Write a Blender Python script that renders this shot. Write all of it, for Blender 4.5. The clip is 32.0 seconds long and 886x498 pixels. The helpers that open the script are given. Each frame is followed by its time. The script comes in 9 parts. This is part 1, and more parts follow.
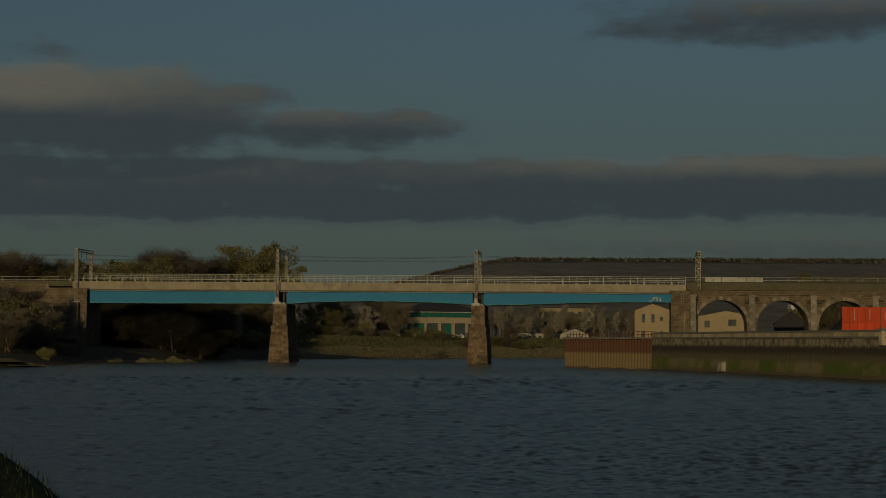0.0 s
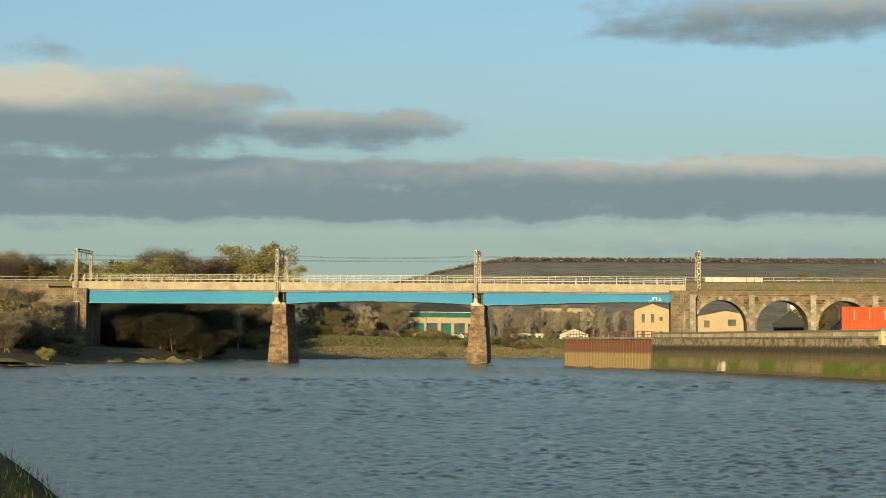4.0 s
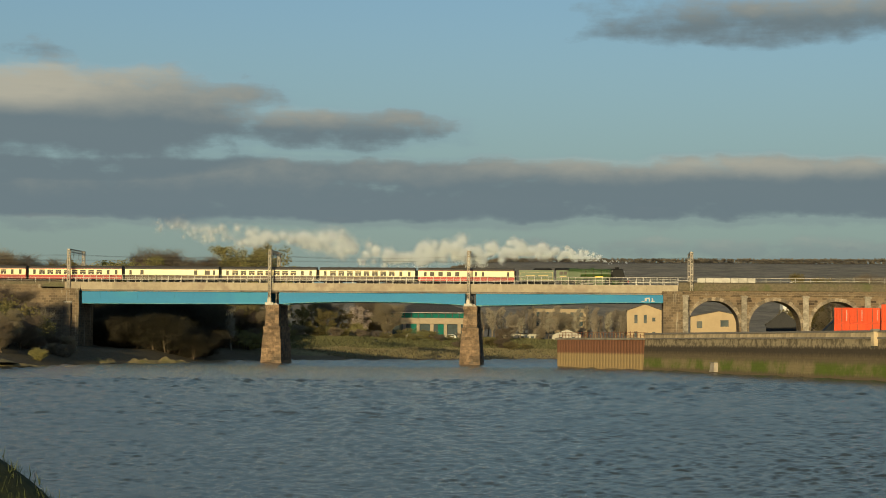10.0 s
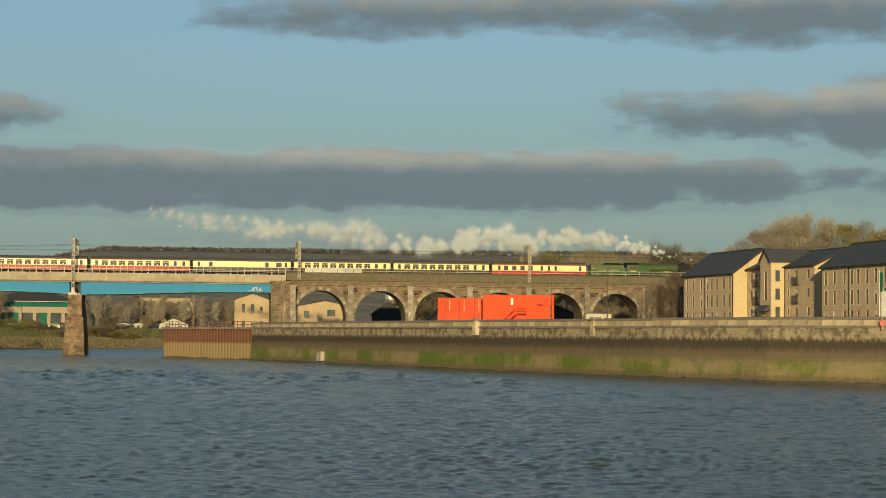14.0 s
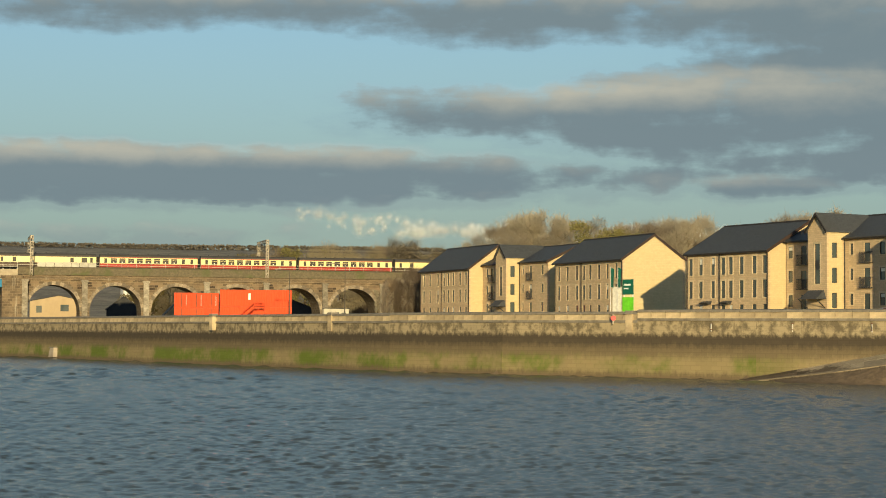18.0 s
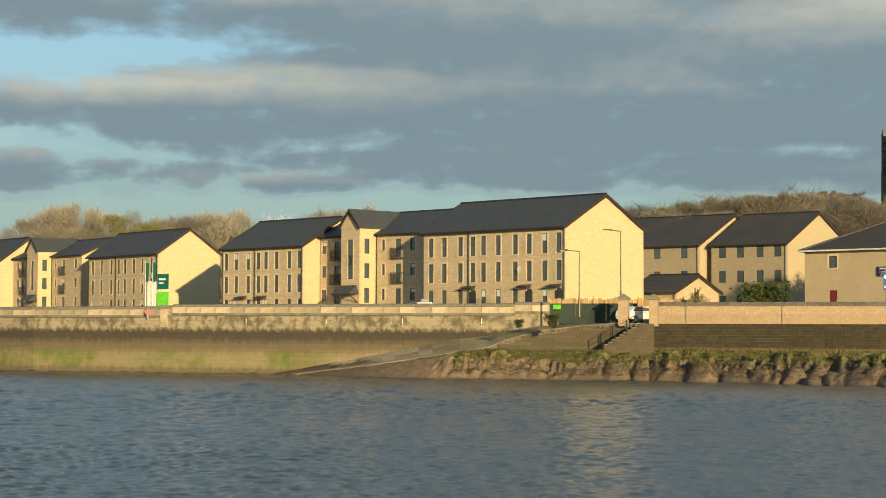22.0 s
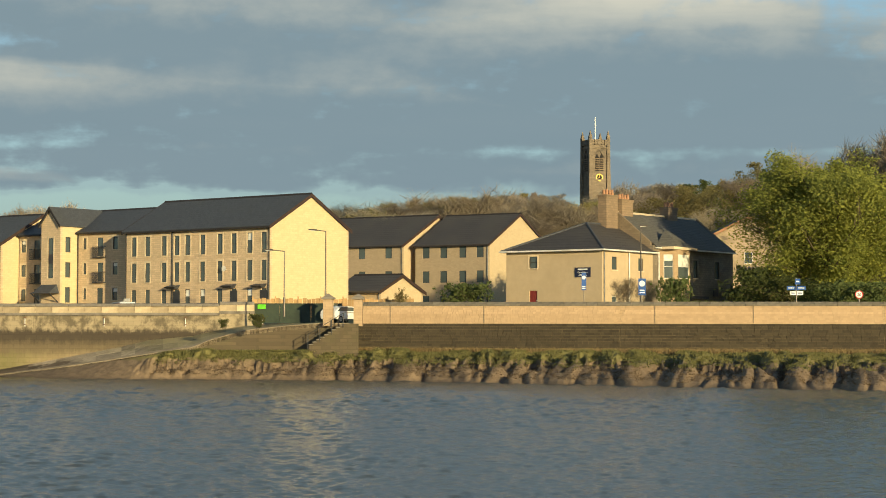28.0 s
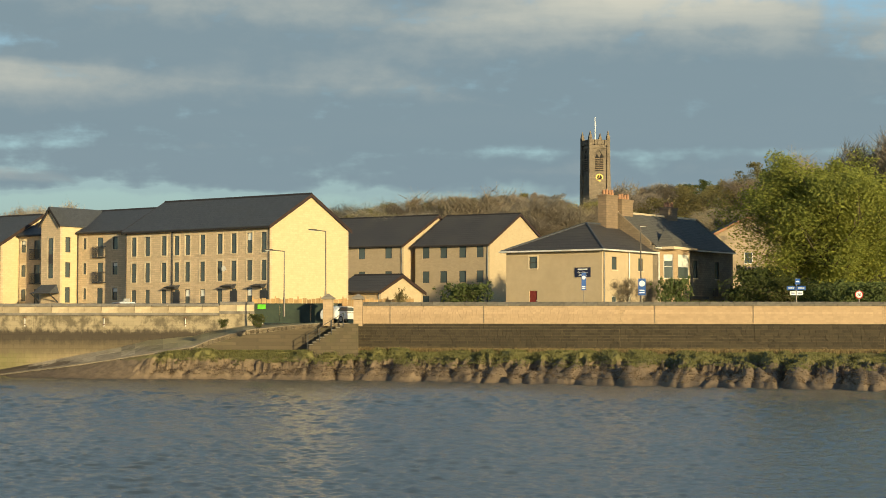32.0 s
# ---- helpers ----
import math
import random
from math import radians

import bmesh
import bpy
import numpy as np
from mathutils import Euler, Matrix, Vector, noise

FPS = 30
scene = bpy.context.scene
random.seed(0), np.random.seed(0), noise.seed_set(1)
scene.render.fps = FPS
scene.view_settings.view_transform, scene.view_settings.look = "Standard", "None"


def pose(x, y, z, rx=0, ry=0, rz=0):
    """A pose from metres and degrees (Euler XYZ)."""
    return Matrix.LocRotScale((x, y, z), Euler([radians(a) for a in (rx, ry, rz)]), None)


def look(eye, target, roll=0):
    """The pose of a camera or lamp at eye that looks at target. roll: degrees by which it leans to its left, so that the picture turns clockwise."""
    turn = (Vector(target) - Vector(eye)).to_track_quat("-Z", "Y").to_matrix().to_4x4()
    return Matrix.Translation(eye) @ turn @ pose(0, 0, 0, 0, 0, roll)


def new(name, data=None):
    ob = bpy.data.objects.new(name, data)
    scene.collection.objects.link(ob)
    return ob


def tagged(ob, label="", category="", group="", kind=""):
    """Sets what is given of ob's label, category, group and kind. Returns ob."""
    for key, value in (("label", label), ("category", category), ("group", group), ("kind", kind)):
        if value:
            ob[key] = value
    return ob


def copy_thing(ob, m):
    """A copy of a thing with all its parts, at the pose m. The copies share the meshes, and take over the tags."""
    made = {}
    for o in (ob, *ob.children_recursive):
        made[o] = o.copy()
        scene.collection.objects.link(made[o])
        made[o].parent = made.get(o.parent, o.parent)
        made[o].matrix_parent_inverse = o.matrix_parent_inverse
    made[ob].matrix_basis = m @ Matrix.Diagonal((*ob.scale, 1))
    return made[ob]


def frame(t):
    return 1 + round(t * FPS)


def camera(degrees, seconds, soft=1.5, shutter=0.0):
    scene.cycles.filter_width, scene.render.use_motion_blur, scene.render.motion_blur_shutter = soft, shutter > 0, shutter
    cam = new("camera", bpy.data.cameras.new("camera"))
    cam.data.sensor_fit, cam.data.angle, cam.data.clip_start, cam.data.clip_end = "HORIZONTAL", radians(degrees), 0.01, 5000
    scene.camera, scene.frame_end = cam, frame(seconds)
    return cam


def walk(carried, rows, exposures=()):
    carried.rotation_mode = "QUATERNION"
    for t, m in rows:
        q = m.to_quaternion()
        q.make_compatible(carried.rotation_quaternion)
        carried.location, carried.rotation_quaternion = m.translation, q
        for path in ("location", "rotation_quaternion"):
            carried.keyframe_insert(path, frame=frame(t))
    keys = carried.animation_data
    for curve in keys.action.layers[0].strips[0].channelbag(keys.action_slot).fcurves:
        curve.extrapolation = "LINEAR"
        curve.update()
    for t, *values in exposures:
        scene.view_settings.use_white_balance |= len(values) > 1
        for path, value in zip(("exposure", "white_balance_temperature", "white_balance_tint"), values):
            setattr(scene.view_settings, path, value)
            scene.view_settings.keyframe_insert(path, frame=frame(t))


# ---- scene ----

# ---------------------------------------------------------------- camera
cam = camera(26.34, 32.0, soft=0.95)
EYE_Z = 4.13
PATH = [
    (0, 0.05, 2.86, -0.50), (0.5, 0.04, 2.86, -0.50), (1, 0.05, 2.86, -0.50), (1.5, 0.05, 2.86, -0.50),
    (2, 0.05, 2.86, -0.50), (2.5, 0.04, 2.86, -0.49), (3, 0.04, 2.86, -0.49), (3.5, 0.04, 2.86, -0.49),
    (5.5, 0.05, 2.87, -0.51), (6, 0.06, 2.88, -0.54), (6.5, 0.06, 2.87, -0.55), (7, 0.06, 2.87, -0.53),
    (7.5, 0.06, 2.87, -0.55), (8, 0.06, 2.87, -0.50), (8.5, 0.06, 2.87, -0.49), (9, 0.09, 2.87, -0.51),
    (9.5, 0.06, 2.87, -0.53), (10, -0.18, 2.88, -0.51), (10.5, -1.47, 2.88, -0.44), (11, -2.35, 2.83, -0.45),
    (11.5, -3.49, 2.80, -0.48), (12, -5.09, 2.78, -0.46), (12.5, -6.74, 2.77, -0.47), (13, -8.47, 2.75, -0.48),
    (13.5, -10.19, 2.71, -0.45), (14, -12.01, 2.66, -0.48), (14.5, -13.53, 2.63, -0.42), (15, -15.17, 2.61, -0.42),
    (15.5, -16.28, 2.61, -0.41), (17.5, -18.89, 2.58, -0.36), (18, -19.93, 2.57, -0.38), (18.5, -21.10, 2.55, -0.35),
    (19, -22.82, 2.52, -0.31), (19.5, -24.95, 2.53, -0.33), (20, -27.16, 2.54, -0.27), (20.5, -29.08, 2.54, -0.25),
    (21, -30.76, 2.52, -0.21), (21.5, -32.22, 2.51, -0.23), (22, -33.92, 2.48, -0.20), (22.5, -35.55, 2.47, -0.21),
    (23, -37.06, 2.46, -0.18), (23.5, -38.25, 2.45, -0.18), (24, -39.44, 2.44, -0.18), (24.5, -40.21, 2.46, -0.14),
    (25, -41.08, 2.46, -0.12), (25.5, -41.69, 2.46, -0.13), (26, -42.19, 2.43, -0.09), (26.5, -42.69, 2.45, -0.10),
    (28.5, -42.83, 2.50, -0.10), (29, -42.83, 2.50, -0.10), (29.5, -42.83, 2.50, -0.10), (30, -42.83, 2.50, -0.10),
    (30.5, -42.83, 2.50, -0.10), (31, -42.83, 2.50, -0.10), (31.5, -42.83, 2.50, -0.10), (32, -42.83, 2.50, -0.10),
]
EXPO = [(0, -2.1), (0.5, -0.75), (1.0, 0.1), (1.5, 0.45), (2.0, 0.55), (3.5, 0.55), (6.0, 0.5), (7.5, 0.35), (9.0, 0.15), (11, 0.0), (13.5, 0.04), (15, 0.22), (18, 0.38), (23, 0.62), (32, 0.67)]
EXPO = [(t, e - (0.16 if t < 16 else 0.17), 6600 if t < 19 else 6380, 6) for t, e in EXPO]
walk(cam, [(t, pose(0, 0, EYE_Z, 90 + p, r, y)) for t, y, p, r in PATH], EXPO)

# ---------------------------------------------------------------- light
SUN_AZ, SUN_EL = 195.0, 9.5
world = bpy.data.worlds.new("sky")
scene.world = world
world.use_nodes = True
wn, wl = world.node_tree.nodes, world.node_tree.links
sky = wn.new("ShaderNodeTexSky")
sky.sky_type = "NISHITA"
sky.sun_disc = False
sky.sun_elevation = radians(SUN_EL)
sky.sun_rotation = radians(SUN_AZ)
sky.air_density, sky.dust_density, sky.ozone_density = 1.0, 0.3, 2.5
wn["Background"].inputs["Strength"].default_value = 0.11
wl.new(sky.outputs[0], wn["Background"].inputs["Color"])
sun_data = bpy.data.lights.new("sun", "SUN")
sun_data.energy, sun_data.angle, sun_data.color = 5.0, radians(0.6), (1.0, 0.79, 0.43)
sun = new("sun", sun_data)
a_, e_ = radians(SUN_AZ), radians(SUN_EL)
sun.matrix_basis = look((math.sin(a_) * math.cos(e_) * 100, math.cos(a_) * math.cos(e_) * 100, math.sin(e_) * 100), (0, 0, 0))

# ---------------------------------------------------------------- materials
def mat_base(name, rough=0.8, metal=0.0, spec=0.4):
    m = bpy.data.materials.new(name)
    m.use_nodes = True
    n, l = m.node_tree.nodes, m.node_tree.links
    b = n["Principled BSDF"]
    b.inputs["Roughness"].default_value = rough
    b.inputs["Metallic"].default_value = metal
    b.inputs["Specular IOR Level"].default_value = spec
    return m, n, l, b


def mix_rgb(n, l, fac, a, b, blend="MIX"):
    x = n.new("ShaderNodeMix")
    x.data_type, x.blend_type = "RGBA", blend
    for sock, v in ((x.inputs[0], fac), (x.inputs[6], a), (x.inputs[7], b)):
        if hasattr(v, "is_output"):
            l.new(v, sock)
        elif isinstance(v, (int, float)):
            sock.default_value = v
        else:
            sock.default_value = (*v, 1.0)
    return x.outputs[2]


def math_node(n, l, op, a, b=0.0, c=0.0, clamp=False):
    x = n.new("ShaderNodeMath")
    x.operation, x.use_clamp = op, clamp
    for sock, v in zip(x.inputs, (a, b, c)):
        if hasattr(v, "is_output"):
            l.new(v, sock)
        else:
            sock.default_value = v
    return x.outputs[0]


def ramp(n, l, v, lo, hi):
    x = n.new("ShaderNodeMapRange")
    x.interpolation_type = "SMOOTHSTEP"
    l.new(v, x.inputs[0])
    x.inputs[1].default_value, x.inputs[2].default_value = lo, hi
    return x.outputs[0]


def coords(n, l, scale=(1, 1, 1), kind="Object"):
    t = n.new("ShaderNodeTexCoord")
    m = n.new("ShaderNodeMapping")
    m.inputs["Scale"].default_value = scale
    l.new(t.outputs[kind], m.inputs[0])
    return m.outputs[0]


def noise_tex(n, l, vec, scale, detail=4.0, rough=0.55, out="Fac"):
    x = n.new("ShaderNodeTexNoise")
    x.inputs["Scale"].default_value, x.inputs["Detail"].default_value, x.inputs["Roughness"].default_value = scale, detail, rough
    l.new(vec, x.inputs["Vector"])
    return x.outputs[out]


def bump(n, l, b, height, strength=0.4, dist=0.05):
    x = n.new("ShaderNodeBump")
    x.inputs["Strength"].default_value, x.inputs["Distance"].default_value = strength, dist
    l.new(height, x.inputs["Height"])
    l.new(x.outputs[0], b.inputs["Normal"])


def plain(name, c1, c2=None, rough=0.8, metal=0.0, grain=3.0, stain=0.35, c3=None, bmp=0.25, spec=0.4, vary=0.0):
    """Painted, earthy or cast surfaces: two tones by fine grain and broad stains."""
    m, n, l, b = mat_base(name, rough, metal, spec)
    c2 = c2 or tuple(v * 0.75 for v in c1)
    v = coords(n, l)
    g = noise_tex(n, l, v, grain, 6.0, 0.65)
    s = noise_tex(n, l, v, stain, 4.0, 0.6)
    col = mix_rgb(n, l, ramp(n, l, g, 0.3, 0.7), c1, c2)
    col = mix_rgb(n, l, ramp(n, l, s, 0.48, 0.72), col, c3 or tuple(x * 0.6 for x in c1))
    if vary:
        info = n.new("ShaderNodeObjectInfo")
        hsv = n.new("ShaderNodeHueSaturation")
        l.new(math_node(n, l, "MULTIPLY_ADD", info.outputs["Random"], 2 * vary, 1 - vary), hsv.inputs["Value"])
        l.new(col, hsv.inputs["Color"])
        col = hsv.outputs[0]
    l.new(col, b.inputs["Base Color"])
    if bmp:
        bump(n, l, b, g, bmp, 0.03)
    return m


def masonry(name, c1, c2, mortar, w, h, gap=0.02, stain=(0.1, 0.09, 0.07), amount=0.5, rough=0.9, vary=0.6, streak=None):
    """Coursed stone or brick on upright faces: courses along the wall and its height."""
    m, n, l, b = mat_base(name, rough, 0, 0.25)
    t = n.new("ShaderNodeTexCoord")
    sp = n.new("ShaderNodeSeparateXYZ")
    l.new(t.outputs["Object"], sp.inputs[0])
    along = math_node(n, l, "ADD", sp.outputs[0], sp.outputs[1])
    cb = n.new("ShaderNodeCombineXYZ")
    l.new(along, cb.inputs[0]), l.new(sp.outputs[2], cb.inputs[1])
    br = n.new("ShaderNodeTexBrick")
    br.inputs["Scale"].default_value = 1.0
    br.inputs["Brick Width"].default_value, br.inputs["Row Height"].default_value = w, h
    br.inputs["Mortar Size"].default_value, br.inputs["Mortar Smooth"].default_value = gap, 0.3
    br.inputs["Bias"].default_value = vary - 0.6
    br.inputs["Color1"].default_value, br.inputs["Color2"].default_value, br.inputs["Mortar"].default_value = (*c1, 1), (*c2, 1), (*mortar, 1)
    l.new(cb.outputs[0], br.inputs["Vector"])
    g = noise_tex(n, l, t.outputs["Object"], 2.2, 6.0, 0.7)
    s = noise_tex(n, l, t.outputs["Object"], 0.22, 5.0, 0.65)
    col = mix_rgb(n, l, math_node(n, l, "MULTIPLY", g, 0.7), br.outputs["Color"], tuple(x * 0.55 for x in c1))
    col = mix_rgb(n, l, math_node(n, l, "MULTIPLY", ramp(n, l, s, 0.42, 0.7), amount), col, stain)
    if streak:
        sm = n.new("ShaderNodeMapping")
        sm.inputs["Scale"].default_value = (0.7, 0.7, 0.09)
        l.new(t.outputs["Object"], sm.inputs[0])
        run = noise_tex(n, l, sm.outputs[0], 1.0, 6, 0.7)
        col = mix_rgb(n, l, math_node(n, l, "MULTIPLY", ramp(n, l, run, 0.56, 0.7), 0.65), col, streak)
    l.new(col, b.inputs["Base Color"])
    hgt = math_node(n, l, "MULTIPLY_ADD", br.outputs["Fac"], -1.0, g)
    bump(n, l, b, hgt, 0.5, 0.03)
    return m


def leaves(name, c1, c2, rough=0.75):
    m, n, l, b = mat_base(name, rough, 0, 0.2)
    geo = n.new("ShaderNodeNewGeometry")
    info = n.new("ShaderNodeObjectInfo")
    col = mix_rgb(n, l, geo.outputs["Random Per Island"], c1, c2)
    hsv = n.new("ShaderNodeHueSaturation")
    l.new(math_node(n, l, "MULTIPLY_ADD", info.outputs["Random"], 0.5, 0.75), hsv.inputs["Value"])
    l.new(math_node(n, l, "MULTIPLY_ADD", info.outputs["Random"], 0.03, 0.485), hsv.inputs["Hue"])
    l.new(col, hsv.inputs["Color"])
    l.new(hsv.outputs[0], b.inputs["Base Color"])
    b.inputs["Transmission Weight"].default_value = 0.0
    tr = n.new("ShaderNodeBsdfTranslucent")
    l.new(hsv.outputs[0], tr.inputs[0])
    mx = n.new("ShaderNodeMixShader")
    mx.inputs[0].default_value = 0.4
    l.new(b.outputs[0], mx.inputs[1]), l.new(tr.outputs[0], mx.inputs[2])
    l.new(mx.outputs[0], n["Material Output"].inputs[0])
    return m


def glass_mat(name, tint=(0.042, 0.054, 0.056), rough=0.06):
    m, n, l, b = mat_base(name, rough, 0, 0.7)
    v = coords(n, l)
    s = noise_tex(n, l, v, 0.6, 2.0)
    l.new(mix_rgb(n, l, s, tint, tuple(x * 2.2 for x in tint)), b.inputs["Base Color"])
    return m


M = {}
M["turquoise"] = plain("turquoise_paint", (0.012, 0.2, 0.4), (0.012, 0.175, 0.36), 0.55, 0, 2.0, 0.12, (0.018, 0.22, 0.38), 0.05, spec=0.25, vary=0.04)
M["concrete"] = plain("weathered_concrete", (0.42, 0.36, 0.29), (0.36, 0.31, 0.25), 0.9, 0, 1.2, 0.2, (0.26, 0.21, 0.16))
M["pier_stone"] = masonry("pier_sandstone", (0.22, 0.165, 0.11), (0.15, 0.11, 0.075), (0.12, 0.1, 0.08), 1.1, 0.55, 0.03, (0.07, 0.06, 0.05), 0.75)
M["viaduct_stone"] = masonry("viaduct_stone", (0.29, 0.21, 0.132), (0.1, 0.074, 0.05), (0.3, 0.24, 0.17), 0.95, 0.5, 0.04, (0.085, 0.068, 0.048), 0.7, streak=(0.42, 0.37, 0.29))
M["voussoir"] = plain("arch_stone", (0.3, 0.245, 0.18), (0.15, 0.12, 0.09), 0.9, 0, 1.5, 0.4, vary=0.45)
M["rail_white"] = plain("galvanised_rail", (0.43, 0.41, 0.36), (0.36, 0.34, 0.3), 0.55, 0.2, 2, 0.3)
M["mast_steel"] = plain("mast_steel", (0.33, 0.29, 0.24), (0.25, 0.21, 0.17), 0.6, 0.3, 2, 0.4)
M["dark_steel"] = plain("dark_steel", (0.03, 0.03, 0.03), (0.05, 0.045, 0.04), 0.55, 0.3)
M["ballast"] = plain("trackbed", (0.16, 0.13, 0.085), (0.1, 0.085, 0.055), 0.95, 0, 2.5, 0.25, (0.09, 0.1, 0.04), 0.6)
M["rock"] = plain("shore_rock", (0.2, 0.155, 0.075), (0.11, 0.095, 0.05), 0.95, 0, 1.2, 0.25, (0.12, 0.11, 0.04), 0.8)
M["render_tan"] = plain("tan_render", (0.47, 0.365, 0.235), (0.43, 0.335, 0.215), 0.85, 0, 1.5, 0.15, (0.4, 0.31, 0.195), 0.1)
M["flat_stone"] = masonry("pale_coursed_stone", (0.76, 0.57, 0.365), (0.58, 0.435, 0.28), (0.48, 0.365, 0.24), 0.55, 0.22, 0.018, (0.4, 0.32, 0.2), 0.35)
# paler copy of the flats' stone with sunlight put into its colour
M["gable_stone"] = masonry("cream_gable_stone", (0.72, 0.575, 0.335), (0.64, 0.51, 0.295), (0.56, 0.45, 0.27), 0.55, 0.22, 0.014, (0.6, 0.47, 0.27), 0.3)
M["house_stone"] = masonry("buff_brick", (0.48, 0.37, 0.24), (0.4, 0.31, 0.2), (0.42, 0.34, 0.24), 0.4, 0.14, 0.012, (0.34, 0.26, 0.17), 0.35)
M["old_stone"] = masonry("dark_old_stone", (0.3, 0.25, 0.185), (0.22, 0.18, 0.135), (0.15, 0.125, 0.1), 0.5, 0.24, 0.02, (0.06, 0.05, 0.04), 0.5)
M["tower_stone"] = masonry("church_stone", (0.27, 0.215, 0.15), (0.19, 0.15, 0.11), (0.12, 0.1, 0.08), 0.8, 0.4, 0.03, (0.05, 0.045, 0.04), 0.6)
M["slate"] = masonry("slate_roof", (0.085, 0.09, 0.1), (0.062, 0.066, 0.076), (0.04, 0.042, 0.05), 0.4, 0.25, 0.012, (0.07, 0.068, 0.06), 0.3, 0.55)
M["tile_roof"] = masonry("grey_tile_roof", (0.085, 0.075, 0.07), (0.065, 0.06, 0.058), (0.035, 0.03, 0.03), 0.33, 0.3, 0.03, (0.1, 0.09, 0.07), 0.3, 0.6)
M["fascia"] = plain("dark_fascia", (0.03, 0.025, 0.022), (0.025, 0.02, 0.018), 0.6)
M["frame_dark"] = plain("dark_window_frame", (0.045, 0.045, 0.05), None, 0.4)
M["frame_white"] = plain("white_window_frame", (0.75, 0.72, 0.65), None, 0.4)
M["stone_sill"] = plain("cast_stone_sill", (0.66, 0.54, 0.36), (0.6, 0.48, 0.32), 0.85)
M["glass"] = glass_mat("window_glass")
M["glass_green"] = glass_mat("green_glass", (0.01, 0.09, 0.07))
M["blind"] = plain("pale_blind", (0.8, 0.78, 0.7), None, 0.8)
M["door_red"] = plain("dark_red_door", (0.2, 0.03, 0.025), None, 0.5)
M["coping"] = plain("coping_stone", (0.24, 0.21, 0.17), (0.17, 0.15, 0.12), 0.9, 0, 1.5, 0.4, (0.12, 0.1, 0.08))
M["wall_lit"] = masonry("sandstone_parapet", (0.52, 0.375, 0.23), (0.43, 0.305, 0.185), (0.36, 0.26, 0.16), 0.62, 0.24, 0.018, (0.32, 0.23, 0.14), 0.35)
M["rust"] = plain("rusty_sheet_piling", (0.19, 0.085, 0.045), (0.12, 0.055, 0.035), 0.9, 0.1, 2.0, 0.35, (0.26, 0.16, 0.08))
M["orange"] = plain("orange_red_container_paint", (0.66, 0.075, 0.02), (0.6, 0.066, 0.018), 0.6, 0, 2, 0.2, (0.48, 0.055, 0.016), 0.05, spec=0.2, vary=0.12)
M["bark"] = plain("bark", (0.14, 0.105, 0.07), (0.09, 0.068, 0.045), 0.95, 0, 3, 0.6)
M["pale_bark"] = plain("pale_bark", (0.27, 0.21, 0.14), (0.2, 0.155, 0.1), 0.95, 0, 3, 0.6)
M["leaf_green"] = leaves("fresh_green_leaves", (0.35, 0.355, 0.07), (0.175, 0.205, 0.042))
M["leaf_olive"] = leaves("olive_spring_leaves", (0.32, 0.275, 0.11), (0.215, 0.185, 0.08))
M["leaf_dark"] = leaves("dark_green_leaves", (0.13, 0.145, 0.045), (0.07, 0.088, 0.03))
M["twig_brown"] = leaves("brown_twigs", (0.31, 0.25, 0.175), (0.215, 0.175, 0.125))
M["twig_pale"] = leaves("pale_twigs", (0.42, 0.36, 0.28), (0.3, 0.26, 0.2))
# brown twigs darkened: the shade under the bridge is in this colour
M["twig_shade"] = leaves("dark_ivy_scrub", (0.085, 0.074, 0.05), (0.048, 0.043, 0.029))
M["blossom"] = leaves("pale_blossom", (0.5, 0.42, 0.38), (0.34, 0.27, 0.22))
M["grass"] = leaves("bank_grass", (0.2, 0.18, 0.07), (0.12, 0.115, 0.045))
M["reed"] = leaves("dry_grass", (0.34, 0.25, 0.12), (0.22, 0.165, 0.08))
M["loco_green"] = plain("apple_green_enamel", (0.045, 0.082, 0.022), (0.038, 0.07, 0.019), 0.4, 0, 1, 0.3, (0.045, 0.08, 0.02), 0.0)
M["black"] = plain("black_paint", (0.01, 0.01, 0.01), (0.016, 0.016, 0.015), 0.65, spec=0.2)
M["cream"] = plain("cream_coach_paint", (0.82, 0.67, 0.31), (0.78, 0.63, 0.29), 0.3, 0, 1, 0.2, (0.72, 0.6, 0.32), 0.0)
M["crimson"] = plain("crimson_coach_paint", (0.42, 0.03, 0.02), (0.36, 0.026, 0.018), 0.3, 0, 1, 0.2, None, 0.0)
M["umber"] = plain("chocolate_coach_paint", (0.075, 0.04, 0.025), (0.06, 0.032, 0.02), 0.3, 0, 1, 0.2, None, 0.0)
M["roof_grey"] = plain("coach_roof", (0.085, 0.075, 0.065), (0.06, 0.055, 0.05), 0.7)
M["yellow_line"] = plain("yellow_lining", (0.45, 0.34, 0.1), None, 0.4, bmp=0)
M["white"] = plain("white_paint", (0.8, 0.79, 0.75), None, 0.4, bmp=0)
M["blue_sign"] = plain("blue_sign", (0.02, 0.09, 0.32), None, 0.4, bmp=0)
M["navy_sign"] = plain("navy_sign", (0.02, 0.025, 0.06), None, 0.4, bmp=0)
M["green_sign"] = plain("dark_green_sign", (0.01, 0.12, 0.08), None, 0.4, bmp=0)
M["lime_sign"] = plain("lime_green_sign", (0.16, 0.62, 0.03), None, 0.4, bmp=0)
M["sign_red"] = plain("sign_red", (0.6, 0.02, 0.02), None, 0.4, bmp=0)
M["gate_green"] = plain("dark_green_gate", (0.03, 0.045, 0.03), (0.04, 0.055, 0.035), 0.6)
M["fence_wood"] = plain("timber_fence", (0.42, 0.27, 0.12), (0.34, 0.21, 0.09), 0.85, vary=0.2)
M["clock_gold"] = plain("gilded_clock", (0.8, 0.55, 0.1), None, 0.3, 0.6, bmp=0)
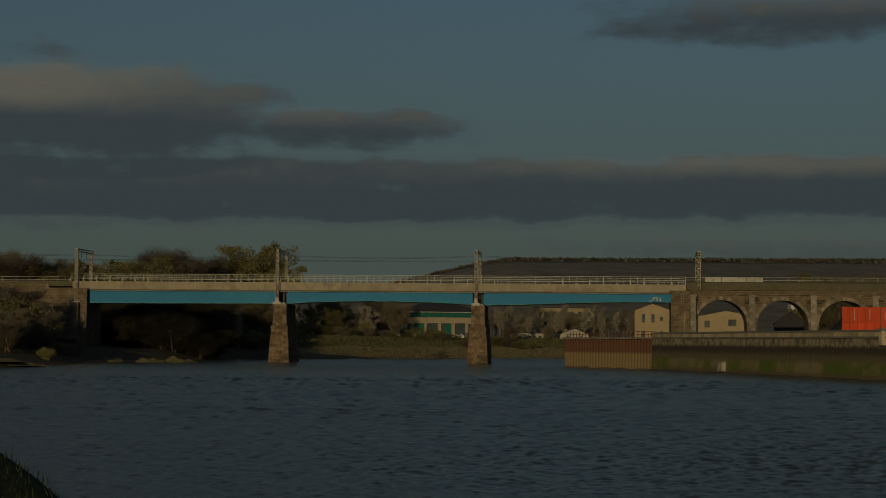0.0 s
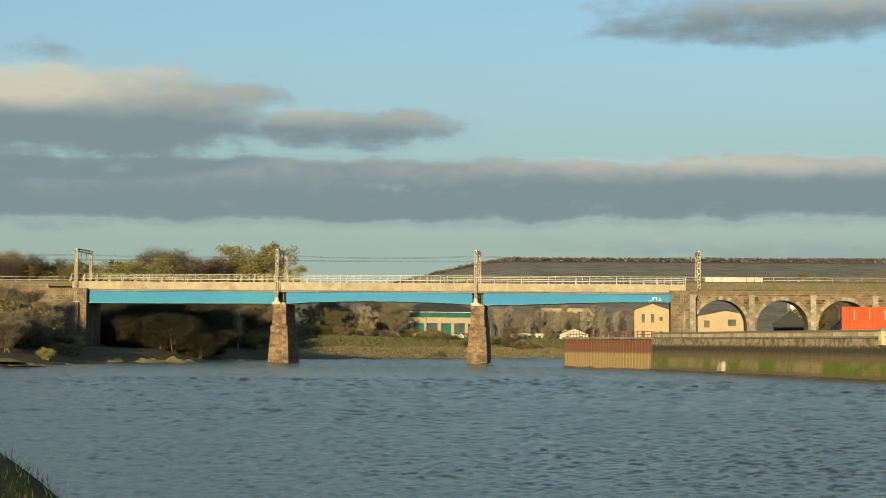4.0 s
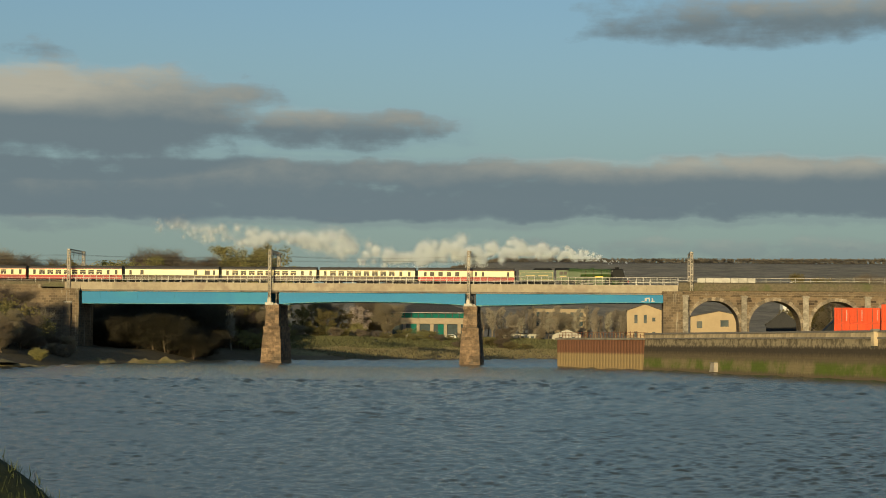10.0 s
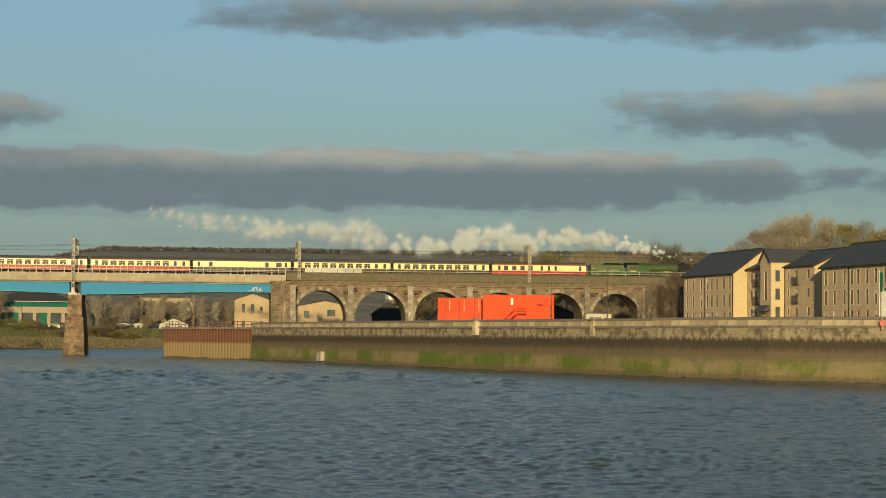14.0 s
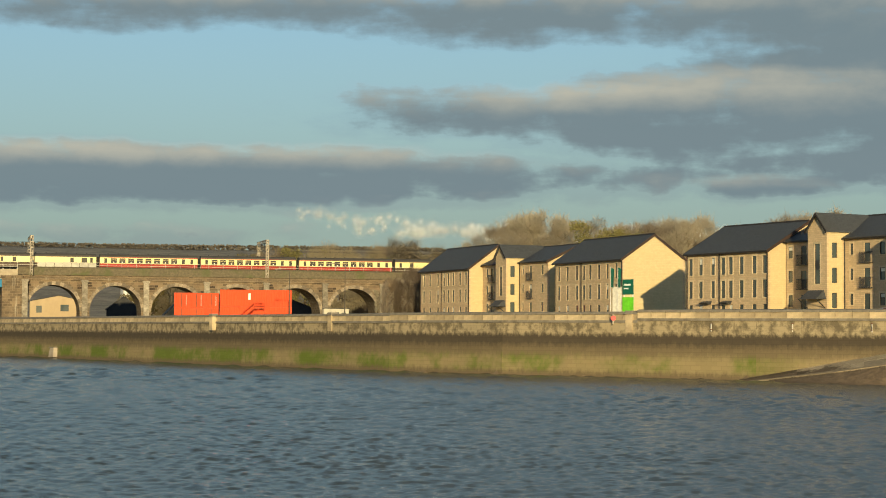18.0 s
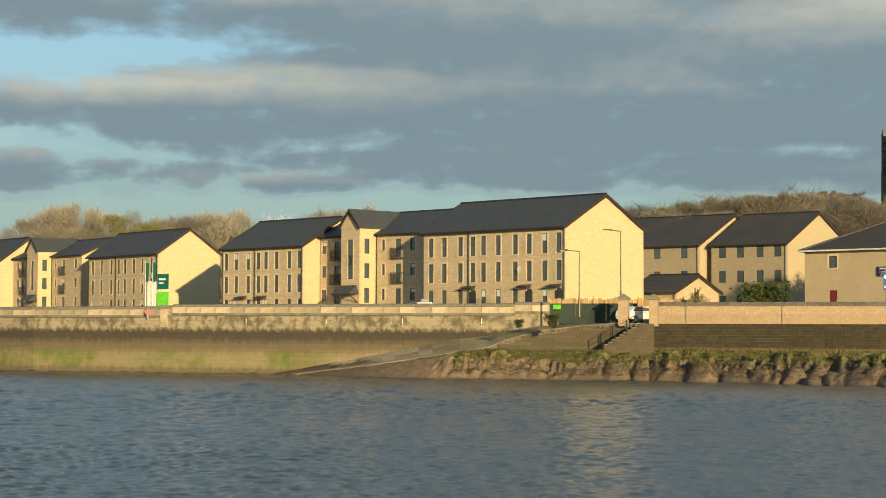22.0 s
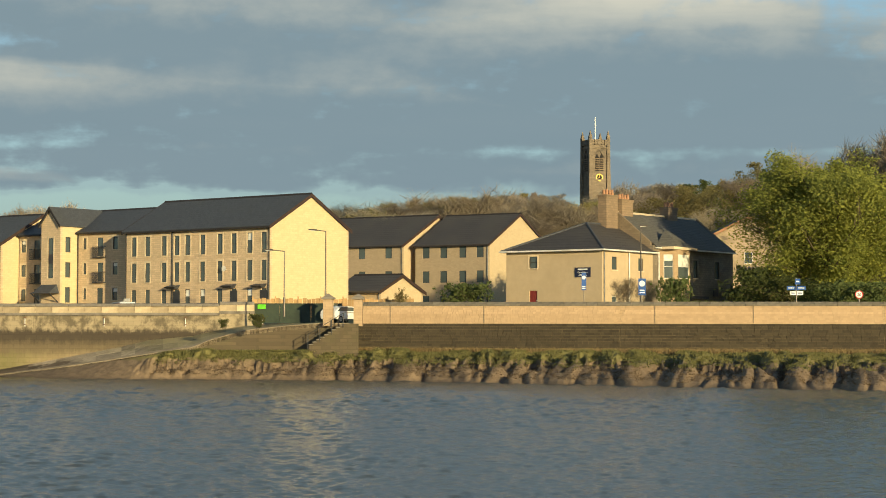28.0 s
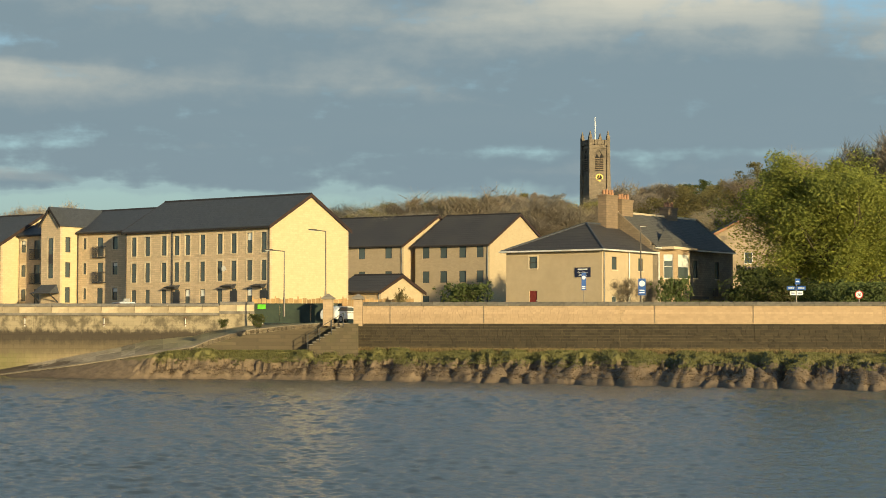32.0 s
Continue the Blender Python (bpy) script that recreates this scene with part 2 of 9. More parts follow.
M["terracotta"] = plain("terracotta_pot", (0.42, 0.22, 0.12), None, 0.85)
M["tyre"] = plain("tyre_rubber", (0.015, 0.015, 0.015), None, 0.9)

def islands(name, c1, c2, rough=0.9):
    """Many joined pieces, each in a tone of its own."""
    m, n, l, b = mat_base(name, rough, 0, 0.25)
    geo = n.new("ShaderNodeNewGeometry")
    g = noise_tex(n, l, coords(n, l), 3.0, 6, 0.65)
    s = noise_tex(n, l, coords(n, l), 0.5, 4, 0.6)
    col = mix_rgb(n, l, geo.outputs["Random Per Island"], c1, c2)
    col = mix_rgb(n, l, math_node(n, l, "MULTIPLY", g, 0.35), col, tuple(x * 0.6 for x in c2))
    col = mix_rgb(n, l, math_node(n, l, "MULTIPLY", ramp(n, l, s, 0.5, 0.7), 0.4), col, tuple(x * 0.6 for x in c1))
    l.new(col, b.inputs["Base Color"])
    bump(n, l, b, g, 0.3, 0.03)
    return m


# ---------------------------------------------------------------- building helpers
class Geo:
    """Vertices and faces of one mesh."""

    def __init__(self):
        self.v, self.f = [], []

    def poly(self, pts):
        k = len(self.v)
        self.v += [tuple(p) for p in pts]
        self.f.append(tuple(range(k, k + len(pts))))
        return self

    def hexa(self, lo, hi):
        """A block between two quads (four points below, four above, both anticlockwise)."""
        k = len(self.v)
        self.v += [tuple(p) for p in lo] + [tuple(p) for p in hi]
        self.f += [(k + 3, k + 2, k + 1, k), (k + 4, k + 5, k + 6, k + 7)]
        self.f += [(k + i, k + (i + 1) % 4, k + 4 + (i + 1) % 4, k + 4 + i) for i in range(4)]
        return self

    def box(self, x0, x1, y0, y1, z0, z1):
        q = ((x0, y0), (x1, y0), (x1, y1), (x0, y1))
        return self.hexa([(*p, z0) for p in q], [(*p, z1) for p in q])

    def frustum(self, cx, cy, z0, z1, a0, b0, a1, b1):
        q = ((-1, -1), (1, -1), (1, 1), (-1, 1))
        return self.hexa([(cx + s * a0, cy + t * b0, z0) for s, t in q], [(cx + s * a1, cy + t * b1, z1) for s, t in q])

    def extrude(self, profile, x0, x1, axis="x"):
        """A profile of (y, z) points, anticlockwise seen from +x, drawn out from x0 to x1 (axis y: the profile is (x, z))."""
        n, k = len(profile), len(self.v)
        if axis == "x":
            self.v += [(x0, y, z) for y, z in profile] + [(x1, y, z) for y, z in profile]
        else:
            self.v += [(y, x0, z) for y, z in profile] + [(y, x1, z) for y, z in profile]
        self.f += [tuple(range(k + n - 1, k - 1, -1)), tuple(range(k + n, k + 2 * n))]
        self.f += [(k + i, k + (i + 1) % n, k + n + (i + 1) % n, k + n + i) for i in range(n)]
        return self

    def tube(self, p, q, r0, r1=None, n=8, caps=True):
        r1 = r0 if r1 is None else r1
        p, q = Vector(p), Vector(q)
        w = (q - p).normalized()
        a = w.orthogonal().normalized()
        b = w.cross(a)
        k = len(self.v)
        for c, r in ((p, r0), (q, r1)):
            for i in range(n):
                t = 2 * math.pi * i / n
                self.v.append(tuple(c + (a * math.cos(t) + b * math.sin(t)) * r))
        self.f += [(k + i, k + (i + 1) % n, k + n + (i + 1) % n, k + n + i) for i in range(n)]
        if caps:
            self.f += [tuple(range(k + n - 1, k - 1, -1)), tuple(range(k + n, k + 2 * n))]
        return self

    def bar(self, p, q, r):
        return self.tube(p, q, r, r, 4)

    def wall(self, x0, x1, z0, z1, y0, y1, holes=()):
        """An upright slab between two y planes with rectangular openings, as one connected body."""
        xs = sorted({x0, x1, *[v for h in holes for v in h[:2] if x0 < v < x1]})
        zs = sorted({z0, z1, *[v for h in holes for v in h[2:4] if z0 < v < z1]})
        full = {}
        for i, (a, b) in enumerate(zip(xs, xs[1:])):
            for j, (c, d) in enumerate(zip(zs, zs[1:])):
                mx, mz = (a + b) / 2, (c + d) / 2
                full[i, j] = not any(h[0] < mx < h[1] and h[2] < mz < h[3] for h in holes)
        seen = {}

        def at(i, j, y):
            if (i, j, y) not in seen:
                seen[i, j, y] = len(self.v)
                self.v.append((xs[i], y, zs[j]))
            return seen[i, j, y]

        for (i, j), solid_ in full.items():
            if not solid_:
                continue
            self.f.append((at(i, j, y0), at(i + 1, j, y0), at(i + 1, j + 1, y0), at(i, j + 1, y0)))
            self.f.append((at(i, j + 1, y1), at(i + 1, j + 1, y1), at(i + 1, j, y1), at(i, j, y1)))
            if not full.get((i - 1, j)):
                self.f.append((at(i, j, y1), at(i, j, y0), at(i, j + 1, y0), at(i, j + 1, y1)))
            if not full.get((i + 1, j)):
                self.f.append((at(i + 1, j, y0), at(i + 1, j, y1), at(i + 1, j + 1, y1), at(i + 1, j + 1, y0)))
            if not full.get((i, j - 1)):
                self.f.append((at(i, j, y1), at(i + 1, j, y1), at(i + 1, j, y0), at(i, j, y0)))
            if not full.get((i, j + 1)):
                self.f.append((at(i, j + 1, y0), at(i + 1, j + 1, y0), at(i + 1, j + 1, y1), at(i, j + 1, y1)))
        return self

    def mesh(self, name, mat, smooth=False):
        me = bpy.data.meshes.new(name)
        me.from_pydata(self.v, [], self.f)
        if mat:
            me.materials.append(mat)
        if smooth:
            me.polygons.foreach_set("use_smooth", [True] * len(me.polygons))
        me.update()
        return me


def thing(name, m=None, label="", category="", group="", kind=""):
    ob = new(name)
    ob.empty_display_size = 0.2
    ob.matrix_basis = m or Matrix()
    return tagged(ob, label, category, group, kind)


def part(name, geo, material, parent, label="", smooth=False, at=None):
    """Links a mesh as one object under a thing or a part."""
    me = geo.mesh(name, material, smooth) if isinstance(geo, Geo) else geo
    ob = new(name, me)
    ob.parent = parent
    if at is not None:
        ob.matrix_basis = at
    return tagged(ob, label)


def solid(name, geo, material, label="", category="", group="", kind="", m=None, smooth=False):
    me = geo.mesh(name, material, smooth) if isinstance(geo, Geo) else geo
    ob = new(name, me)
    if m is not None:
        ob.matrix_basis = m
    return tagged(ob, label, category, group, kind)


def along(p, q, z=0.0):
    """A pose at plan point p whose x axis runs to plan point q; y then points to the left of that way."""
    return pose(p[0], p[1], z, 0, 0, math.degrees(math.atan2(q[1] - p[1], q[0] - p[0])))


def fbm(x, y, scale, octaves=4):
    return noise.fractal(Vector((x / scale, y / scale, 3.7)), 1.0, 2.0, octaves)


def smooth(x, a, b):
    t = min(1.0, max(0.0, (x - a) / (b - a)))
    return t * t * (3 - 2 * t)

# ---------------------------------------------------------------- the plan
BRIDGE_AT, BRIDGE_TURN = (6.7, 382.0), -5.0
BRIDGE = pose(*BRIDGE_AT, 0, 0, 0, BRIDGE_TURN)          # x along the line, y away from the river's near reach
QUAY = [(22.7, 358.0), (36.3, 331.0), (54.8, 240.0), (69.0, 187.0), (84.3, 162.0), (101.0, 138.5), (110.0, 130.0), (124.0, 111.0), (139.0, 94.0), (165.0, 62.0), (200.0, 20.0)]
RIVER = QUAY + [(260, -40), (140, -60), (60, -30), (12, 7), (-8, 9), (-25, 40), (-60, 100), (-75, 200), (-66, 277), (-62, 334), (-52, 386),
                (-44, 466), (-25, 482), (-4, 502), (34, 560), (120, 600), (400, 660), (420, 520), (200, 440), (70, 410), (30, 372)]


def seg_dist(px, py, a, b):
    vx, vy = b[0] - a[0], b[1] - a[1]
    t = max(0.0, min(1.0, ((px - a[0]) * vx + (py - a[1]) * vy) / (vx * vx + vy * vy)))
    return math.hypot(px - a[0] - t * vx, py - a[1] - t * vy)


def river_dist(px, py):
    """Metres to the shore: above 0 on land."""
    inside, best = False, 1e9
    for a, b in zip(RIVER, RIVER[1:] + RIVER[:1]):
        best = min(best, seg_dist(px, py, a, b))
        if (a[1] > py) != (b[1] > py) and px < (b[0] - a[0]) * (py - a[1]) / (b[1] - a[1]) + a[0]:
            inside = not inside
    return -best if inside else best


def ground_z(x, y):
    d = river_dist(x, y)
    r = math.hypot(x, y)
    az = math.degrees(math.atan2(x, y))
    quay = smooth(x + 0.2 * (y - 330), 14, 30) if y < 420 else smooth(x - 0.3 * (y - 420), 60, 90) * (1 - smooth(y, 430, 470))
    if d < 0:
        low = -2.5
        return low if quay > 0.4 and d > -8 and r > 60 else max(low, d * 0.12)
    bank = 0.28 * min(d, 9) + 0.05 * max(0, min(d - 9, 30))
    dock = -2.5 + 8.1 * smooth(d, 1.0, 4.5)
    z = bank * (1 - quay) + dock * quay
    z += fbm(x, y, 18) * 0.25 * smooth(d, 2, 8) * (1 - quay)
    # the castle hill behind the quay, the wooded ridge far behind the bridge
    z += 27 * smooth(r, 235, 520) * smooth(az, 33, 45)
    z += 1.9 * smooth(d, 15, 27) * smooth(y, 470, 492) * (1 - smooth(x, 70, 100))
    z += 97 * smooth(r, 900, 2200) * smooth(az, -8.5, 3) * (1 - 0.5 * smooth(az, 18, 36)) + 30 * smooth(r, 700, 1900) * (1 - smooth(az, -8, 0))
    return z


def ground_sheet():
    """One sheet from under the camera to the horizon, finer where the view passes near."""
    g = Geo()
    xs = [-3200, -2200, -1500, -900, -600, -400, -280, -200] + list(range(-150, 241, 5)) + [260, 280, 310, 340, 380, 420, 470, 520, 600, 700, 850, 1050, 1400, 2000, 3200]
    ys = [-2000, -900, -400, -200, -100, -60] + list(range(-40, 601, 5)) + [620, 650, 690, 740, 800, 900, 1050, 1250, 1500, 1800, 2200, 2700, 3400]
    for y in ys:
        for x in xs:
            g.v.append((x, y, ground_z(x, y)))
    w = len(xs)
    for j in range(len(ys) - 1):
        for i in range(w - 1):
            k = j * w + i
            g.f.append((k, k + 1, k + w + 1, k + w))
    m, n, l, b = mat_base("ground_earth_and_grass", 0.95, 0, 0.2)
    v = coords(n, l)
    fine, broad = noise_tex(n, l, v, 1.1, 8, 0.7), noise_tex(n, l, v, 0.035, 5, 0.6)
    col = mix_rgb(n, l, ramp(n, l, fine, 0.3, 0.7), (0.3, 0.255, 0.115), (0.19, 0.18, 0.075))
    col = mix_rgb(n, l, ramp(n, l, broad, 0.42, 0.62), col, (0.36, 0.28, 0.16))
    sp = n.new("ShaderNodeSeparateXYZ")
    l.new(v, sp.inputs[0])
    col = mix_rgb(n, l, ramp(n, l, math_node(n, l, "ADD", sp.outputs[2], math_node(n, l, "MULTIPLY", fine, 0.6)), 0.9, 1.6), (0.21, 0.16, 0.1), col)
    # far ridge: woodland tones greyed, distance haze put into the base colour
    col = mix_rgb(n, l, ramp(n, l, sp.outputs[1], 750, 1000), col, mix_rgb(n, l, ramp(n, l, noise_tex(n, l, v, 0.05, 9, 0.8), 0.38, 0.62), (0.27, 0.235, 0.185), (0.15, 0.134, 0.108)))
    # left bank: dark mud tones with the bank's shade mixed into the colour
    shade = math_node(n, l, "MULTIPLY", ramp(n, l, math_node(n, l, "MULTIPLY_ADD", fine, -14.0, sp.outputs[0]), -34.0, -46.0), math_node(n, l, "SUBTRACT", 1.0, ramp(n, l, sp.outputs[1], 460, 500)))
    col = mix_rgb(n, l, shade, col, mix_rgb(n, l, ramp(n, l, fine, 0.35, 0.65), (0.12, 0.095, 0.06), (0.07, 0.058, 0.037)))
    l.new(col, b.inputs["Base Color"])
    bump(n, l, b, fine, 0.6, 0.25)
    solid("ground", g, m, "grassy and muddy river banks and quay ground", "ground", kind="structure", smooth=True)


def river_water():
    """Tidal water: real ripples, finer near the camera's bank and calmer far out."""
    m, n, l, b = mat_base("river_water", 0.24, 0, 0.5)
    v = coords(n, l)
    broad = noise_tex(n, l, v, 0.03, 3, 0.6)
    l.new(mix_rgb(n, l, broad, (0.078, 0.09, 0.088), (0.06, 0.072, 0.073)), b.inputs["Base Color"])
    b.inputs["IOR"].default_value = 1.33
    bump(n, l, b, math_node(n, l, "MULTIPLY_ADD", noise_tex(n, l, v, 1.6, 2, 0.5), 1.5, noise_tex(n, l, v, 4.5, 2, 0.5)), 0.25, 0.08)
    g = Geo()
    az0, az1, cols = -18.0, 60.0, 1560
    rows, r = [], 42.0
    while r < 640:
        rows.append(r)
        r *= 1.0042 if r < 120 else 1.0058 if r < 220 else 1.01 if r < 420 else 1.03
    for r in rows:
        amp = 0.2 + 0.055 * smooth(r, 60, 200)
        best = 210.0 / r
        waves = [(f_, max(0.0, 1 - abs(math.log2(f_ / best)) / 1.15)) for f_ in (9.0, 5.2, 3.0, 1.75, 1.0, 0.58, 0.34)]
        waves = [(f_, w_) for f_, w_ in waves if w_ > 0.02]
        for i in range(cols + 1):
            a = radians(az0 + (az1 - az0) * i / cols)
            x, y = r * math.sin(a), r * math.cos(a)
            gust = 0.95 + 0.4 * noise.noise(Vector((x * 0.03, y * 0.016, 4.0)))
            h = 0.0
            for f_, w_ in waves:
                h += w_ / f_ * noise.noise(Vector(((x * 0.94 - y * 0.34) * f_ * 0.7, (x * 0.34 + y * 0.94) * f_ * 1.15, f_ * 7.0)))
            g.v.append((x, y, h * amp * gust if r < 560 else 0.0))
    w = cols + 1
    for j in range(len(rows) - 1):
        for i in range(cols):
            k = j * w + i
            g.f.append((k, k + 1, k + w + 1, k + w))
    k = len(g.v)
    g.v += [(-700, -300, -0.3), (800, -300, -0.3), (800, 900, -0.3), (-700, 900, -0.3)]
    g.f.append((k, k + 1, k + 2, k + 3))
    return solid("water", g, m, "rippled grey-blue tidal river water", "water", kind="structure", smooth=True)


# ---------------------------------------------------------------- clouds, a far backdrop behind everything
# bank of cloud: azimuth, elevation, half width, half height (degrees), how thick
CLOUDS = [
    (-10.8, 6.7, 6.6, 1.75, 1.1), (-16, 6.6, 6, 2.0, 1.1), (-3.0, 6.4, 4.4, 0.75, 0.9), (-12.0, 8.6, 1.6, 0.45, 0.35),
    (-10, 4.6, 44, 1.12, 1.35), (12, 5.0, 14, 0.8, 1.0), (-11.5, 3.5, 2.2, 0.3, 0.45), (9.5, 2.9, 7, 0.45, 0.45),
    (9.5, 9.7, 6, 0.95, 0.7), (16, 9.9, 7, 1.0, 0.7), (23, 9.7, 8, 1.2, 0.85), (32, 9.6, 8, 1.6, 1.0),
    (21.5, 6.7, 7, 0.95, 0.75), (28, 6.5, 8, 1.5, 1.1), (29.5, 4.4, 2.6, 0.45, 0.8), (-2, 11.8, 3, 0.4, 0.7),
    (45, 4.85, 19, 0.95, 0.95), (34, 5.25, 9, 0.7, 0.85), (38, 7.2, 12, 2.6, 1.4), (40, 9.6, 12, 2.0, 1.3), (49, 6.9, 14, 1.9, 1.4), (49.5, 8.6, 8.0, 1.9, 1.2), (64, 7, 10, 2.5, 1.0), (-30, 6, 10, 2.2, 1.0), (80, 8, 12, 3, 1.0), (-45, 8, 10, 2, 1.0),
]


def cloud_backdrop():
    m = bpy.data.materials.new("far_clouds")
    m.use_nodes = True
    n, l = m.node_tree.nodes, m.node_tree.links
    n.remove(n["Principled BSDF"])
    uv = n.new("ShaderNodeTexCoord").outputs["UV"]
    warp = n.new("ShaderNodeMapping")
    warp.inputs["Scale"].default_value = (0.75, 1.35, 1)
    l.new(uv, warp.inputs[0])
    puff = noise_tex(n, l, warp.outputs[0], 0.72, 7, 0.56)
    streak = n.new("ShaderNodeMapping")
    streak.inputs["Scale"].default_value = (0.1, 0.9, 1)
    l.new(uv, streak.inputs[0])
    band = noise_tex(n, l, streak.outputs[0], 1.0, 5, 0.6)
    sp = n.new("ShaderNodeSeparateXYZ")
    l.new(uv, sp.inputs[0])
    field, high = None, None
    for az, el, w, h, thick in CLOUDS:
        shine = 1.5 if az == 49.5 else 0.35 if w > 20 else 0.6 if az > 30 else 1.6 if az < -5 else 1.0
        dx = math_node(n, l, "DIVIDE", math_node(n, l, "SUBTRACT", sp.outputs[0], az), w)
        dy = math_node(n, l, "DIVIDE", math_node(n, l, "SUBTRACT", sp.outputs[1], el), h)
        r2 = math_node(n, l, "MULTIPLY_ADD", dx, dx, math_node(n, l, "MULTIPLY", dy, dy))
        f = math_node(n, l, "MULTIPLY", math_node(n, l, "SUBTRACT", 1.25, r2), thick)
        field = f if field is None else math_node(n, l, "SMOOTH_MAX", field, f, 0.15)
        up = math_node(n, l, "MULTIPLY", math_node(n, l, "MAXIMUM", f, 0.0), math_node(n, l, "MULTIPLY", dy, shine))
        high = up if high is None else math_node(n, l, "ADD", high, up)
    turb = math_node(n, l, "MULTIPLY_ADD", puff, 1.8, math_node(n, l, "MULTIPLY_ADD", band, 1.1, -1.42))
    # unseen cloud above the view, added to grey the water's reflections
    overhead = math_node(n, l, "MULTIPLY_ADD", ramp(n, l, sp.outputs[1], 11.5, 15.0), 2.2, -0.9)
    field = math_node(n, l, "MAXIMUM", field, overhead)
    dens = math_node(n, l, "ADD", math_node(n, l, "MINIMUM", field, 1.15), turb)
    haze = math_node(n, l, "MULTIPLY", math_node(n, l, "SUBTRACT", 1.0, ramp(n, l, sp.outputs[1], 1.0, 13.0)), 0.85)
    body = ramp(n, l, dens, -0.05, 1.05)
    alpha = math_node(n, l, "MAXIMUM", body, haze)
    lit = ramp(n, l, math_node(n, l, "ADD", math_node(n, l, "MULTIPLY", high, 0.75), math_node(n, l, "MULTIPLY_ADD", puff, 0.9, -0.45)), -0.1, 1.0)
    lit = math_node(n, l, "MULTIPLY", lit, math_node(n, l, "SUBTRACT", 1.15, math_node(n, l, "MULTIPLY", ramp(n, l, dens, 0.9, 2.0), 0.55)))
    col = mix_rgb(n, l, lit, (0.158, 0.212, 0.243), (0.54, 0.5, 0.4))
    col = mix_rgb(n, l, math_node(n, l, "MULTIPLY", band, 0.5), col, (0.19, 0.235, 0.26))
    col = mix_rgb(n, l, ramp(n, l, body, 0.0, 0.6), (0.21, 0.285, 0.285), col)
    em = n.new("ShaderNodeEmission")
    em.inputs["Strength"].default_value = 1.0
    l.new(col, em.inputs[0])
    tr = n.new("ShaderNodeBsdfTransparent")
    mx = n.new("ShaderNodeMixShader")
    l.new(alpha, mx.inputs[0]), l.new(tr.outputs[0], mx.inputs[1]), l.new(em.outputs[0], mx.inputs[2])
    l.new(mx.outputs[0], n["Material Output"].inputs[0])
    g = Geo()
    R, cells = 3600.0, []
    azs, els = [a for a in range(-40, 91, 2)], [0.4 + 0.6 * k for k in range(30)] + [20 + 3 * k for k in range(14)]
    for e in els:
        for a in azs:
            ra = radians(a)
            g.v.append((R * math.sin(ra), R * math.cos(ra), EYE_Z + R * math.tan(radians(e))))
            cells.append((a, e))
    w = len(azs)
    for j in range(len(els) - 1):
        for i in range(w - 1):
            k = j * w + i
            g.f.append((k, k + 1, k + w + 1, k + w))
    ob = solid("backdrop_clouds", g, m, "grey cumulus cloud banks with sunlit tops", "backdrop", kind="structure")
    me = ob.data
    layer = me.uv_layers.new(name="sky_degrees")
    for lp in me.loops:
        layer.data[lp.index].uv = cells[lp.vertex_index]


ground_sheet()
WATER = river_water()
cloud_backdrop()

# ---------------------------------------------------------------- railway bridge over the river
SPANS = [(-80.0, -41.4), (-39.1, -1.1), (1.1, 38.9)]
PIERS = [-40.3, 0.0]
DECK_Y0, DECK_Y1 = -0.6, 9.6


def bridge_pier(m):
    t = thing("bridge_pier", m, "weathered sandstone bridge pier standing in the river", "pier", "bridge piers")
    rng = random.Random(5)
    z, k = -2.5, 0
    levels = [(-2.5, 2.25, 6.6), (2.4, 2.0, 6.3), (5.3, 1.8, 6.0), (6.9, 1.65, 5.8), (7.3, 1.85, 6.1), (7.7, 1.45, 5.6), (10.9, 1.3, 5.4), (11.6, 1.45, 5.6)]
    core = Geo()
    for (z0, a0, b0), (z1, a1, b1) in zip(levels, levels[1:]):
        core.frustum(0, 4.5, z0, z1, a0 - 0.12, b0 - 0.12, a1 - 0.12, b1 - 0.12)
    part("core", core, M["pier_stone"], t)
    def half(zz):
        for (z0, a0, b0), (z1, a1, b1) in zip(levels, levels[1:]):
            if z0 <= zz <= z1:
                f = (zz - z0) / (z1 - z0)
                return a0 + (a1 - a0) * f, b0 + (b1 - b0) * f
        return levels[-1][1:]
    z = 0.0
    while z < 11.4:
        h = 0.62
        a, b = half(z + h / 2)
        n = 3 if k % 2 else 4
        cut = [-a] + [(-a + 2 * a * i / n) + rng.uniform(-0.1, 0.1) for i in range(1, n)] + [a]
        for x0, x1 in zip(cut, cut[1:]):
            p = rng.uniform(0.0, 0.07)
            g = Geo().box(x0 + 0.02, x1 - 0.02, 4.5 - b - p, 4.5 - b + 0.3, z + 0.02, z + h - 0.02)
            part("stone_block", g, M["pier_block"], t)
        cut = [4.5 - b + 2 * b * i / 5 for i in range(6)]
        for y0, y1 in zip(cut, cut[1:]):
            p = rng.uniform(0.0, 0.06)
            part("stone_block", Geo().box(a - 0.3, a + p, y0 + 0.02, y1 - 0.02, z + 0.02, z + h - 0.02), M["pier_block"], t)
        z += h
        k += 1
    part("bearing_plinth", Geo().box(-1.25, 1.25, -1.0, 10, 11.6, 12.0), M["concrete"], t, "pale concrete bearing plinth")
    part("bearing", Geo().box(-0.9, 0.9, -0.5, 9.5, 12.0, 12.2), M["rail_white"], t)
    return t


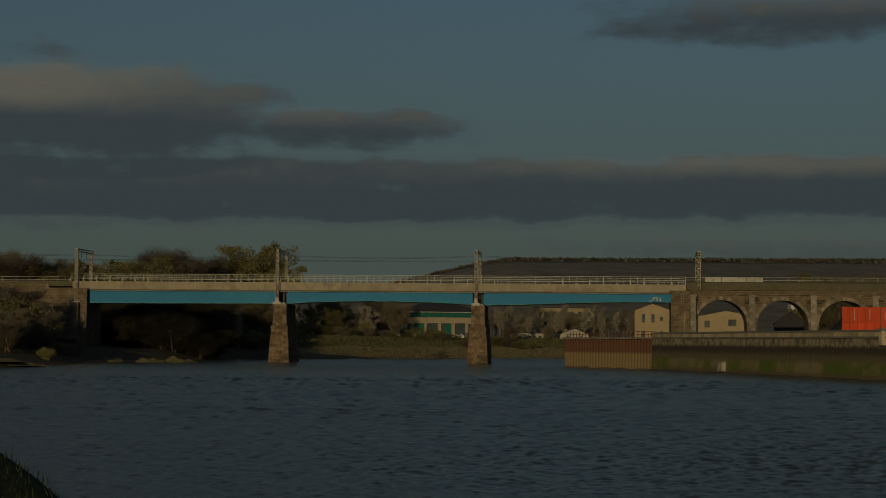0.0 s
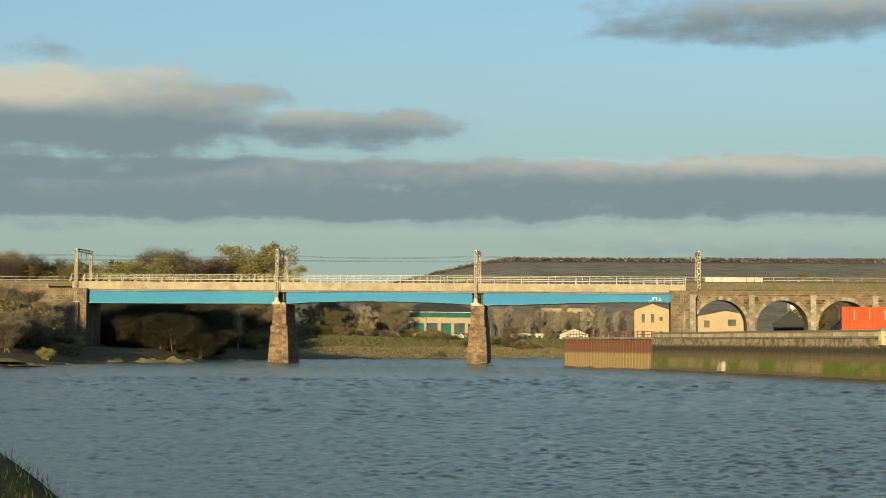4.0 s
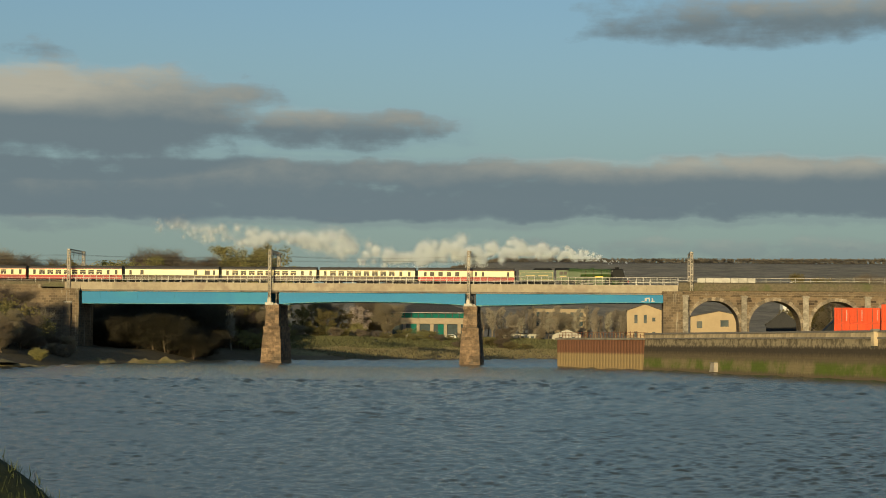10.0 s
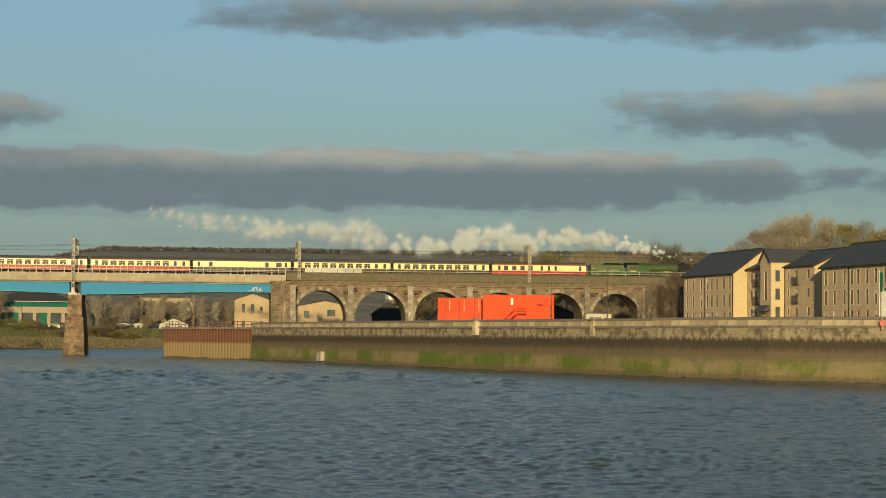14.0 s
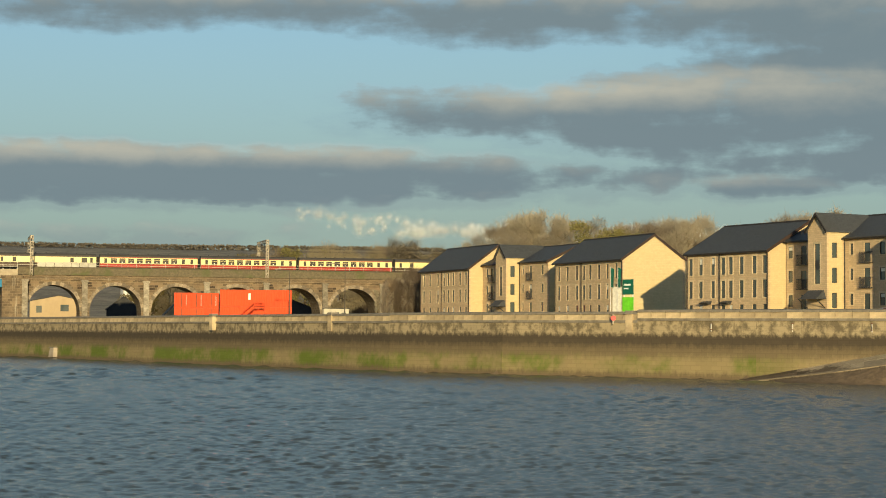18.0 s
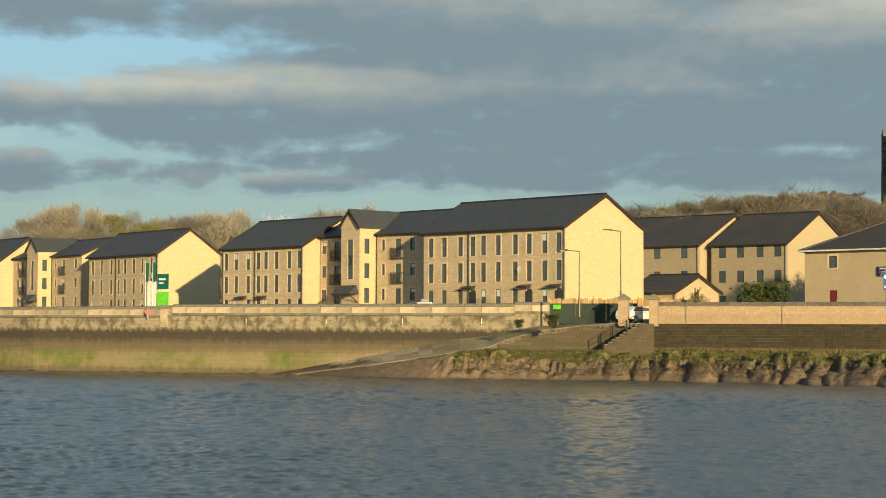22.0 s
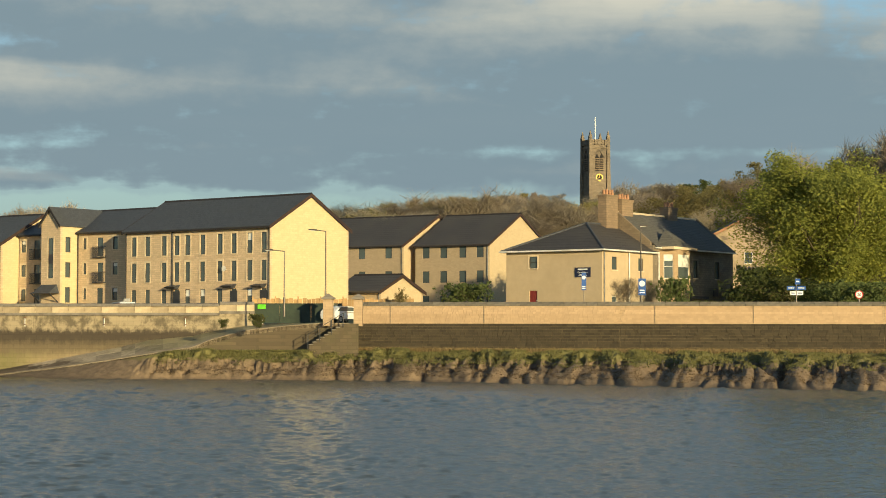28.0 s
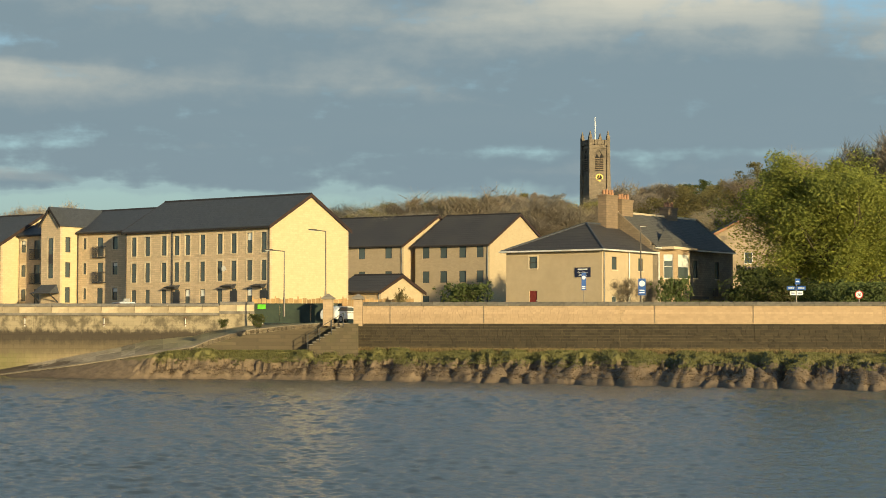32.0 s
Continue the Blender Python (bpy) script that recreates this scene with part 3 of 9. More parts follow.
def bridge_span(k, x0, x1):
    t = thing("bridge_span", BRIDGE, "turquoise painted steel plate girder span with concrete parapet beam", "bridge", "bridge spans")
    n = 24
    for y in (0.0, 4.5, 9.0):
        g, fl = Geo(), Geo()
        low = []
        for i in range(n + 1):
            f = i / n
            x = x0 + (x1 - x0) * f
            if k == 0:
                z = 12.05 - 0.15 * (1 - f)
            elif k == 1:
                z = 12.05 + 0.6 * math.sin(math.pi * f) ** 0.8
            else:
                z = 12.05 + 0.75 * smooth(f, 0.0, 0.8)
            low.append((x, z))
        g.extrude((low + [(x1, 14.3), (x0, 14.3)])[::-1], y, y + 0.06, "y")
        fl.extrude(([(x, z - 0.06) for x, z in low] + low[::-1])[::-1], y - 0.22, y + 0.3, "y")
        part("girder_web", g, M["turquoise"], t)
        part("bottom_flange", fl, M["turq_pale"], t)
        part("top_flange", Geo().box(x0, x1, y - 0.22, y + 0.3, 14.3, 14.38), M["turquoise"], t)
        if y == 0.0:
            st = Geo()
            for i in range(1, 10):
                x = x0 + (x1 - x0) * i / 10
                st.box(x - 0.02, x + 0.02, y - 0.05, y, 12.75, 14.3)
            part("web_stiffeners", st, M["turquoise"], t)
    e0, e1 = (x0 - 3.5 if k == 0 else x0 - 1.1), (x1 + 1.1 if k < 2 else 41.6)
    if k == 2:
        part("graffiti", Geo().box(34.2, 34.9, -0.06, -0.01, 13.0, 13.12).box(34.95, 35.3, -0.06, -0.01, 13.1, 13.7).box(35.3, 35.9, -0.06, -0.01, 13.55, 13.8).box(35.75, 35.95, -0.06, -0.01, 13.0, 13.55).box(36.2, 36.9, -0.06, -0.01, 13.0, 13.15).box(36.35, 36.6, -0.06, -0.01, 13.15, 13.7), M["rail_white"], t, "pale painted graffiti scrawl")
    part("deck_slab", Geo().box(e0, e1, -0.3, 9.3, 14.4, 15.3), M["concrete"], t)
    nb = 13
    for s, y in (("near", DECK_Y0), ("far", DECK_Y1 - 0.35)):
        w = (e1 - e0) / nb
        for i in range(nb):
            part("parapet_panel", Geo().box(e0 + i * w + 0.01, e0 + (i + 1) * w - 0.01, y, y + 0.35, 14.75, 16.3), M["parapet"], t)
        part("drip_course", Geo().box(e0, e1, y - 0.08, y + 0.3, 14.55, 14.75), M["coping"], t)
    return t


def railing(x0, x1, y, z0, z1, step, m, label, feet=True, rails=(0.5, 0.97), r=0.035, post="post"):
    t = thing("railing", m, label, "railing", "bridge railings")
    n = max(1, round((x1 - x0) / step))
    me = Geo().box(-r, r, -r, r, 0, z1 - z0)
    if feet:
        me.box(-0.11, 0.11, -0.12, 0.1, 0, 0.22)
    me = me.mesh(post, M["rail_white"])
    for i in range(n + 1):
        part(post, me, None, t, at=pose(x0 + (x1 - x0) * i / n, y, z0))
    for f in rails:
        z = z0 + (z1 - z0) * f
        part("rail", Geo().box(x0, x1, y - r, y + r, z - r, z + r), M["rail_white"], t)
    return t


def portal_mast(s, z0, foot, k):
    """Overhead line portal: two lattice legs over both tracks and a lattice cross beam."""
    t = thing("catenary_mast", BRIDGE @ pose(s, 0, 0), "grey lattice steel overhead line portal", "mast", "overhead line masts")
    top = 23.0
    for y in (-0.9, 10.0):
        legs, lace = Geo(), Geo()
        for dx in (-0.25, 0.25):
            for dy in (-0.25, 0.25):
                legs.box(dx - 0.06, dx + 0.06, y + dy - 0.06, y + dy + 0.06, z0, top)
        n = int((top - z0) / 1.05)
        for i in range(n):
            za, zb = z0 + (top - z0) * i / n, z0 + (top - z0) * (i + 1) / n
            sgn = 1 if i % 2 else -1
            for dy in (-0.25, 0.25):
                lace.bar((-0.25 * sgn, y + dy, za), (0.25 * sgn, y + dy, zb), 0.035)
            lace.box(-0.29, 0.29, y - 0.28, y + 0.28, zb - 0.22, zb)
        part("leg", legs, M["mast_steel"], t)
        part("lacing", lace, M["mast_pale"], t)
        if foot:
            part("bracket_foot", Geo().frustum(0, y, z0 - 0.5, z0, 0.85, 0.45, 0.85, 0.45).frustum(0, y, z0, z0 + 0.8, 0.42, 0.28, 0.36, 0.26), M["rail_white"], t, "white painted steel foot")
    beam = Geo()
    for dx in (-0.28, 0.28):
        for dz in (0.0, 0.55):
            beam.box(dx - 0.05, dx + 0.05, -1.2, 10.3, top - 0.1 - dz, top - dz)
    for i in range(12):
        ya = -1.0 + 11.0 * i / 12
        yb = ya + 11.0 / 12
        for dx in (-0.28, 0.28):
            beam.bar((dx, ya, top - 0.05), (dx, yb, top - 0.6), 0.035) if i % 2 else beam.bar((dx, ya, top - 0.6), (dx, yb, top - 0.05), 0.035)
    part("cross_beam", beam, M["mast_steel"], t)
    for y in (2.6, 6.4):
        part("insulator", Geo().tube((0, y, top - 0.7), (0, y, top - 1.9), 0.07, 0.05, 6), M["dark_steel"], t)
        part("registration_arm", Geo().bar((-0.1, y - 0.7, 21.1), (0, y, 21.1), 0.03), M["mast_steel"], t)
    return t


M["pier_block"] = plain("pier_sandstone_block", (0.27, 0.18, 0.11), (0.12, 0.082, 0.052), 0.92, 0, 1.6, 0.35, (0.1, 0.08, 0.06), 0.5, vary=0.35)
M["turq_pale"] = plain("faded_turquoise_flange", (0.16, 0.44, 0.42), (0.2, 0.4, 0.36), 0.6, 0, 2, 0.3)
M["parapet"] = plain("parapet_concrete", (0.4, 0.335, 0.24), (0.34, 0.285, 0.2), 0.9, 0, 1.0, 0.25, (0.28, 0.22, 0.165), 0.2, vary=0.07)
M["mast_pale"] = plain("galvanised_lacing", (0.42, 0.37, 0.3), (0.3, 0.26, 0.2), 0.55, 0.2)
for s in PIERS:
    bridge_pier(BRIDGE @ pose(s, 0, 0))
for k, (x0, x1) in enumerate(SPANS):
    bridge_span(k, x0, x1)
railing(-84, 41.5, -0.45, 16.3, 17.15, 2.74, BRIDGE, "pale galvanised parapet railing with footed posts", True, (0.97,), 0.04)
railing(-84, 41.5, 0.6, 15.3, 17.9, 1.37, BRIDGE, "pale galvanised walkway railing", False, (0.6, 0.98), 0.035)
railing(-84, 41.5, 9.45, 16.3, 17.9, 2.74, BRIDGE, "pale galvanised parapet railing with footed posts", True, (0.5, 0.97), 0.035)
for k, (s, z0, foot) in enumerate([(-82.6, 12.2, True), (-40.9, 12.3, True), (-0.4, 12.3, True), (44.2, 15.2, False), (91.0, 15.2, False)]):
    portal_mast(s, z0, foot, k)
for y in (2.6, 6.4):
    for z, sag in ((20.9, 0.0), (22.0, 0.5)):
        g = Geo()
        pts = [(-160, z)]
        for a, b in ((-160, -82.6), (-82.6, -40.9), (-40.9, -0.4), (-0.4, 44.2), (44.2, 91), (91, 150)):
            pts += [(a + (b - a) * f, z - sag * 4 * f * (1 - f)) for f in (0.25, 0.5, 0.75, 1.0)]
        for xa, za in pts:
            g.v += [(xa, y - 0.018, za), (xa, y, za + 0.018), (xa, y + 0.018, za), (xa, y, za - 0.018)]
        g.f = [(4 * i + j, 4 * i + (j + 1) % 4, 4 * i + 4 + (j + 1) % 4, 4 * i + 4 + j) for i in range(len(pts) - 1) for j in range(4)]
        solid("overhead_wire", g, M["dark_steel"], "thin dark overhead traction wire", "wire", "overhead wires", m=BRIDGE)

# tracks
for y in (2.6, 6.4):
    t = thing("railway_track", BRIDGE, "steel rails on ballast", "track", "railway tracks", "structure")
    part("ballast_bed", Geo().extrude([(y - 1.85, 15.3), (y + 1.85, 15.3), (y + 1.3, 15.72), (y - 1.3, 15.72)], -330, 330), M["ballast"], t)
    for d in (-0.75, 0.75):
        part("rail", Geo().box(-330, 330, y + d - 0.035, y + d + 0.035, 15.72, 15.9), M["rust"], t)

# ---------------------------------------------------------------- stone viaduct and abutments
ARCH0, ARCH_PITCH, ARCH_R, SPRING, V_TOP = 48.6, 12.12, 5.1, 8.2, 15.3
N_ARCH = 7


def arch_bay_mesh():
    g = Geo()
    hw, n = ARCH_PITCH / 2, 18
    pts = [(ARCH_R * math.cos(math.pi - math.pi * i / n), SPRING + ARCH_R * math.sin(math.pi * i / n)) for i in range(n + 1)]
    for y, flip in ((0.0, False), (9.0, True)):
        def put(q):
            g.poly([(x, y, z) for x, z in (q[::-1] if flip else q)])
        for (xa, za), (xb, zb) in zip(pts, pts[1:]):
            put([(xa, za), (xb, zb), (xb, V_TOP), (xa, V_TOP)])
        put([(-hw, 2.0), (-ARCH_R, 2.0), (-ARCH_R, SPRING), (-ARCH_R, V_TOP), (-hw, V_TOP)])
        put([(ARCH_R, 2.0), (hw, 2.0), (hw, V_TOP), (ARCH_R, V_TOP), (ARCH_R, SPRING)])
    under = [(-ARCH_R, 2.0)] + pts + [(ARCH_R, 2.0)]
    for (xa, za), (xb, zb) in zip(under, under[1:]):
        g.poly([(xa, 0, za), (xa, 9, za), (xb, 9, zb), (xb, 0, zb)])
    g.poly([(-hw, 0, V_TOP), (hw, 0, V_TOP), (hw, 9, V_TOP), (-hw, 9, V_TOP)])
    return g.mesh("arch_bay", M["viaduct_stone"])


viaduct = thing("viaduct", BRIDGE, "weathered stone railway viaduct with round arches", "viaduct", kind="structure")
bay = arch_bay_mesh()
vous = []
for i in range(21):
    a0, a1 = math.pi * i / 21 + 0.006, math.pi * (i + 1) / 21 - 0.006
    d = 0.62 if i % 2 else 0.74
    g = Geo()
    c = [(r * math.cos(a), SPRING + r * math.sin(a)) for r, a in ((ARCH_R - 0.01, a0), (ARCH_R + d, a0), (ARCH_R + d, a1), (ARCH_R - 0.01, a1))]
    g.hexa([(x, -0.07, z) for x, z in c], [(x, 0.3, z) for x, z in c])
    vous.append(g.mesh("voussoir", M["voussoir"]))
M["pilaster"] = plain("stained_pilaster", (0.36, 0.32, 0.26), (0.17, 0.145, 0.11), 0.92, 0, 1.5, 0.5, (0.08, 0.066, 0.048), 0.4, vary=0.35)
pil = Geo().box(-0.55, 0.55, -0.35, 0.1, 2, 13.9).box(-0.7, 0.7, -0.45, 0.1, 13.9, 14.3).mesh("pilaster", M["pilaster"])
cap = Geo().box(-ARCH_PITCH / 2, ARCH_PITCH / 2, -0.35, 0.4, 14.3, 14.75).mesh("cornice_stone", M["viaduct_stone"])
M["face_stones"] = islands("viaduct_face_stones", (0.3, 0.212, 0.135), (0.045, 0.033, 0.024))
face_meshes = []
r_ = random.Random(41)
for _ in range(3):
    g = Geo()
    for row in range(17):
        z = 5.5 + 0.5 * row
        x = -ARCH_PITCH / 2 + 0.6
        while x < ARCH_PITCH / 2 - 0.8:
            w = min(r_.uniform(0.6, 1.3), ARCH_PITCH / 2 - 0.6 - x)
            far = max(abs(x), abs(x + w))
            near = 0.0 if x < 0 < x + w else min(abs(x), abs(x + w))
            lift = max(0.0, z - SPRING)
            if math.hypot(near, lift) > ARCH_R + 0.85 or (z + 0.5 <= SPRING and near > ARCH_R + 0.1):
                g.box(x + 0.03, x + w - 0.03, -r_.uniform(0.01, 0.07), 0.1, z + 0.03, z + 0.47)
            x += w
    face_meshes.append(g.mesh("face_stones", M["face_stones"]))
for i in range(N_ARCH + 8):
    x = ARCH0 + ARCH_PITCH * i
    b = part("arch_bay", bay, None, viaduct, at=pose(x, 0, 0))
    if i < N_ARCH:
        for v in vous:
            part("voussoir", v, None, b)
        tagged(part("face_stones", face_meshes[i % 3], None, b), kind="stuff")
    part("pilaster", pil, None, viaduct, at=pose(x - ARCH_PITCH / 2, 0, 0))
    part("cornice", cap, None, viaduct, at=pose(x, 0, 0))
part("abutment", Geo().box(38.6, ARCH0 - ARCH_PITCH / 2, -1.2, 9.8, -2, 14.6).box(38.3, ARCH0 - ARCH_PITCH / 2, -1.35, 9.9, 14.6, 15.1), M["viaduct_stone"], viaduct)
part("pilaster", pil, None, viaduct, at=pose(43.0, -1.2, 0))
end = ARCH0 + ARCH_PITCH * (N_ARCH + 7.5)
part("earth_shoulder", Geo().extrude([(-0.3, 15.25), (9.3, 15.25), (9.3, 16.4), (6.5, 15.7), (1.2, 15.7), (0.5, 17.0), (-0.1, 16.7)], 41.7, end), M["ballast"], viaduct, "earth and dead grass shoulder")
railing(41.6, end, 0.3, 16.7, 17.85, 2.9, BRIDGE, "grey tube railing along the viaduct", False, (0.97, 0.5), 0.035)

fence_panels = thing("mesh_fence", BRIDGE, "pale mesh panels fixed along the viaduct railing", "fence")
for i in range(7):
    part("mesh_panel", Geo().box(45.4 + 1.65 * i, 46.95 + 1.65 * i, 0.2, 0.24, 16.9, 17.75 + 0.05 * (i % 2)), M["rail_white"], fence_panels)

left = thing("bridge_abutment", BRIDGE, "dark sandstone bridge abutment and retaining wall", "abutment", kind="structure")
part("abutment_block", Geo().box(-88.5, -80.3, -1.2, 10, -2, 14.5).box(-88.8, -80.1, -1.4, 10.2, 14.5, 14.9), M["viaduct_stone"], left)
part("retaining_wall", Geo().box(-240, -88.4, -0.4, 9.6, -2, 15.2).box(-240, -88.4, -0.6, 0.2, 15.2, 15.7), M["viaduct_stone"], left)
part("buttress", Geo().box(-83.4, -81.8, -2.0, -1.0, -2, 12.0), M["pier_stone"], left)
part("earth_shoulder", Geo().extrude([(-0.3, 15.25), (9.3, 15.25), (9.3, 16.6), (6.5, 15.7), (1.2, 15.7), (0.5, 16.5), (-0.1, 16.3)], -240, -83.5), M["ballast"], left)
railing(-240, -84, -0.1, 16.0, 17.2, 2.9, BRIDGE, "grey tube railing along the embankment", False, (0.97, 0.5), 0.03)

# ---------------------------------------------------------------- quay wall, sheet piling, slipway, mud bank
def damp_wall(name, weed1, weed2, fade=0.0):
    """Quay stone: light band above, dark damp band, green weed lower down, mud at the foot."""
    m, n, l, b = mat_base(name, 0.92, 0, 0.2)
    t = n.new("ShaderNodeTexCoord")
    sp = n.new("ShaderNodeSeparateXYZ")
    l.new(t.outputs["Object"], sp.inputs[0])
    st = n.new("ShaderNodeMapping")
    st.inputs["Scale"].default_value = (1.1, 1.0, 0.12)
    l.new(t.outputs["Object"], st.inputs[0])
    drip = noise_tex(n, l, st.outputs[0], 1.6, 5, 0.7)
    fine = noise_tex(n, l, t.outputs["Object"], 2.6, 7, 0.7)
    broad = noise_tex(n, l, n.new("ShaderNodeNewGeometry").outputs["Position"], 0.12, 5, 0.65)
    cb = n.new("ShaderNodeCombineXYZ")
    l.new(sp.outputs[0], cb.inputs[0]), l.new(sp.outputs[2], cb.inputs[1])
    br = n.new("ShaderNodeTexBrick")
    br.inputs["Scale"].default_value, br.inputs["Brick Width"].default_value, br.inputs["Row Height"].default_value = 1.0, 1.1, 0.42
    br.inputs["Mortar Size"].default_value = 0.025
    br.inputs["Color1"].default_value, br.inputs["Color2"].default_value, br.inputs["Mortar"].default_value = (1, 1, 1, 1), (0.9, 0.9, 0.9, 1), (0.84, 0.84, 0.84, 1)
    l.new(cb.outputs[0], br.inputs["Vector"])
    z = math_node(n, l, "ADD", sp.outputs[2], math_node(n, l, "MULTIPLY_ADD", drip, 0.9, math_node(n, l, "MULTIPLY_ADD", fine, 0.9, -0.85)))
    weed = mix_rgb(n, l, ramp(n, l, broad, 0.4, 0.6), weed1, weed2)
    if fade:
        weed = mix_rgb(n, l, ramp(n, l, math_node(n, l, "MULTIPLY_ADD", fine, 9.0, sp.outputs[0]), 2.0, fade), (0.17, 0.16, 0.06), weed)
    col = mix_rgb(n, l, ramp(n, l, z, 0.2, 0.9), (0.15, 0.115, 0.07), weed)
    col = mix_rgb(n, l, ramp(n, l, z, 1.6, 2.6), col, (0.16, 0.125, 0.075))
    col = mix_rgb(n, l, ramp(n, l, z, 2.6, 3.6), col, (0.075, 0.06, 0.043))
    patch = noise_tex(n, l, t.outputs["Object"], 0.7, 5, 0.65)
    top = mix_rgb(n, l, ramp(n, l, patch, 0.42, 0.62), (0.37, 0.3, 0.19), (0.15, 0.122, 0.08))
    top = mix_rgb(n, l, math_node(n, l, "MULTIPLY", ramp(n, l, drip, 0.55, 0.7), 0.7), top, (0.09, 0.075, 0.052))
    col = mix_rgb(n, l, ramp(n, l, z, 4.0, 4.5), col, top)
    col = mix_rgb(n, l, 1.0, col, br.outputs["Color"], "MULTIPLY")
    l.new(col, b.inputs["Base Color"])
    bump(n, l, b, math_node(n, l, "MULTIPLY_ADD", br.outputs["Fac"], -0.6, fine), 0.5, 0.06)
    return m


M["quay"] = damp_wall("weedy_quay_stone", (0.115, 0.15, 0.028), (0.27, 0.215, 0.115))
M["quay_pale"] = damp_wall("pale_quay_stone", (0.27, 0.21, 0.12), (0.33, 0.255, 0.145), 14.0)
M["mud"] = plain("river_mud", (0.15, 0.105, 0.065), (0.11, 0.08, 0.05), 0.55, 0, 1.4, 0.2, (0.085, 0.065, 0.045), 0.9)
M["slip"] = plain("worn_slipway_stone", (0.36, 0.29, 0.19), (0.27, 0.21, 0.14), 0.9, 0, 1.6, 0.3, (0.2, 0.155, 0.1), 0.5)
# top course stone lightened: the sunlit line along the wall is in its colour
M["quay_course"] = plain("quay_lit_course", (0.52, 0.41, 0.26), (0.38, 0.3, 0.19), 0.9, 0, 1.2, 0.5, (0.17, 0.13, 0.085), 0.4, vary=0.25)


def quay_stretch(p, q, top, face):
    d = math.hypot(q[0] - p[0], q[1] - p[1])
    m = along(p, q)
    t = thing("quay_wall", m, "stone quay wall with dark damp band and green weed", "wall", kind="structure")
    part("wall_face", Geo().hexa([(0, -0.45, -2.5), (d + 0.3, -0.45, -2.5), (d + 0.3, 1.2, -2.5), (0, 1.2, -2.5)], [(0, 0, top - 1.1), (d + 0.05, 0, top - 1.1), (d + 0.05, 1.2, top - 1.1), (0, 1.2, top - 1.1)]), face, t)
    part("string_course", Geo().box(0, d, -0.14, 1.0, top - 1.1, top - 0.86), M["coping"], t)
    n = max(1, int(d / 1.5))
    w = d / n
    me = Geo().box(0.012, w - 0.012, -0.02, 0.5, 0, 0.58).mesh("parapet_stone", M["quay_course"])
    cp = Geo().extrude([(-0.14, 0), (0.62, 0), (0.58, 0.2), (0.24, 0.28), (-0.1, 0.2)], 0.015, w - 0.015).mesh("coping_stone", M["coping"])
    for i in range(n):
        part("parapet_stone", me, None, t, at=pose(i * w, 0, top - 0.86))
        part("coping_stone", cp, None, t, at=pose(i * w, 0, top - 0.28))
    return t


# the wall bends gently at its corners
LINE = [(QUAY[1], 6.4)]
for i, top in ((2, 6.4), (3, 6.45), (4, 6.65)):
    for j, f in ((i - 1, 0.22), (i + 1, 0.22)):
        LINE.append(((QUAY[i][0] + (QUAY[j][0] - QUAY[i][0]) * f, QUAY[i][1] + (QUAY[j][1] - QUAY[i][1]) * f), top))
LINE.append((QUAY[5], 6.8))
for k, ((p, top), (q, t1)) in enumerate(zip(LINE, LINE[1:])):
    quay_stretch(p, q, top, M["quay_pale"] if k == 6 else M["quay"])
p, q = QUAY[5], QUAY[6]
quay_stretch(p, (p[0] + (q[0] - p[0]) * 0.25, p[1] + (q[1] - p[1]) * 0.25), 6.8, M["quay_pale"])

# buttress posts on the wall
for i, f in ((2, 0.02), (2, 0.55), (3, 0.75)):
    p, q = QUAY[i], QUAY[i + 1]
    m = along((p[0] + (q[0] - p[0]) * f, p[1] + (q[1] - p[1]) * f), q)
    t = thing("wall_pilaster", m, "weathered stone pilaster on the quay wall", "pilaster", "quay pilasters")
    part("shaft", Geo().box(-0.4, 0.4, -0.2, 0.8, 4.4, 6.2), M["quay_course"], t)
    part("cap", Geo().frustum(0, 0.2, 6.2, 6.55, 0.5, 0.55, 0.4, 0.4), M["coping"], t)

# pale drain pipes down the wall's face
def on_line(az, lo, hi):
    dx, dy = math.sin(radians(az)), math.cos(radians(az))
    for (ax, ay), (bx, by) in zip(QUAY[lo:hi], QUAY[lo + 1:hi + 1]):
        den = dx * (by - ay) - dy * (bx - ax)
        t = (ax * (by - ay) - ay * (bx - ax)) / den
        px, py = dx * t, dy * t
        if min(ax, bx) - 0.01 <= px <= max(ax, bx) + 0.01 and min(ay, by) - 0.01 <= py <= max(ay, by) + 0.01:
            return (px, py), (bx, by)


for az in (28.0, 30.4, 32.7, 35.1, 37.4):
    p, q = on_line(az, 1, 6)
    t = thing("drain_pipe", along(p, q), "short pale drain pipe on the quay wall", "drain pipe", "quay drain pipes")
    part("pipe", Geo().tube((0, -0.12, 4.55), (0, -0.12, 5.35), 0.045, 0.045, 8), M["frame_white"], t)
    part("bracket", Geo().box(-0.09, 0.09, -0.2, 0.05, 5.3, 5.36).box(-0.09, 0.09, -0.2, 0.05, 4.7, 4.76), M["rust"], t)
p, q = on_line(8.42, 1, 6)
t = thing("outfall_block", along(p, q), "pale concrete outfall block at the wall's foot", "outfall")
part("block", Geo().frustum(0, -0.3, 0.2, 1.6, 1.0, 0.7, 0.85, 0.5), M["concrete"], t)
part("lintel", Geo().box(-0.95, 0.95, -1.0, 0.2, 1.6, 1.75), M["coping"], t)

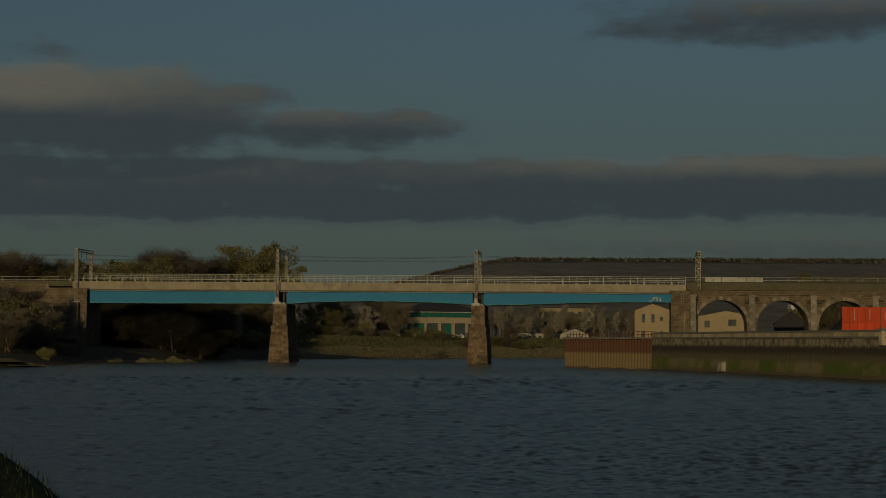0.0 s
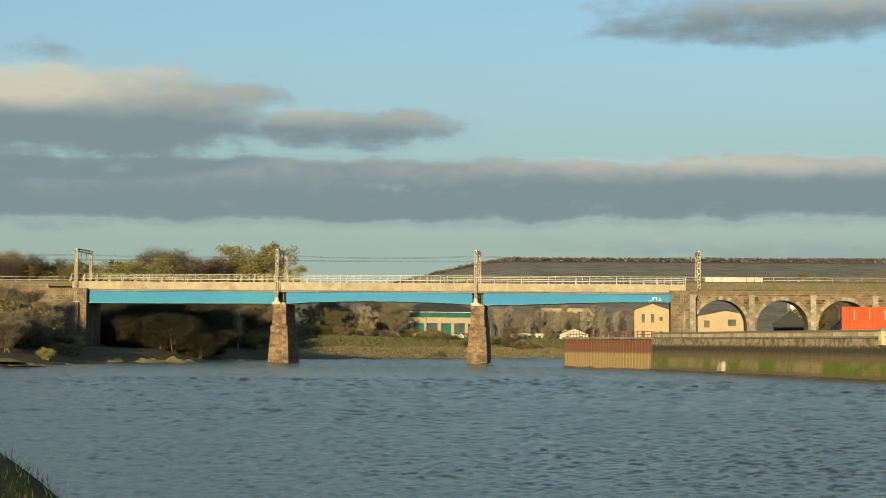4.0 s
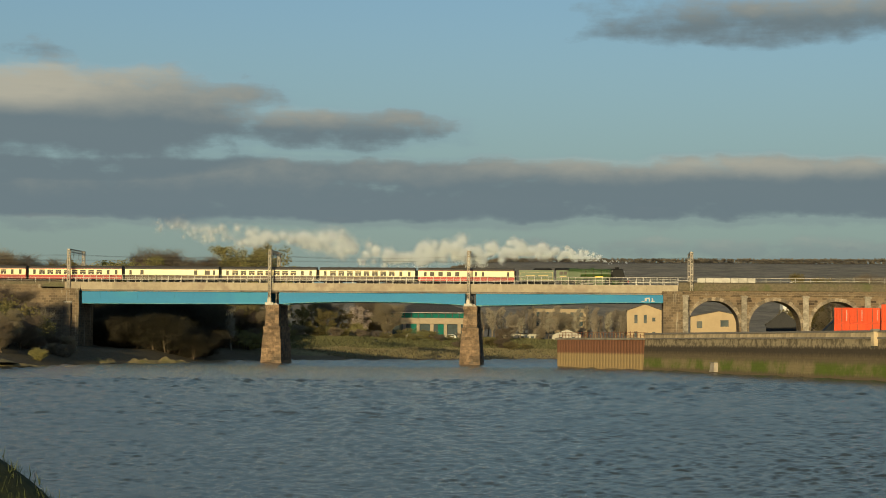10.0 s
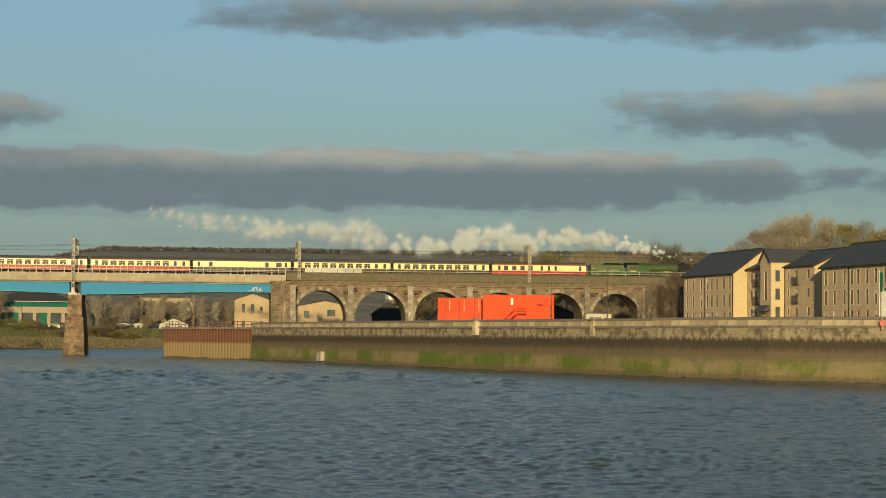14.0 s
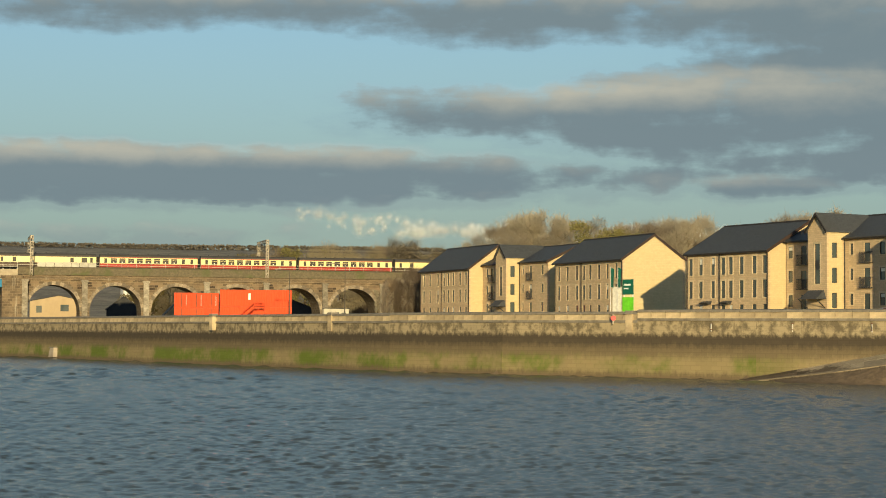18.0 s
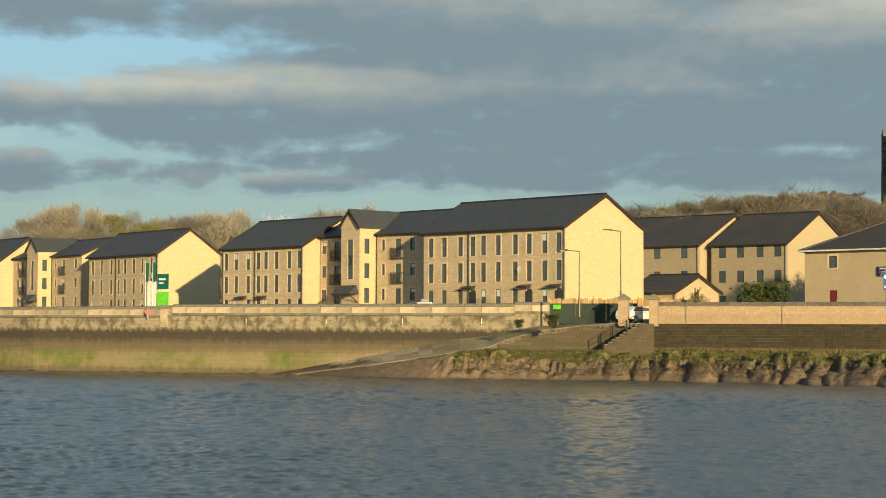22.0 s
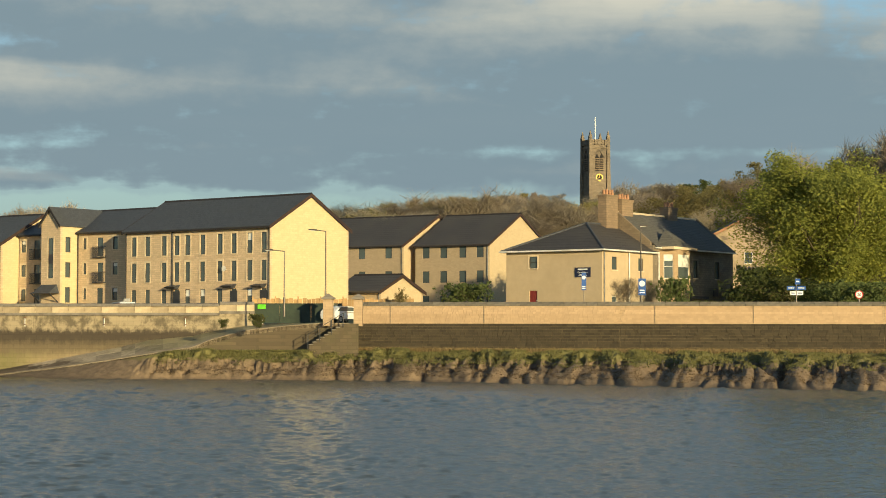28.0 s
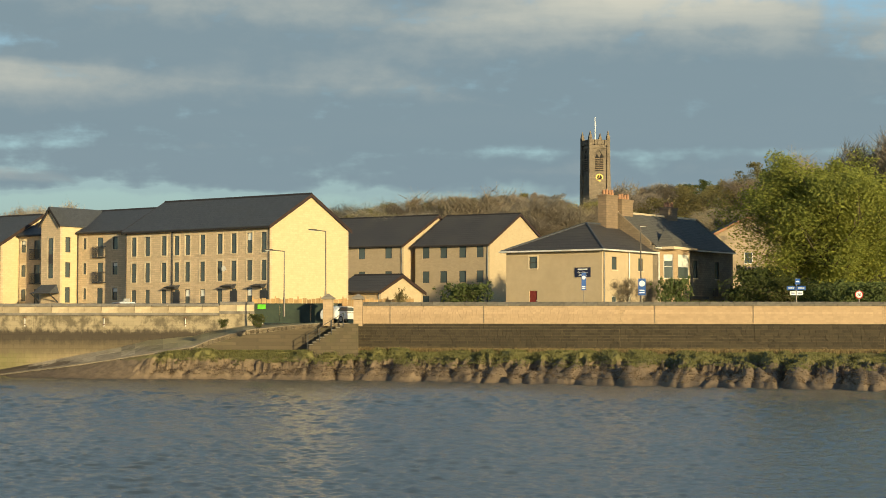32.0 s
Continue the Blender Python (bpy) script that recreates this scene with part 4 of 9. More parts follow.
# rusty sheet piled corner of the old dock
p, q = QUAY[0], QUAY[1]
d = math.hypot(q[0] - p[0], q[1] - p[1])
dock = thing("sheet_piling", along(p, q), "rusty corrugated steel sheet piling with timber walings", "piling", kind="structure")
n = 30
me = Geo().hexa([(0, 0, -2.5), (0.3, -0.12, -2.5), (0.7, -0.12, -2.5), (1, 0, -2.5)], [(0, 0, 5.3), (0.3, -0.12, 5.3), (0.7, -0.12, 5.3), (1, 0, 5.3)])
me.v = [(x * d / n, y, z) for x, y, z in me.v]
me = me.mesh("pile", None)


def pile_mat():
    m, n_, l, b = mat_base("tidal_sheet_pile", 0.9, 0, 0.2)
    t = n_.new("ShaderNodeTexCoord")
    sp = n_.new("ShaderNodeSeparateXYZ")
    l.new(t.outputs["Object"], sp.inputs[0])
    f = noise_tex(n_, l, t.outputs["Object"], 1.8, 6, 0.7)
    col = mix_rgb(n_, l, ramp(n_, l, math_node(n_, l, "ADD", sp.outputs[2], f), 2.9, 3.6), mix_rgb(n_, l, f, (0.3, 0.21, 0.1), (0.2, 0.15, 0.08)), mix_rgb(n_, l, f, (0.2, 0.09, 0.05), (0.1, 0.05, 0.035)))
    l.new(col, b.inputs["Base Color"])
    return m


me.materials.append(pile_mat())
for i in range(n):
    part("pile", me, None, dock, at=pose(i * d / n, 0, 0))
part("waling", Geo().box(-0.3, d + 0.3, -0.42, 0.4, 5.2, 5.55), M["coping"], dock)
part("back_wall", Geo().box(0, d, 0.02, 1.0, -2.5, 5.25).box(0, 1.0, 0, 40, -2.5, 5.25), M["rust"], dock)
part("deck", Geo().box(0, d, 0.4, 30, 5.0, 5.3), M["coping"], dock)
for i in range(27):
    h_ = 6.2 + 0.5 * ((i * 7) % 5) / 4
    part("guard_post", Geo().box(i * d / 27 - 0.06, i * d / 27 + 0.06, 0.5, 0.6, 5.3, h_), M["rust"], dock)
part("guard_rail", Geo().box(0, d, 0.5, 0.58, 6.0, 6.08).box(0, d, 0.5, 0.58, 6.5, 6.58), M["rust"], dock)

# upper road wall beyond the gate: sunlit sandstone parapet on a dark retaining wall
M["retaining"] = masonry("dark_retaining_wall", (0.15, 0.115, 0.07), (0.1, 0.08, 0.05), (0.06, 0.05, 0.035), 0.8, 0.34, 0.03, (0.07, 0.065, 0.03), 0.5)
M["brick_face"] = plain("sandstone_block", (0.48, 0.34, 0.208), (0.42, 0.295, 0.182), 0.9, 0, 3, 0.6, (0.41, 0.285, 0.172), 0.3, vary=0.08)
# road wall coping: the darker stone tone carries the coping's shade
M["coping_dark"] = plain("weathered_dark_coping", (0.2, 0.17, 0.12), (0.14, 0.12, 0.09), 0.9, 0, 2.5, 0.4, (0.1, 0.09, 0.07), 0.4, vary=0.2)
rng = random.Random(11)


M["sandstone_courses"] = islands("sandstone_courses", (0.49, 0.345, 0.21), (0.42, 0.295, 0.18))
M["retaining_blocks"] = islands("retaining_stone", (0.068, 0.054, 0.034), (0.042, 0.034, 0.023))
bm_me = [Geo().box(0.007, w - 0.007, -0.015, 0.1, 0.006, 0.172).mesh("sandstone_block", M["brick_face"]) for w in (0.3, 0.4, 0.5)]
count = 0
for (p, q) in zip(QUAY[6:9], QUAY[7:10]):
    d = math.hypot(q[0] - p[0], q[1] - p[1])
    t = thing("road_wall", along(p, q), "sunlit sandstone parapet above a dark stone retaining wall", "wall", kind="structure")
    part("retaining_wall", Geo().hexa([(0, -0.3, 0.5), (d, -0.3, 0.5), (d, 1, 0.5), (0, 1, 0.5)], [(0, 0, 4.85), (d, 0, 4.85), (d, 1, 4.85), (0, 1, 4.85)]), M["retaining"], t)
    blocks = Geo()
    for row in range(17):
        x = rng.uniform(0.0, 0.06)
        while x < d - 0.1:
            w = rng.uniform(0.3, 0.8)
            yy = -0.3 * (1 - (0.5 + 0.256 * row) / 4.85) - rng.uniform(0.01, 0.08)
            blocks.box(x + 0.015, min(d, x + w) - 0.015, yy, 0.3, 0.515 + 0.256 * row, 0.74 + 0.256 * row)
            x += w
    tagged(part("retaining_blocks", blocks, M["retaining_blocks"], t), kind="stuff")
    for i in range(int(d / 8.5)):
        part("movement_joint", Geo().box(3 + 8.5 * i, 3.06 + 8.5 * i, -0.05, 0.0, 4.9, 6.4), M["coping_dark"], t)
    part("parapet_core", Geo().box(0, d, 0.06, 0.55, 4.85, 6.4), M["wall_lit"], t)
    joined = Geo()
    for row in range(9):
        x = rng.uniform(-0.5, 0.0)
        while x < d - 0.2:
            k = rng.randrange(3)
            w = (0.3, 0.4, 0.5)[k]
            if x >= 0 and x + w <= d:
                if count < 300 and row in (5, 6, 7, 8) and d < 27:
                    part("sandstone_block", bm_me[k], None, t, at=pose(x, 0, 4.84 + 0.175 * row))
                    count += 1
                else:
                    joined.box(x + 0.004, x + w - 0.004, rng.uniform(-0.007, 0.0), 0.1, 4.845 + 0.175 * row, 5.01 + 0.175 * row)
            x += w
    j = part("sandstone_courses", joined, M["sandstone_courses"], t)
    tagged(j, kind="stuff")
    n = max(1, int(d / 0.95))
    cp = Geo().extrude([(-0.16, 0), (0.7, 0), (0.66, 0.12), (0.27, 0.36), (-0.12, 0.12)], 0.012, d / n - 0.012).mesh("coping_stone", M["coping_dark"])
    for i in range(n):
        part("coping_stone", cp, None, t, at=pose(i * d / n, 0, 6.42))


def strip(rows, name, mat, label, category, wob=0.0, sub=1):
    """A land strip lofted over rows of plan points, with wobble."""
    g = Geo()
    w = len(rows[0])
    for r in rows:
        g.v += r
    for j in range(len(rows) - 1):
        for i in range(w - 1):
            k = j * w + i
            g.f.append((k, k + 1, k + w + 1, k + w))
    return solid(name, g, mat, label, category, kind="structure", smooth=True)


SHORE = [(82.0, 150.0), (88.0, 141.0), (94.0, 135.0), (101.0, 124.0), (104.5, 111.0), (106.0, 98.0), (107.5, 85.0), (111.0, 75.0), (122.0, 55.0), (150.0, 20.0)]
INNER = [(87.0, 157.5), (96.0, 144.5), (101.0, 138.0), (109.0, 129.8), (116.0, 121.5), (124.0, 110.6), (131.0, 102.5), (139.0, 93.6), (152.0, 77.5), (190.0, 31.0)]


def lerp_line(pts, f):
    f *= len(pts) - 1
    i = min(int(f), len(pts) - 2)
    f -= i
    return pts[i][0] + (pts[i + 1][0] - pts[i][0]) * f, pts[i][1] + (pts[i + 1][1] - pts[i][1]) * f


# bearing, distance of the outer edge, height of the outer edge, fall across the ramp
SLIP = [(40.1, 166.8, 4.85, 0.05), (39.0, 166.8, 4.84, 0.1), (38.0, 167.0, 4.6, 0.2), (36.8, 167.0, 4.2, 0.4), (35.8, 166.8, 3.35, 0.75), (35.3, 166.5, 2.75, 0.95), (34.0, 167.5, 2.15, 1.15), (33.2, 169.0, 1.75, 0.95), (31.7, 171.0, 1.05, 0.75), (29.7, 176.0, 0.2, 0.4), (28.6, 178.5, -0.25, 0.2)]


def slip_at(az):
    """Distance and height of the slipway's outer edge along a bearing."""
    for (a1, d1, z1, c1), (a0, d0, z0, c0) in zip(SLIP, SLIP[1:]):
        if a0 <= az <= a1:
            f = (az - a0) / (a1 - a0)
            return d0 + (d1 - d0) * f, z0 + (z1 - z0) * f
    return None


def mud_bank():
    """Slumped mud in rounded lumps below, grass above, meeting the slipway's edge and the wall's foot."""
    rows = []
    n, m = 800, 60
    for j in range(m + 1):
        v = j / m
        r = []
        for i in range(n + 1):
            f = i / n
            a, b = lerp_line(SHORE, f), lerp_line(INNER, f)
            x, y = a[0] + (b[0] - a[0]) * v, a[1] + (b[1] - a[1]) * v
            ra, rb, rr = math.hypot(*a), math.hypot(*b), math.hypot(x, y)
            az = math.degrees(math.atan2(x, y))
            sl = slip_at(az)
            top, far = 2.45, rb
            if sl:
                far, top = max(sl[0], ra + 1.5), min(2.45, sl[1] - 0.1)
            if az < 28.6:
                top = 0.0
            u = max(0.0, min(1.0, (rr - ra) / max(1.0, far - ra)))
            s = f * 118
            wob = 0.5 * noise.noise(Vector((x * 0.25, y * 0.25, 3.0)))
            cell = noise.voronoi(Vector((s / 2.3 + wob, u * 1.7 + 0.4 * noise.noise(Vector((s * 0.4, u * 3, 9.0))), 0.0)))[0]
            crease = smooth(cell[1] - cell[0], 0.0, 0.5) * (1.25 - 0.6 * min(1.0, cell[0]))
            cell = noise.voronoi(Vector((s / 0.9, u * 6.0 + wob, 5.0)))[0]
            crumb = smooth(cell[1] - cell[0], 0.0, 0.4)
            gul = noise.noise(Vector((s * 0.16, 2.0, u * 0.5)))
            lumpy = smooth(top, 1.6, 2.4)
            edge = 0.38 + 0.1 * gul + 0.12 * (smooth(cell[1] - cell[0], 0.0, 0.3) - 0.6)
            two = 0.5 * smooth(u, 0.0, 0.3) + 0.36 * smooth(u, edge, edge + 0.17) + 0.14 * u
            z = -0.35 + (top + 0.35) * (u ** 0.75 * (1 - lumpy) + two * lumpy)
            cell = noise.voronoi(Vector((s / 1.8 + wob * 0.6, u * 2.0 + 0.3 * gul, 11.0)))[0]
            dome = math.sqrt(max(0.0, 1.0 - min(1.0, cell[0] * 1.35) ** 2))
            z += lumpy * 0.6 * (dome - 0.5) * smooth(u, 0.0, 0.1) * (1 - smooth(u, edge, edge + 0.12))
            hump = math.sin(math.pi * min(1.0, u * 1.15)) ** 0.5 if u > 0 else 0.0
            z += hump * lumpy * (0.75 * (crease - 0.72) + 0.07 * (crumb - 0.7) * (1 - smooth(u, 0.4, 0.6)) + 0.25 * gul)
            z += (0.05 + 0.01 * lumpy) * noise.noise(Vector((s * 3.1, u * 22, 5))) * hump
            if rr > far:
                z = min(z, top - 0.05 - 0.3 * smooth(rr - far, 0, 0.8)) if sl else z
            r.append((x, y, z))
        rows.append(r)
    m_, n_, l, b_ = mat_base("mud_and_grass_bank", 0.8, 0, 0.3)
    t = n_.new("ShaderNodeTexCoord")
    sp = n_.new("ShaderNodeSeparateXYZ")
    l.new(t.outputs["Object"], sp.inputs[0])
    fine = noise_tex(n_, l, t.outputs["Object"], 1.6, 8, 0.7)
    h = math_node(n_, l, "MULTIPLY_ADD", fine, 1.2, sp.outputs[2])
    mud = mix_rgb(n_, l, ramp(n_, l, fine, 0.35, 0.65), (0.225, 0.16, 0.1), (0.135, 0.098, 0.062))
    col = mix_rgb(n_, l, ramp(n_, l, h, 0.45, 0.8), (0.075, 0.058, 0.04), mud)
    col = mix_rgb(n_, l, ramp(n_, l, h, 2.1, 2.6), col, mix_rgb(n_, l, fine, (0.2, 0.175, 0.06), (0.13, 0.12, 0.04)))
    l.new(col, b_.inputs["Base Color"])
    bump(n_, l, b_, fine, 0.8, 0.2)
    strip(rows, "mud_bank", m_, "eroded muddy river bank with grass tussocks on top", "river bank")
    return rows


BANK = mud_bank()


def grass_tufts(name, spots, h, mat, label, rng, blades=16, spread=0.35):
    g = Geo()
    for x, y, z in spots:
        for _ in range(blades):
            a, r = rng.uniform(0, 6.28), rng.uniform(0, spread)
            px, py = x + r * math.cos(a), y + r * math.sin(a)
            lean = rng.uniform(-0.35, 0.35) * h, rng.uniform(-0.35, 0.35) * h
            hh, w = h * rng.uniform(0.5, 1.2), 0.02 + 0.025 * rng.random()
            b = rng.uniform(0, 3.14)
            g.poly([(px - w * math.cos(b), py - w * math.sin(b), z - 0.05), (px + w * math.cos(b), py + w * math.sin(b), z - 0.05), (px + lean[0], py + lean[1], z + hh)])
    return solid(name, g, mat, label, "grass", kind="stuff")


rng = random.Random(3)
green, dry = [], []
fuzz = []
for _ in range(26000):
    j, i = rng.randrange(4, 60), rng.randrange(150, 760)
    x, y, z = BANK[j][i]
    if z > 1.45 + rng.uniform(-0.25, 0.25):
        (dry if j > 50 and rng.random() < 0.75 else green).append((x + rng.uniform(-0.2, 0.2), y + rng.uniform(-0.2, 0.2), z))
    elif z > 0.4:
        fuzz.append((x, y, z))
M["fuzz"] = leaves("dead_grass_roots", (0.2, 0.148, 0.088), (0.125, 0.093, 0.057))
grass_tufts("bank_roots", fuzz, 0.06, M["fuzz"], "matted brown roots and dead grass on the mud", rng, 9, 0.3)
grass_tufts("bank_grass", green, 0.11, M["grass"], "short green and brown bank grass", rng)
grass_tufts("dry_reeds", dry, 0.3, M["reed"], "pale dry reeds at the foot of the wall", rng)

# slipway down to the water from the gate
def slip_mat():
    m, n_, l, b = mat_base("muddy_slipway", 0.85, 0, 0.3)
    t = n_.new("ShaderNodeTexCoord")
    sp = n_.new("ShaderNodeSeparateXYZ")
    l.new(t.outputs["Object"], sp.inputs[0])
    fine = noise_tex(n_, l, t.outputs["Object"], 1.9, 7, 0.75)
    broad = noise_tex(n_, l, t.outputs["Object"], 0.35, 5, 0.7)
    stone = mix_rgb(n_, l, ramp(n_, l, fine, 0.35, 0.65), (0.5, 0.41, 0.28), (0.36, 0.29, 0.195))
    mud = mix_rgb(n_, l, fine, (0.17, 0.125, 0.08), (0.1, 0.075, 0.05))
    turf = mix_rgb(n_, l, fine, (0.32, 0.27, 0.15), (0.2, 0.175, 0.09))
    h = math_node(n_, l, "ADD", sp.outputs[2], math_node(n_, l, "MULTIPLY_ADD", broad, 4.0, -2.0))
    col = mix_rgb(n_, l, ramp(n_, l, h, 0.8, 1.5), mud, stone)
    col = mix_rgb(n_, l, ramp(n_, l, h, 2.0, 2.9), col, turf)
    info, hsv = n_.new("ShaderNodeObjectInfo"), n_.new("ShaderNodeHueSaturation")
    l.new(math_node(n_, l, "MULTIPLY_ADD", info.outputs["Random"], 0.6, 0.65), hsv.inputs["Value"])
    l.new(col, hsv.inputs["Color"])
    col = hsv.outputs[0]
    l.new(col, b.inputs["Base Color"])
    bump(n_, l, b, fine, 0.7, 0.1)
    return m


M["slip_mud"] = slip_mat()
M["slip_side"] = masonry("ramp_side_stone", (0.14, 0.108, 0.067), (0.09, 0.071, 0.045), (0.085, 0.068, 0.045), 0.8, 0.32, 0.03, (0.09, 0.08, 0.04), 0.8)
slip = thing("slipway", None, "worn pale stone slipway running down to the mud", "slipway", kind="structure")


def on_quay(az):
    """The quay wall's face along a bearing."""
    dx, dy = math.sin(radians(az)), math.cos(radians(az))
    for (ax, ay), (bx, by) in zip(QUAY[3:8], QUAY[4:9]):
        den = dx * (by - ay) - dy * (bx - ax)
        t = (ax * (by - ay) - ay * (bx - ax)) / den
        u = (dx * ay - dy * ax) / -den if abs(den) > 1e-9 else 2
        px, py = dx * t, dy * t
        if min(ax, bx) - 0.01 <= px <= max(ax, bx) + 0.01 and min(ay, by) - 0.01 <= py <= max(ay, by) + 0.01:
            return t
    return 170.0


fine_pts = []
for (a0, d0, z0, c0), (a1, d1, z1, c1) in zip(SLIP, SLIP[1:]):
    k = max(2, int(abs(a1 - a0) * 2.86 / 1.0))
    fine_pts += [(a0 + (a1 - a0) * i / k, d0 + (d1 - d0) * i / k, z0 + (z1 - z0) * i / k, c0 + (c1 - c0) * i / k) for i in range(k)]
fine_pts.append(SLIP[-1])
edge = []
for az, d, z, c in fine_pts:
    w = on_quay(az) - 0.2
    s_, c_ = math.sin(radians(az)), math.cos(radians(az))
    edge.append(((s_ * d, c_ * d, z), (s_ * w, c_ * w, z + c)))
side = Geo()
for (o0, i0), (o1, i1) in zip(edge, edge[1:]):
    for w0, w1 in ((0.0, 0.16), (0.165, 0.58), (0.585, 1.0)):
        q = [Vector(o0).lerp(Vector(i0), w0), Vector(o1).lerp(Vector(i1), w0), Vector(o1).lerp(Vector(i1), w1), Vector(o0).lerp(Vector(i0), w1)]
        if (q[1] - q[0]).cross(q[2] - q[1]).z < 0:
            q = q[::-1]
        part("slip_slab", Geo().hexa([p_ - Vector((0, 0, 0.4)) for p_ in q], q), M["slip"] if w0 == 0 else M["slip_mud"], slip)
    if o0[2] > 0.3:
        side.poly([(o0[0], o0[1], -1.0), (o0[0], o0[1], o0[2] - 0.05), (o1[0], o1[1], o1[2] - 0.05), (o1[0], o1[1], -1.0)])
part("side_wall", side, M["slip_side"], slip, "brown stone side wall of the ramp")

# ---------------------------------------------------------------- riverside flats
def window(parent, x, z0, w, h, y, mat_frame="frame_dark", sill=True, bars=1, glass="glass", blind=0.0, surround=None):
    """A window in a wall whose outer face is at y and which looks towards -y."""
    t = 0.06
    f = Geo()
    x0, x1, z1 = x - w / 2, x + w / 2, z0 + h
    f.box(x0, x0 + t, y + 0.08, y + 0.16, z0, z1).box(x1 - t, x1, y + 0.08, y + 0.16, z0, z1)
    f.box(x0 + t, x1 - t, y + 0.08, y + 0.16, z0, z0 + t).box(x0 + t, x1 - t, y + 0.08, y + 0.16, z1 - t, z1)
    for i in range(bars):
        zz = z0 + h * (i + 1) / (bars + 1)
        f.box(x0 + t, x1 - t, y + 0.085, y + 0.155, zz - 0.03, zz + 0.03)
    fr = part("window", f, M[mat_frame], parent)
    part("pane", Geo().box(x0 + t, x1 - t, y + 0.11, y + 0.13, z0 + t, z1 - t), M[glass], fr)
    if blind:
        part("blind", Geo().box(x0 + t, x1 - t, y + 0.102, y + 0.108, z1 - t - (h - 2 * t) * blind, z1 - t), M["blind"], fr, "pale blind")
    if sill:
        part("sill", Geo().box(x0 - 0.08, x1 + 0.08, y - 0.07, y + 0.1, z0 - 0.1, z0), M["stone_sill"], fr)
    if surround:
        s = Geo().box(x0 - 0.16, x0, y - 0.025, y + 0.1, z0, z1).box(x1, x1 + 0.16, y - 0.025, y + 0.1, z0, z1).box(x0 - 0.16, x1 + 0.16, y - 0.025, y + 0.1, z1, z1 + 0.2)
        part("surround", s, M[surround], fr)
    return fr


# gables swap the front's masonry for a copy brightened as if sunlit
GABLE = {"flat_stone": "gable_stone", "house_stone": "house_gable_lit"}
M["house_gable_lit"] = masonry("pale_gable_brick", (0.64, 0.5, 0.31), (0.57, 0.44, 0.27), (0.54, 0.43, 0.28), 0.4, 0.14, 0.012, (0.5, 0.38, 0.24), 0.3)


def gable_block(name, m, x0, x1, y0, depth, z0, eave, ridge, holes, wall, roof, label, category, group="", over=0.35, ends=(True, True)):
    """A pitched block: front wall with openings towards -y, gables at both x ends, tiled roof, fascia and gutters."""
    t = thing(name, m, label, category, group)
    y1, ym = y0 + depth, y0 + depth / 2
    part("front_wall", Geo().wall(x0, x1, z0, eave, y0, y0 + 0.3, holes), M[wall], t)
    part("back_wall", Geo().box(x0, x1, y1 - 0.3, y1, z0, eave), M[wall], t)
    for x, sgn in ((x0, 1), (x1 - 0.3, 1)):
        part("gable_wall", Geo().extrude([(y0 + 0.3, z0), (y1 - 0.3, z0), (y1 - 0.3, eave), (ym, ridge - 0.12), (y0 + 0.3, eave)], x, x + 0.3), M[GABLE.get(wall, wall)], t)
    # near-black sheet behind the windows stands in for unlit rooms
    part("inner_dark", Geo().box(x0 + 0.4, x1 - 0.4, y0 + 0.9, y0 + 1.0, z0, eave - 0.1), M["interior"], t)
    sl = (ridge - eave) / (depth / 2)
    o = over
    for side in (0, 1):
        if side == 0:
            prof = [(y0 - o, eave - sl * o), (y0 - o, eave - sl * o + 0.14), (ym, ridge + 0.14), (ym, ridge)]
        else:
            prof = [(ym, ridge), (ym, ridge + 0.14), (y1 + o, eave - sl * o + 0.14), (y1 + o, eave - sl * o)]
        prof = prof[::-1]
        part("roof_slope", Geo().extrude(prof, x0 - 0.2, x1 + 0.2), M[roof], t)
    part("ridge_tiles", Geo().extrude([(ym - 0.16, ridge + 0.06), (ym + 0.16, ridge + 0.06), (ym, ridge + 0.26)], x0 - 0.2, x1 + 0.2), M["fascia"], t)
    part("gutter", Geo().box(x0 - 0.2, x1 + 0.2, y0 - o - 0.12, y0 - o, eave - sl * o - 0.1, eave - sl * o + 0.06), M["fascia"], t)
    for x in (x0 - 0.24, x1 + 0.2):
        bg = Geo()
        for a, b in (((y0 - o, eave - sl * o), (ym, ridge)), ((ym, ridge), (y1 + o, eave - sl * o))):
            bg.hexa([(x, a[0], a[1] - 0.22), (x + 0.04, a[0], a[1] - 0.22), (x + 0.04, b[0], b[1] - 0.22), (x, b[0], b[1] - 0.22)],
                    [(x, a[0], a[1] + 0.16), (x + 0.04, a[0], a[1] + 0.16), (x + 0.04, b[0], b[1] + 0.16), (x, b[0], b[1] + 0.16)])
        part("bargeboard", bg, M["barge"], t)
    return t


# colour for the shade inside rooms and belfry openings
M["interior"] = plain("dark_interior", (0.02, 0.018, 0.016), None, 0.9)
M["barge"] = plain("brown_bargeboard", (0.05, 0.03, 0.024), None, 0.6)
M["drain"] = plain("dark_downpipe", (0.03, 0.028, 0.028), None, 0.4)


def downpipe(t, x, y, z0, z1):
    part("downpipe", Geo().tube((x, y, z0), (x, y, z1), 0.06, 0.06, 6), M["drain"], t)


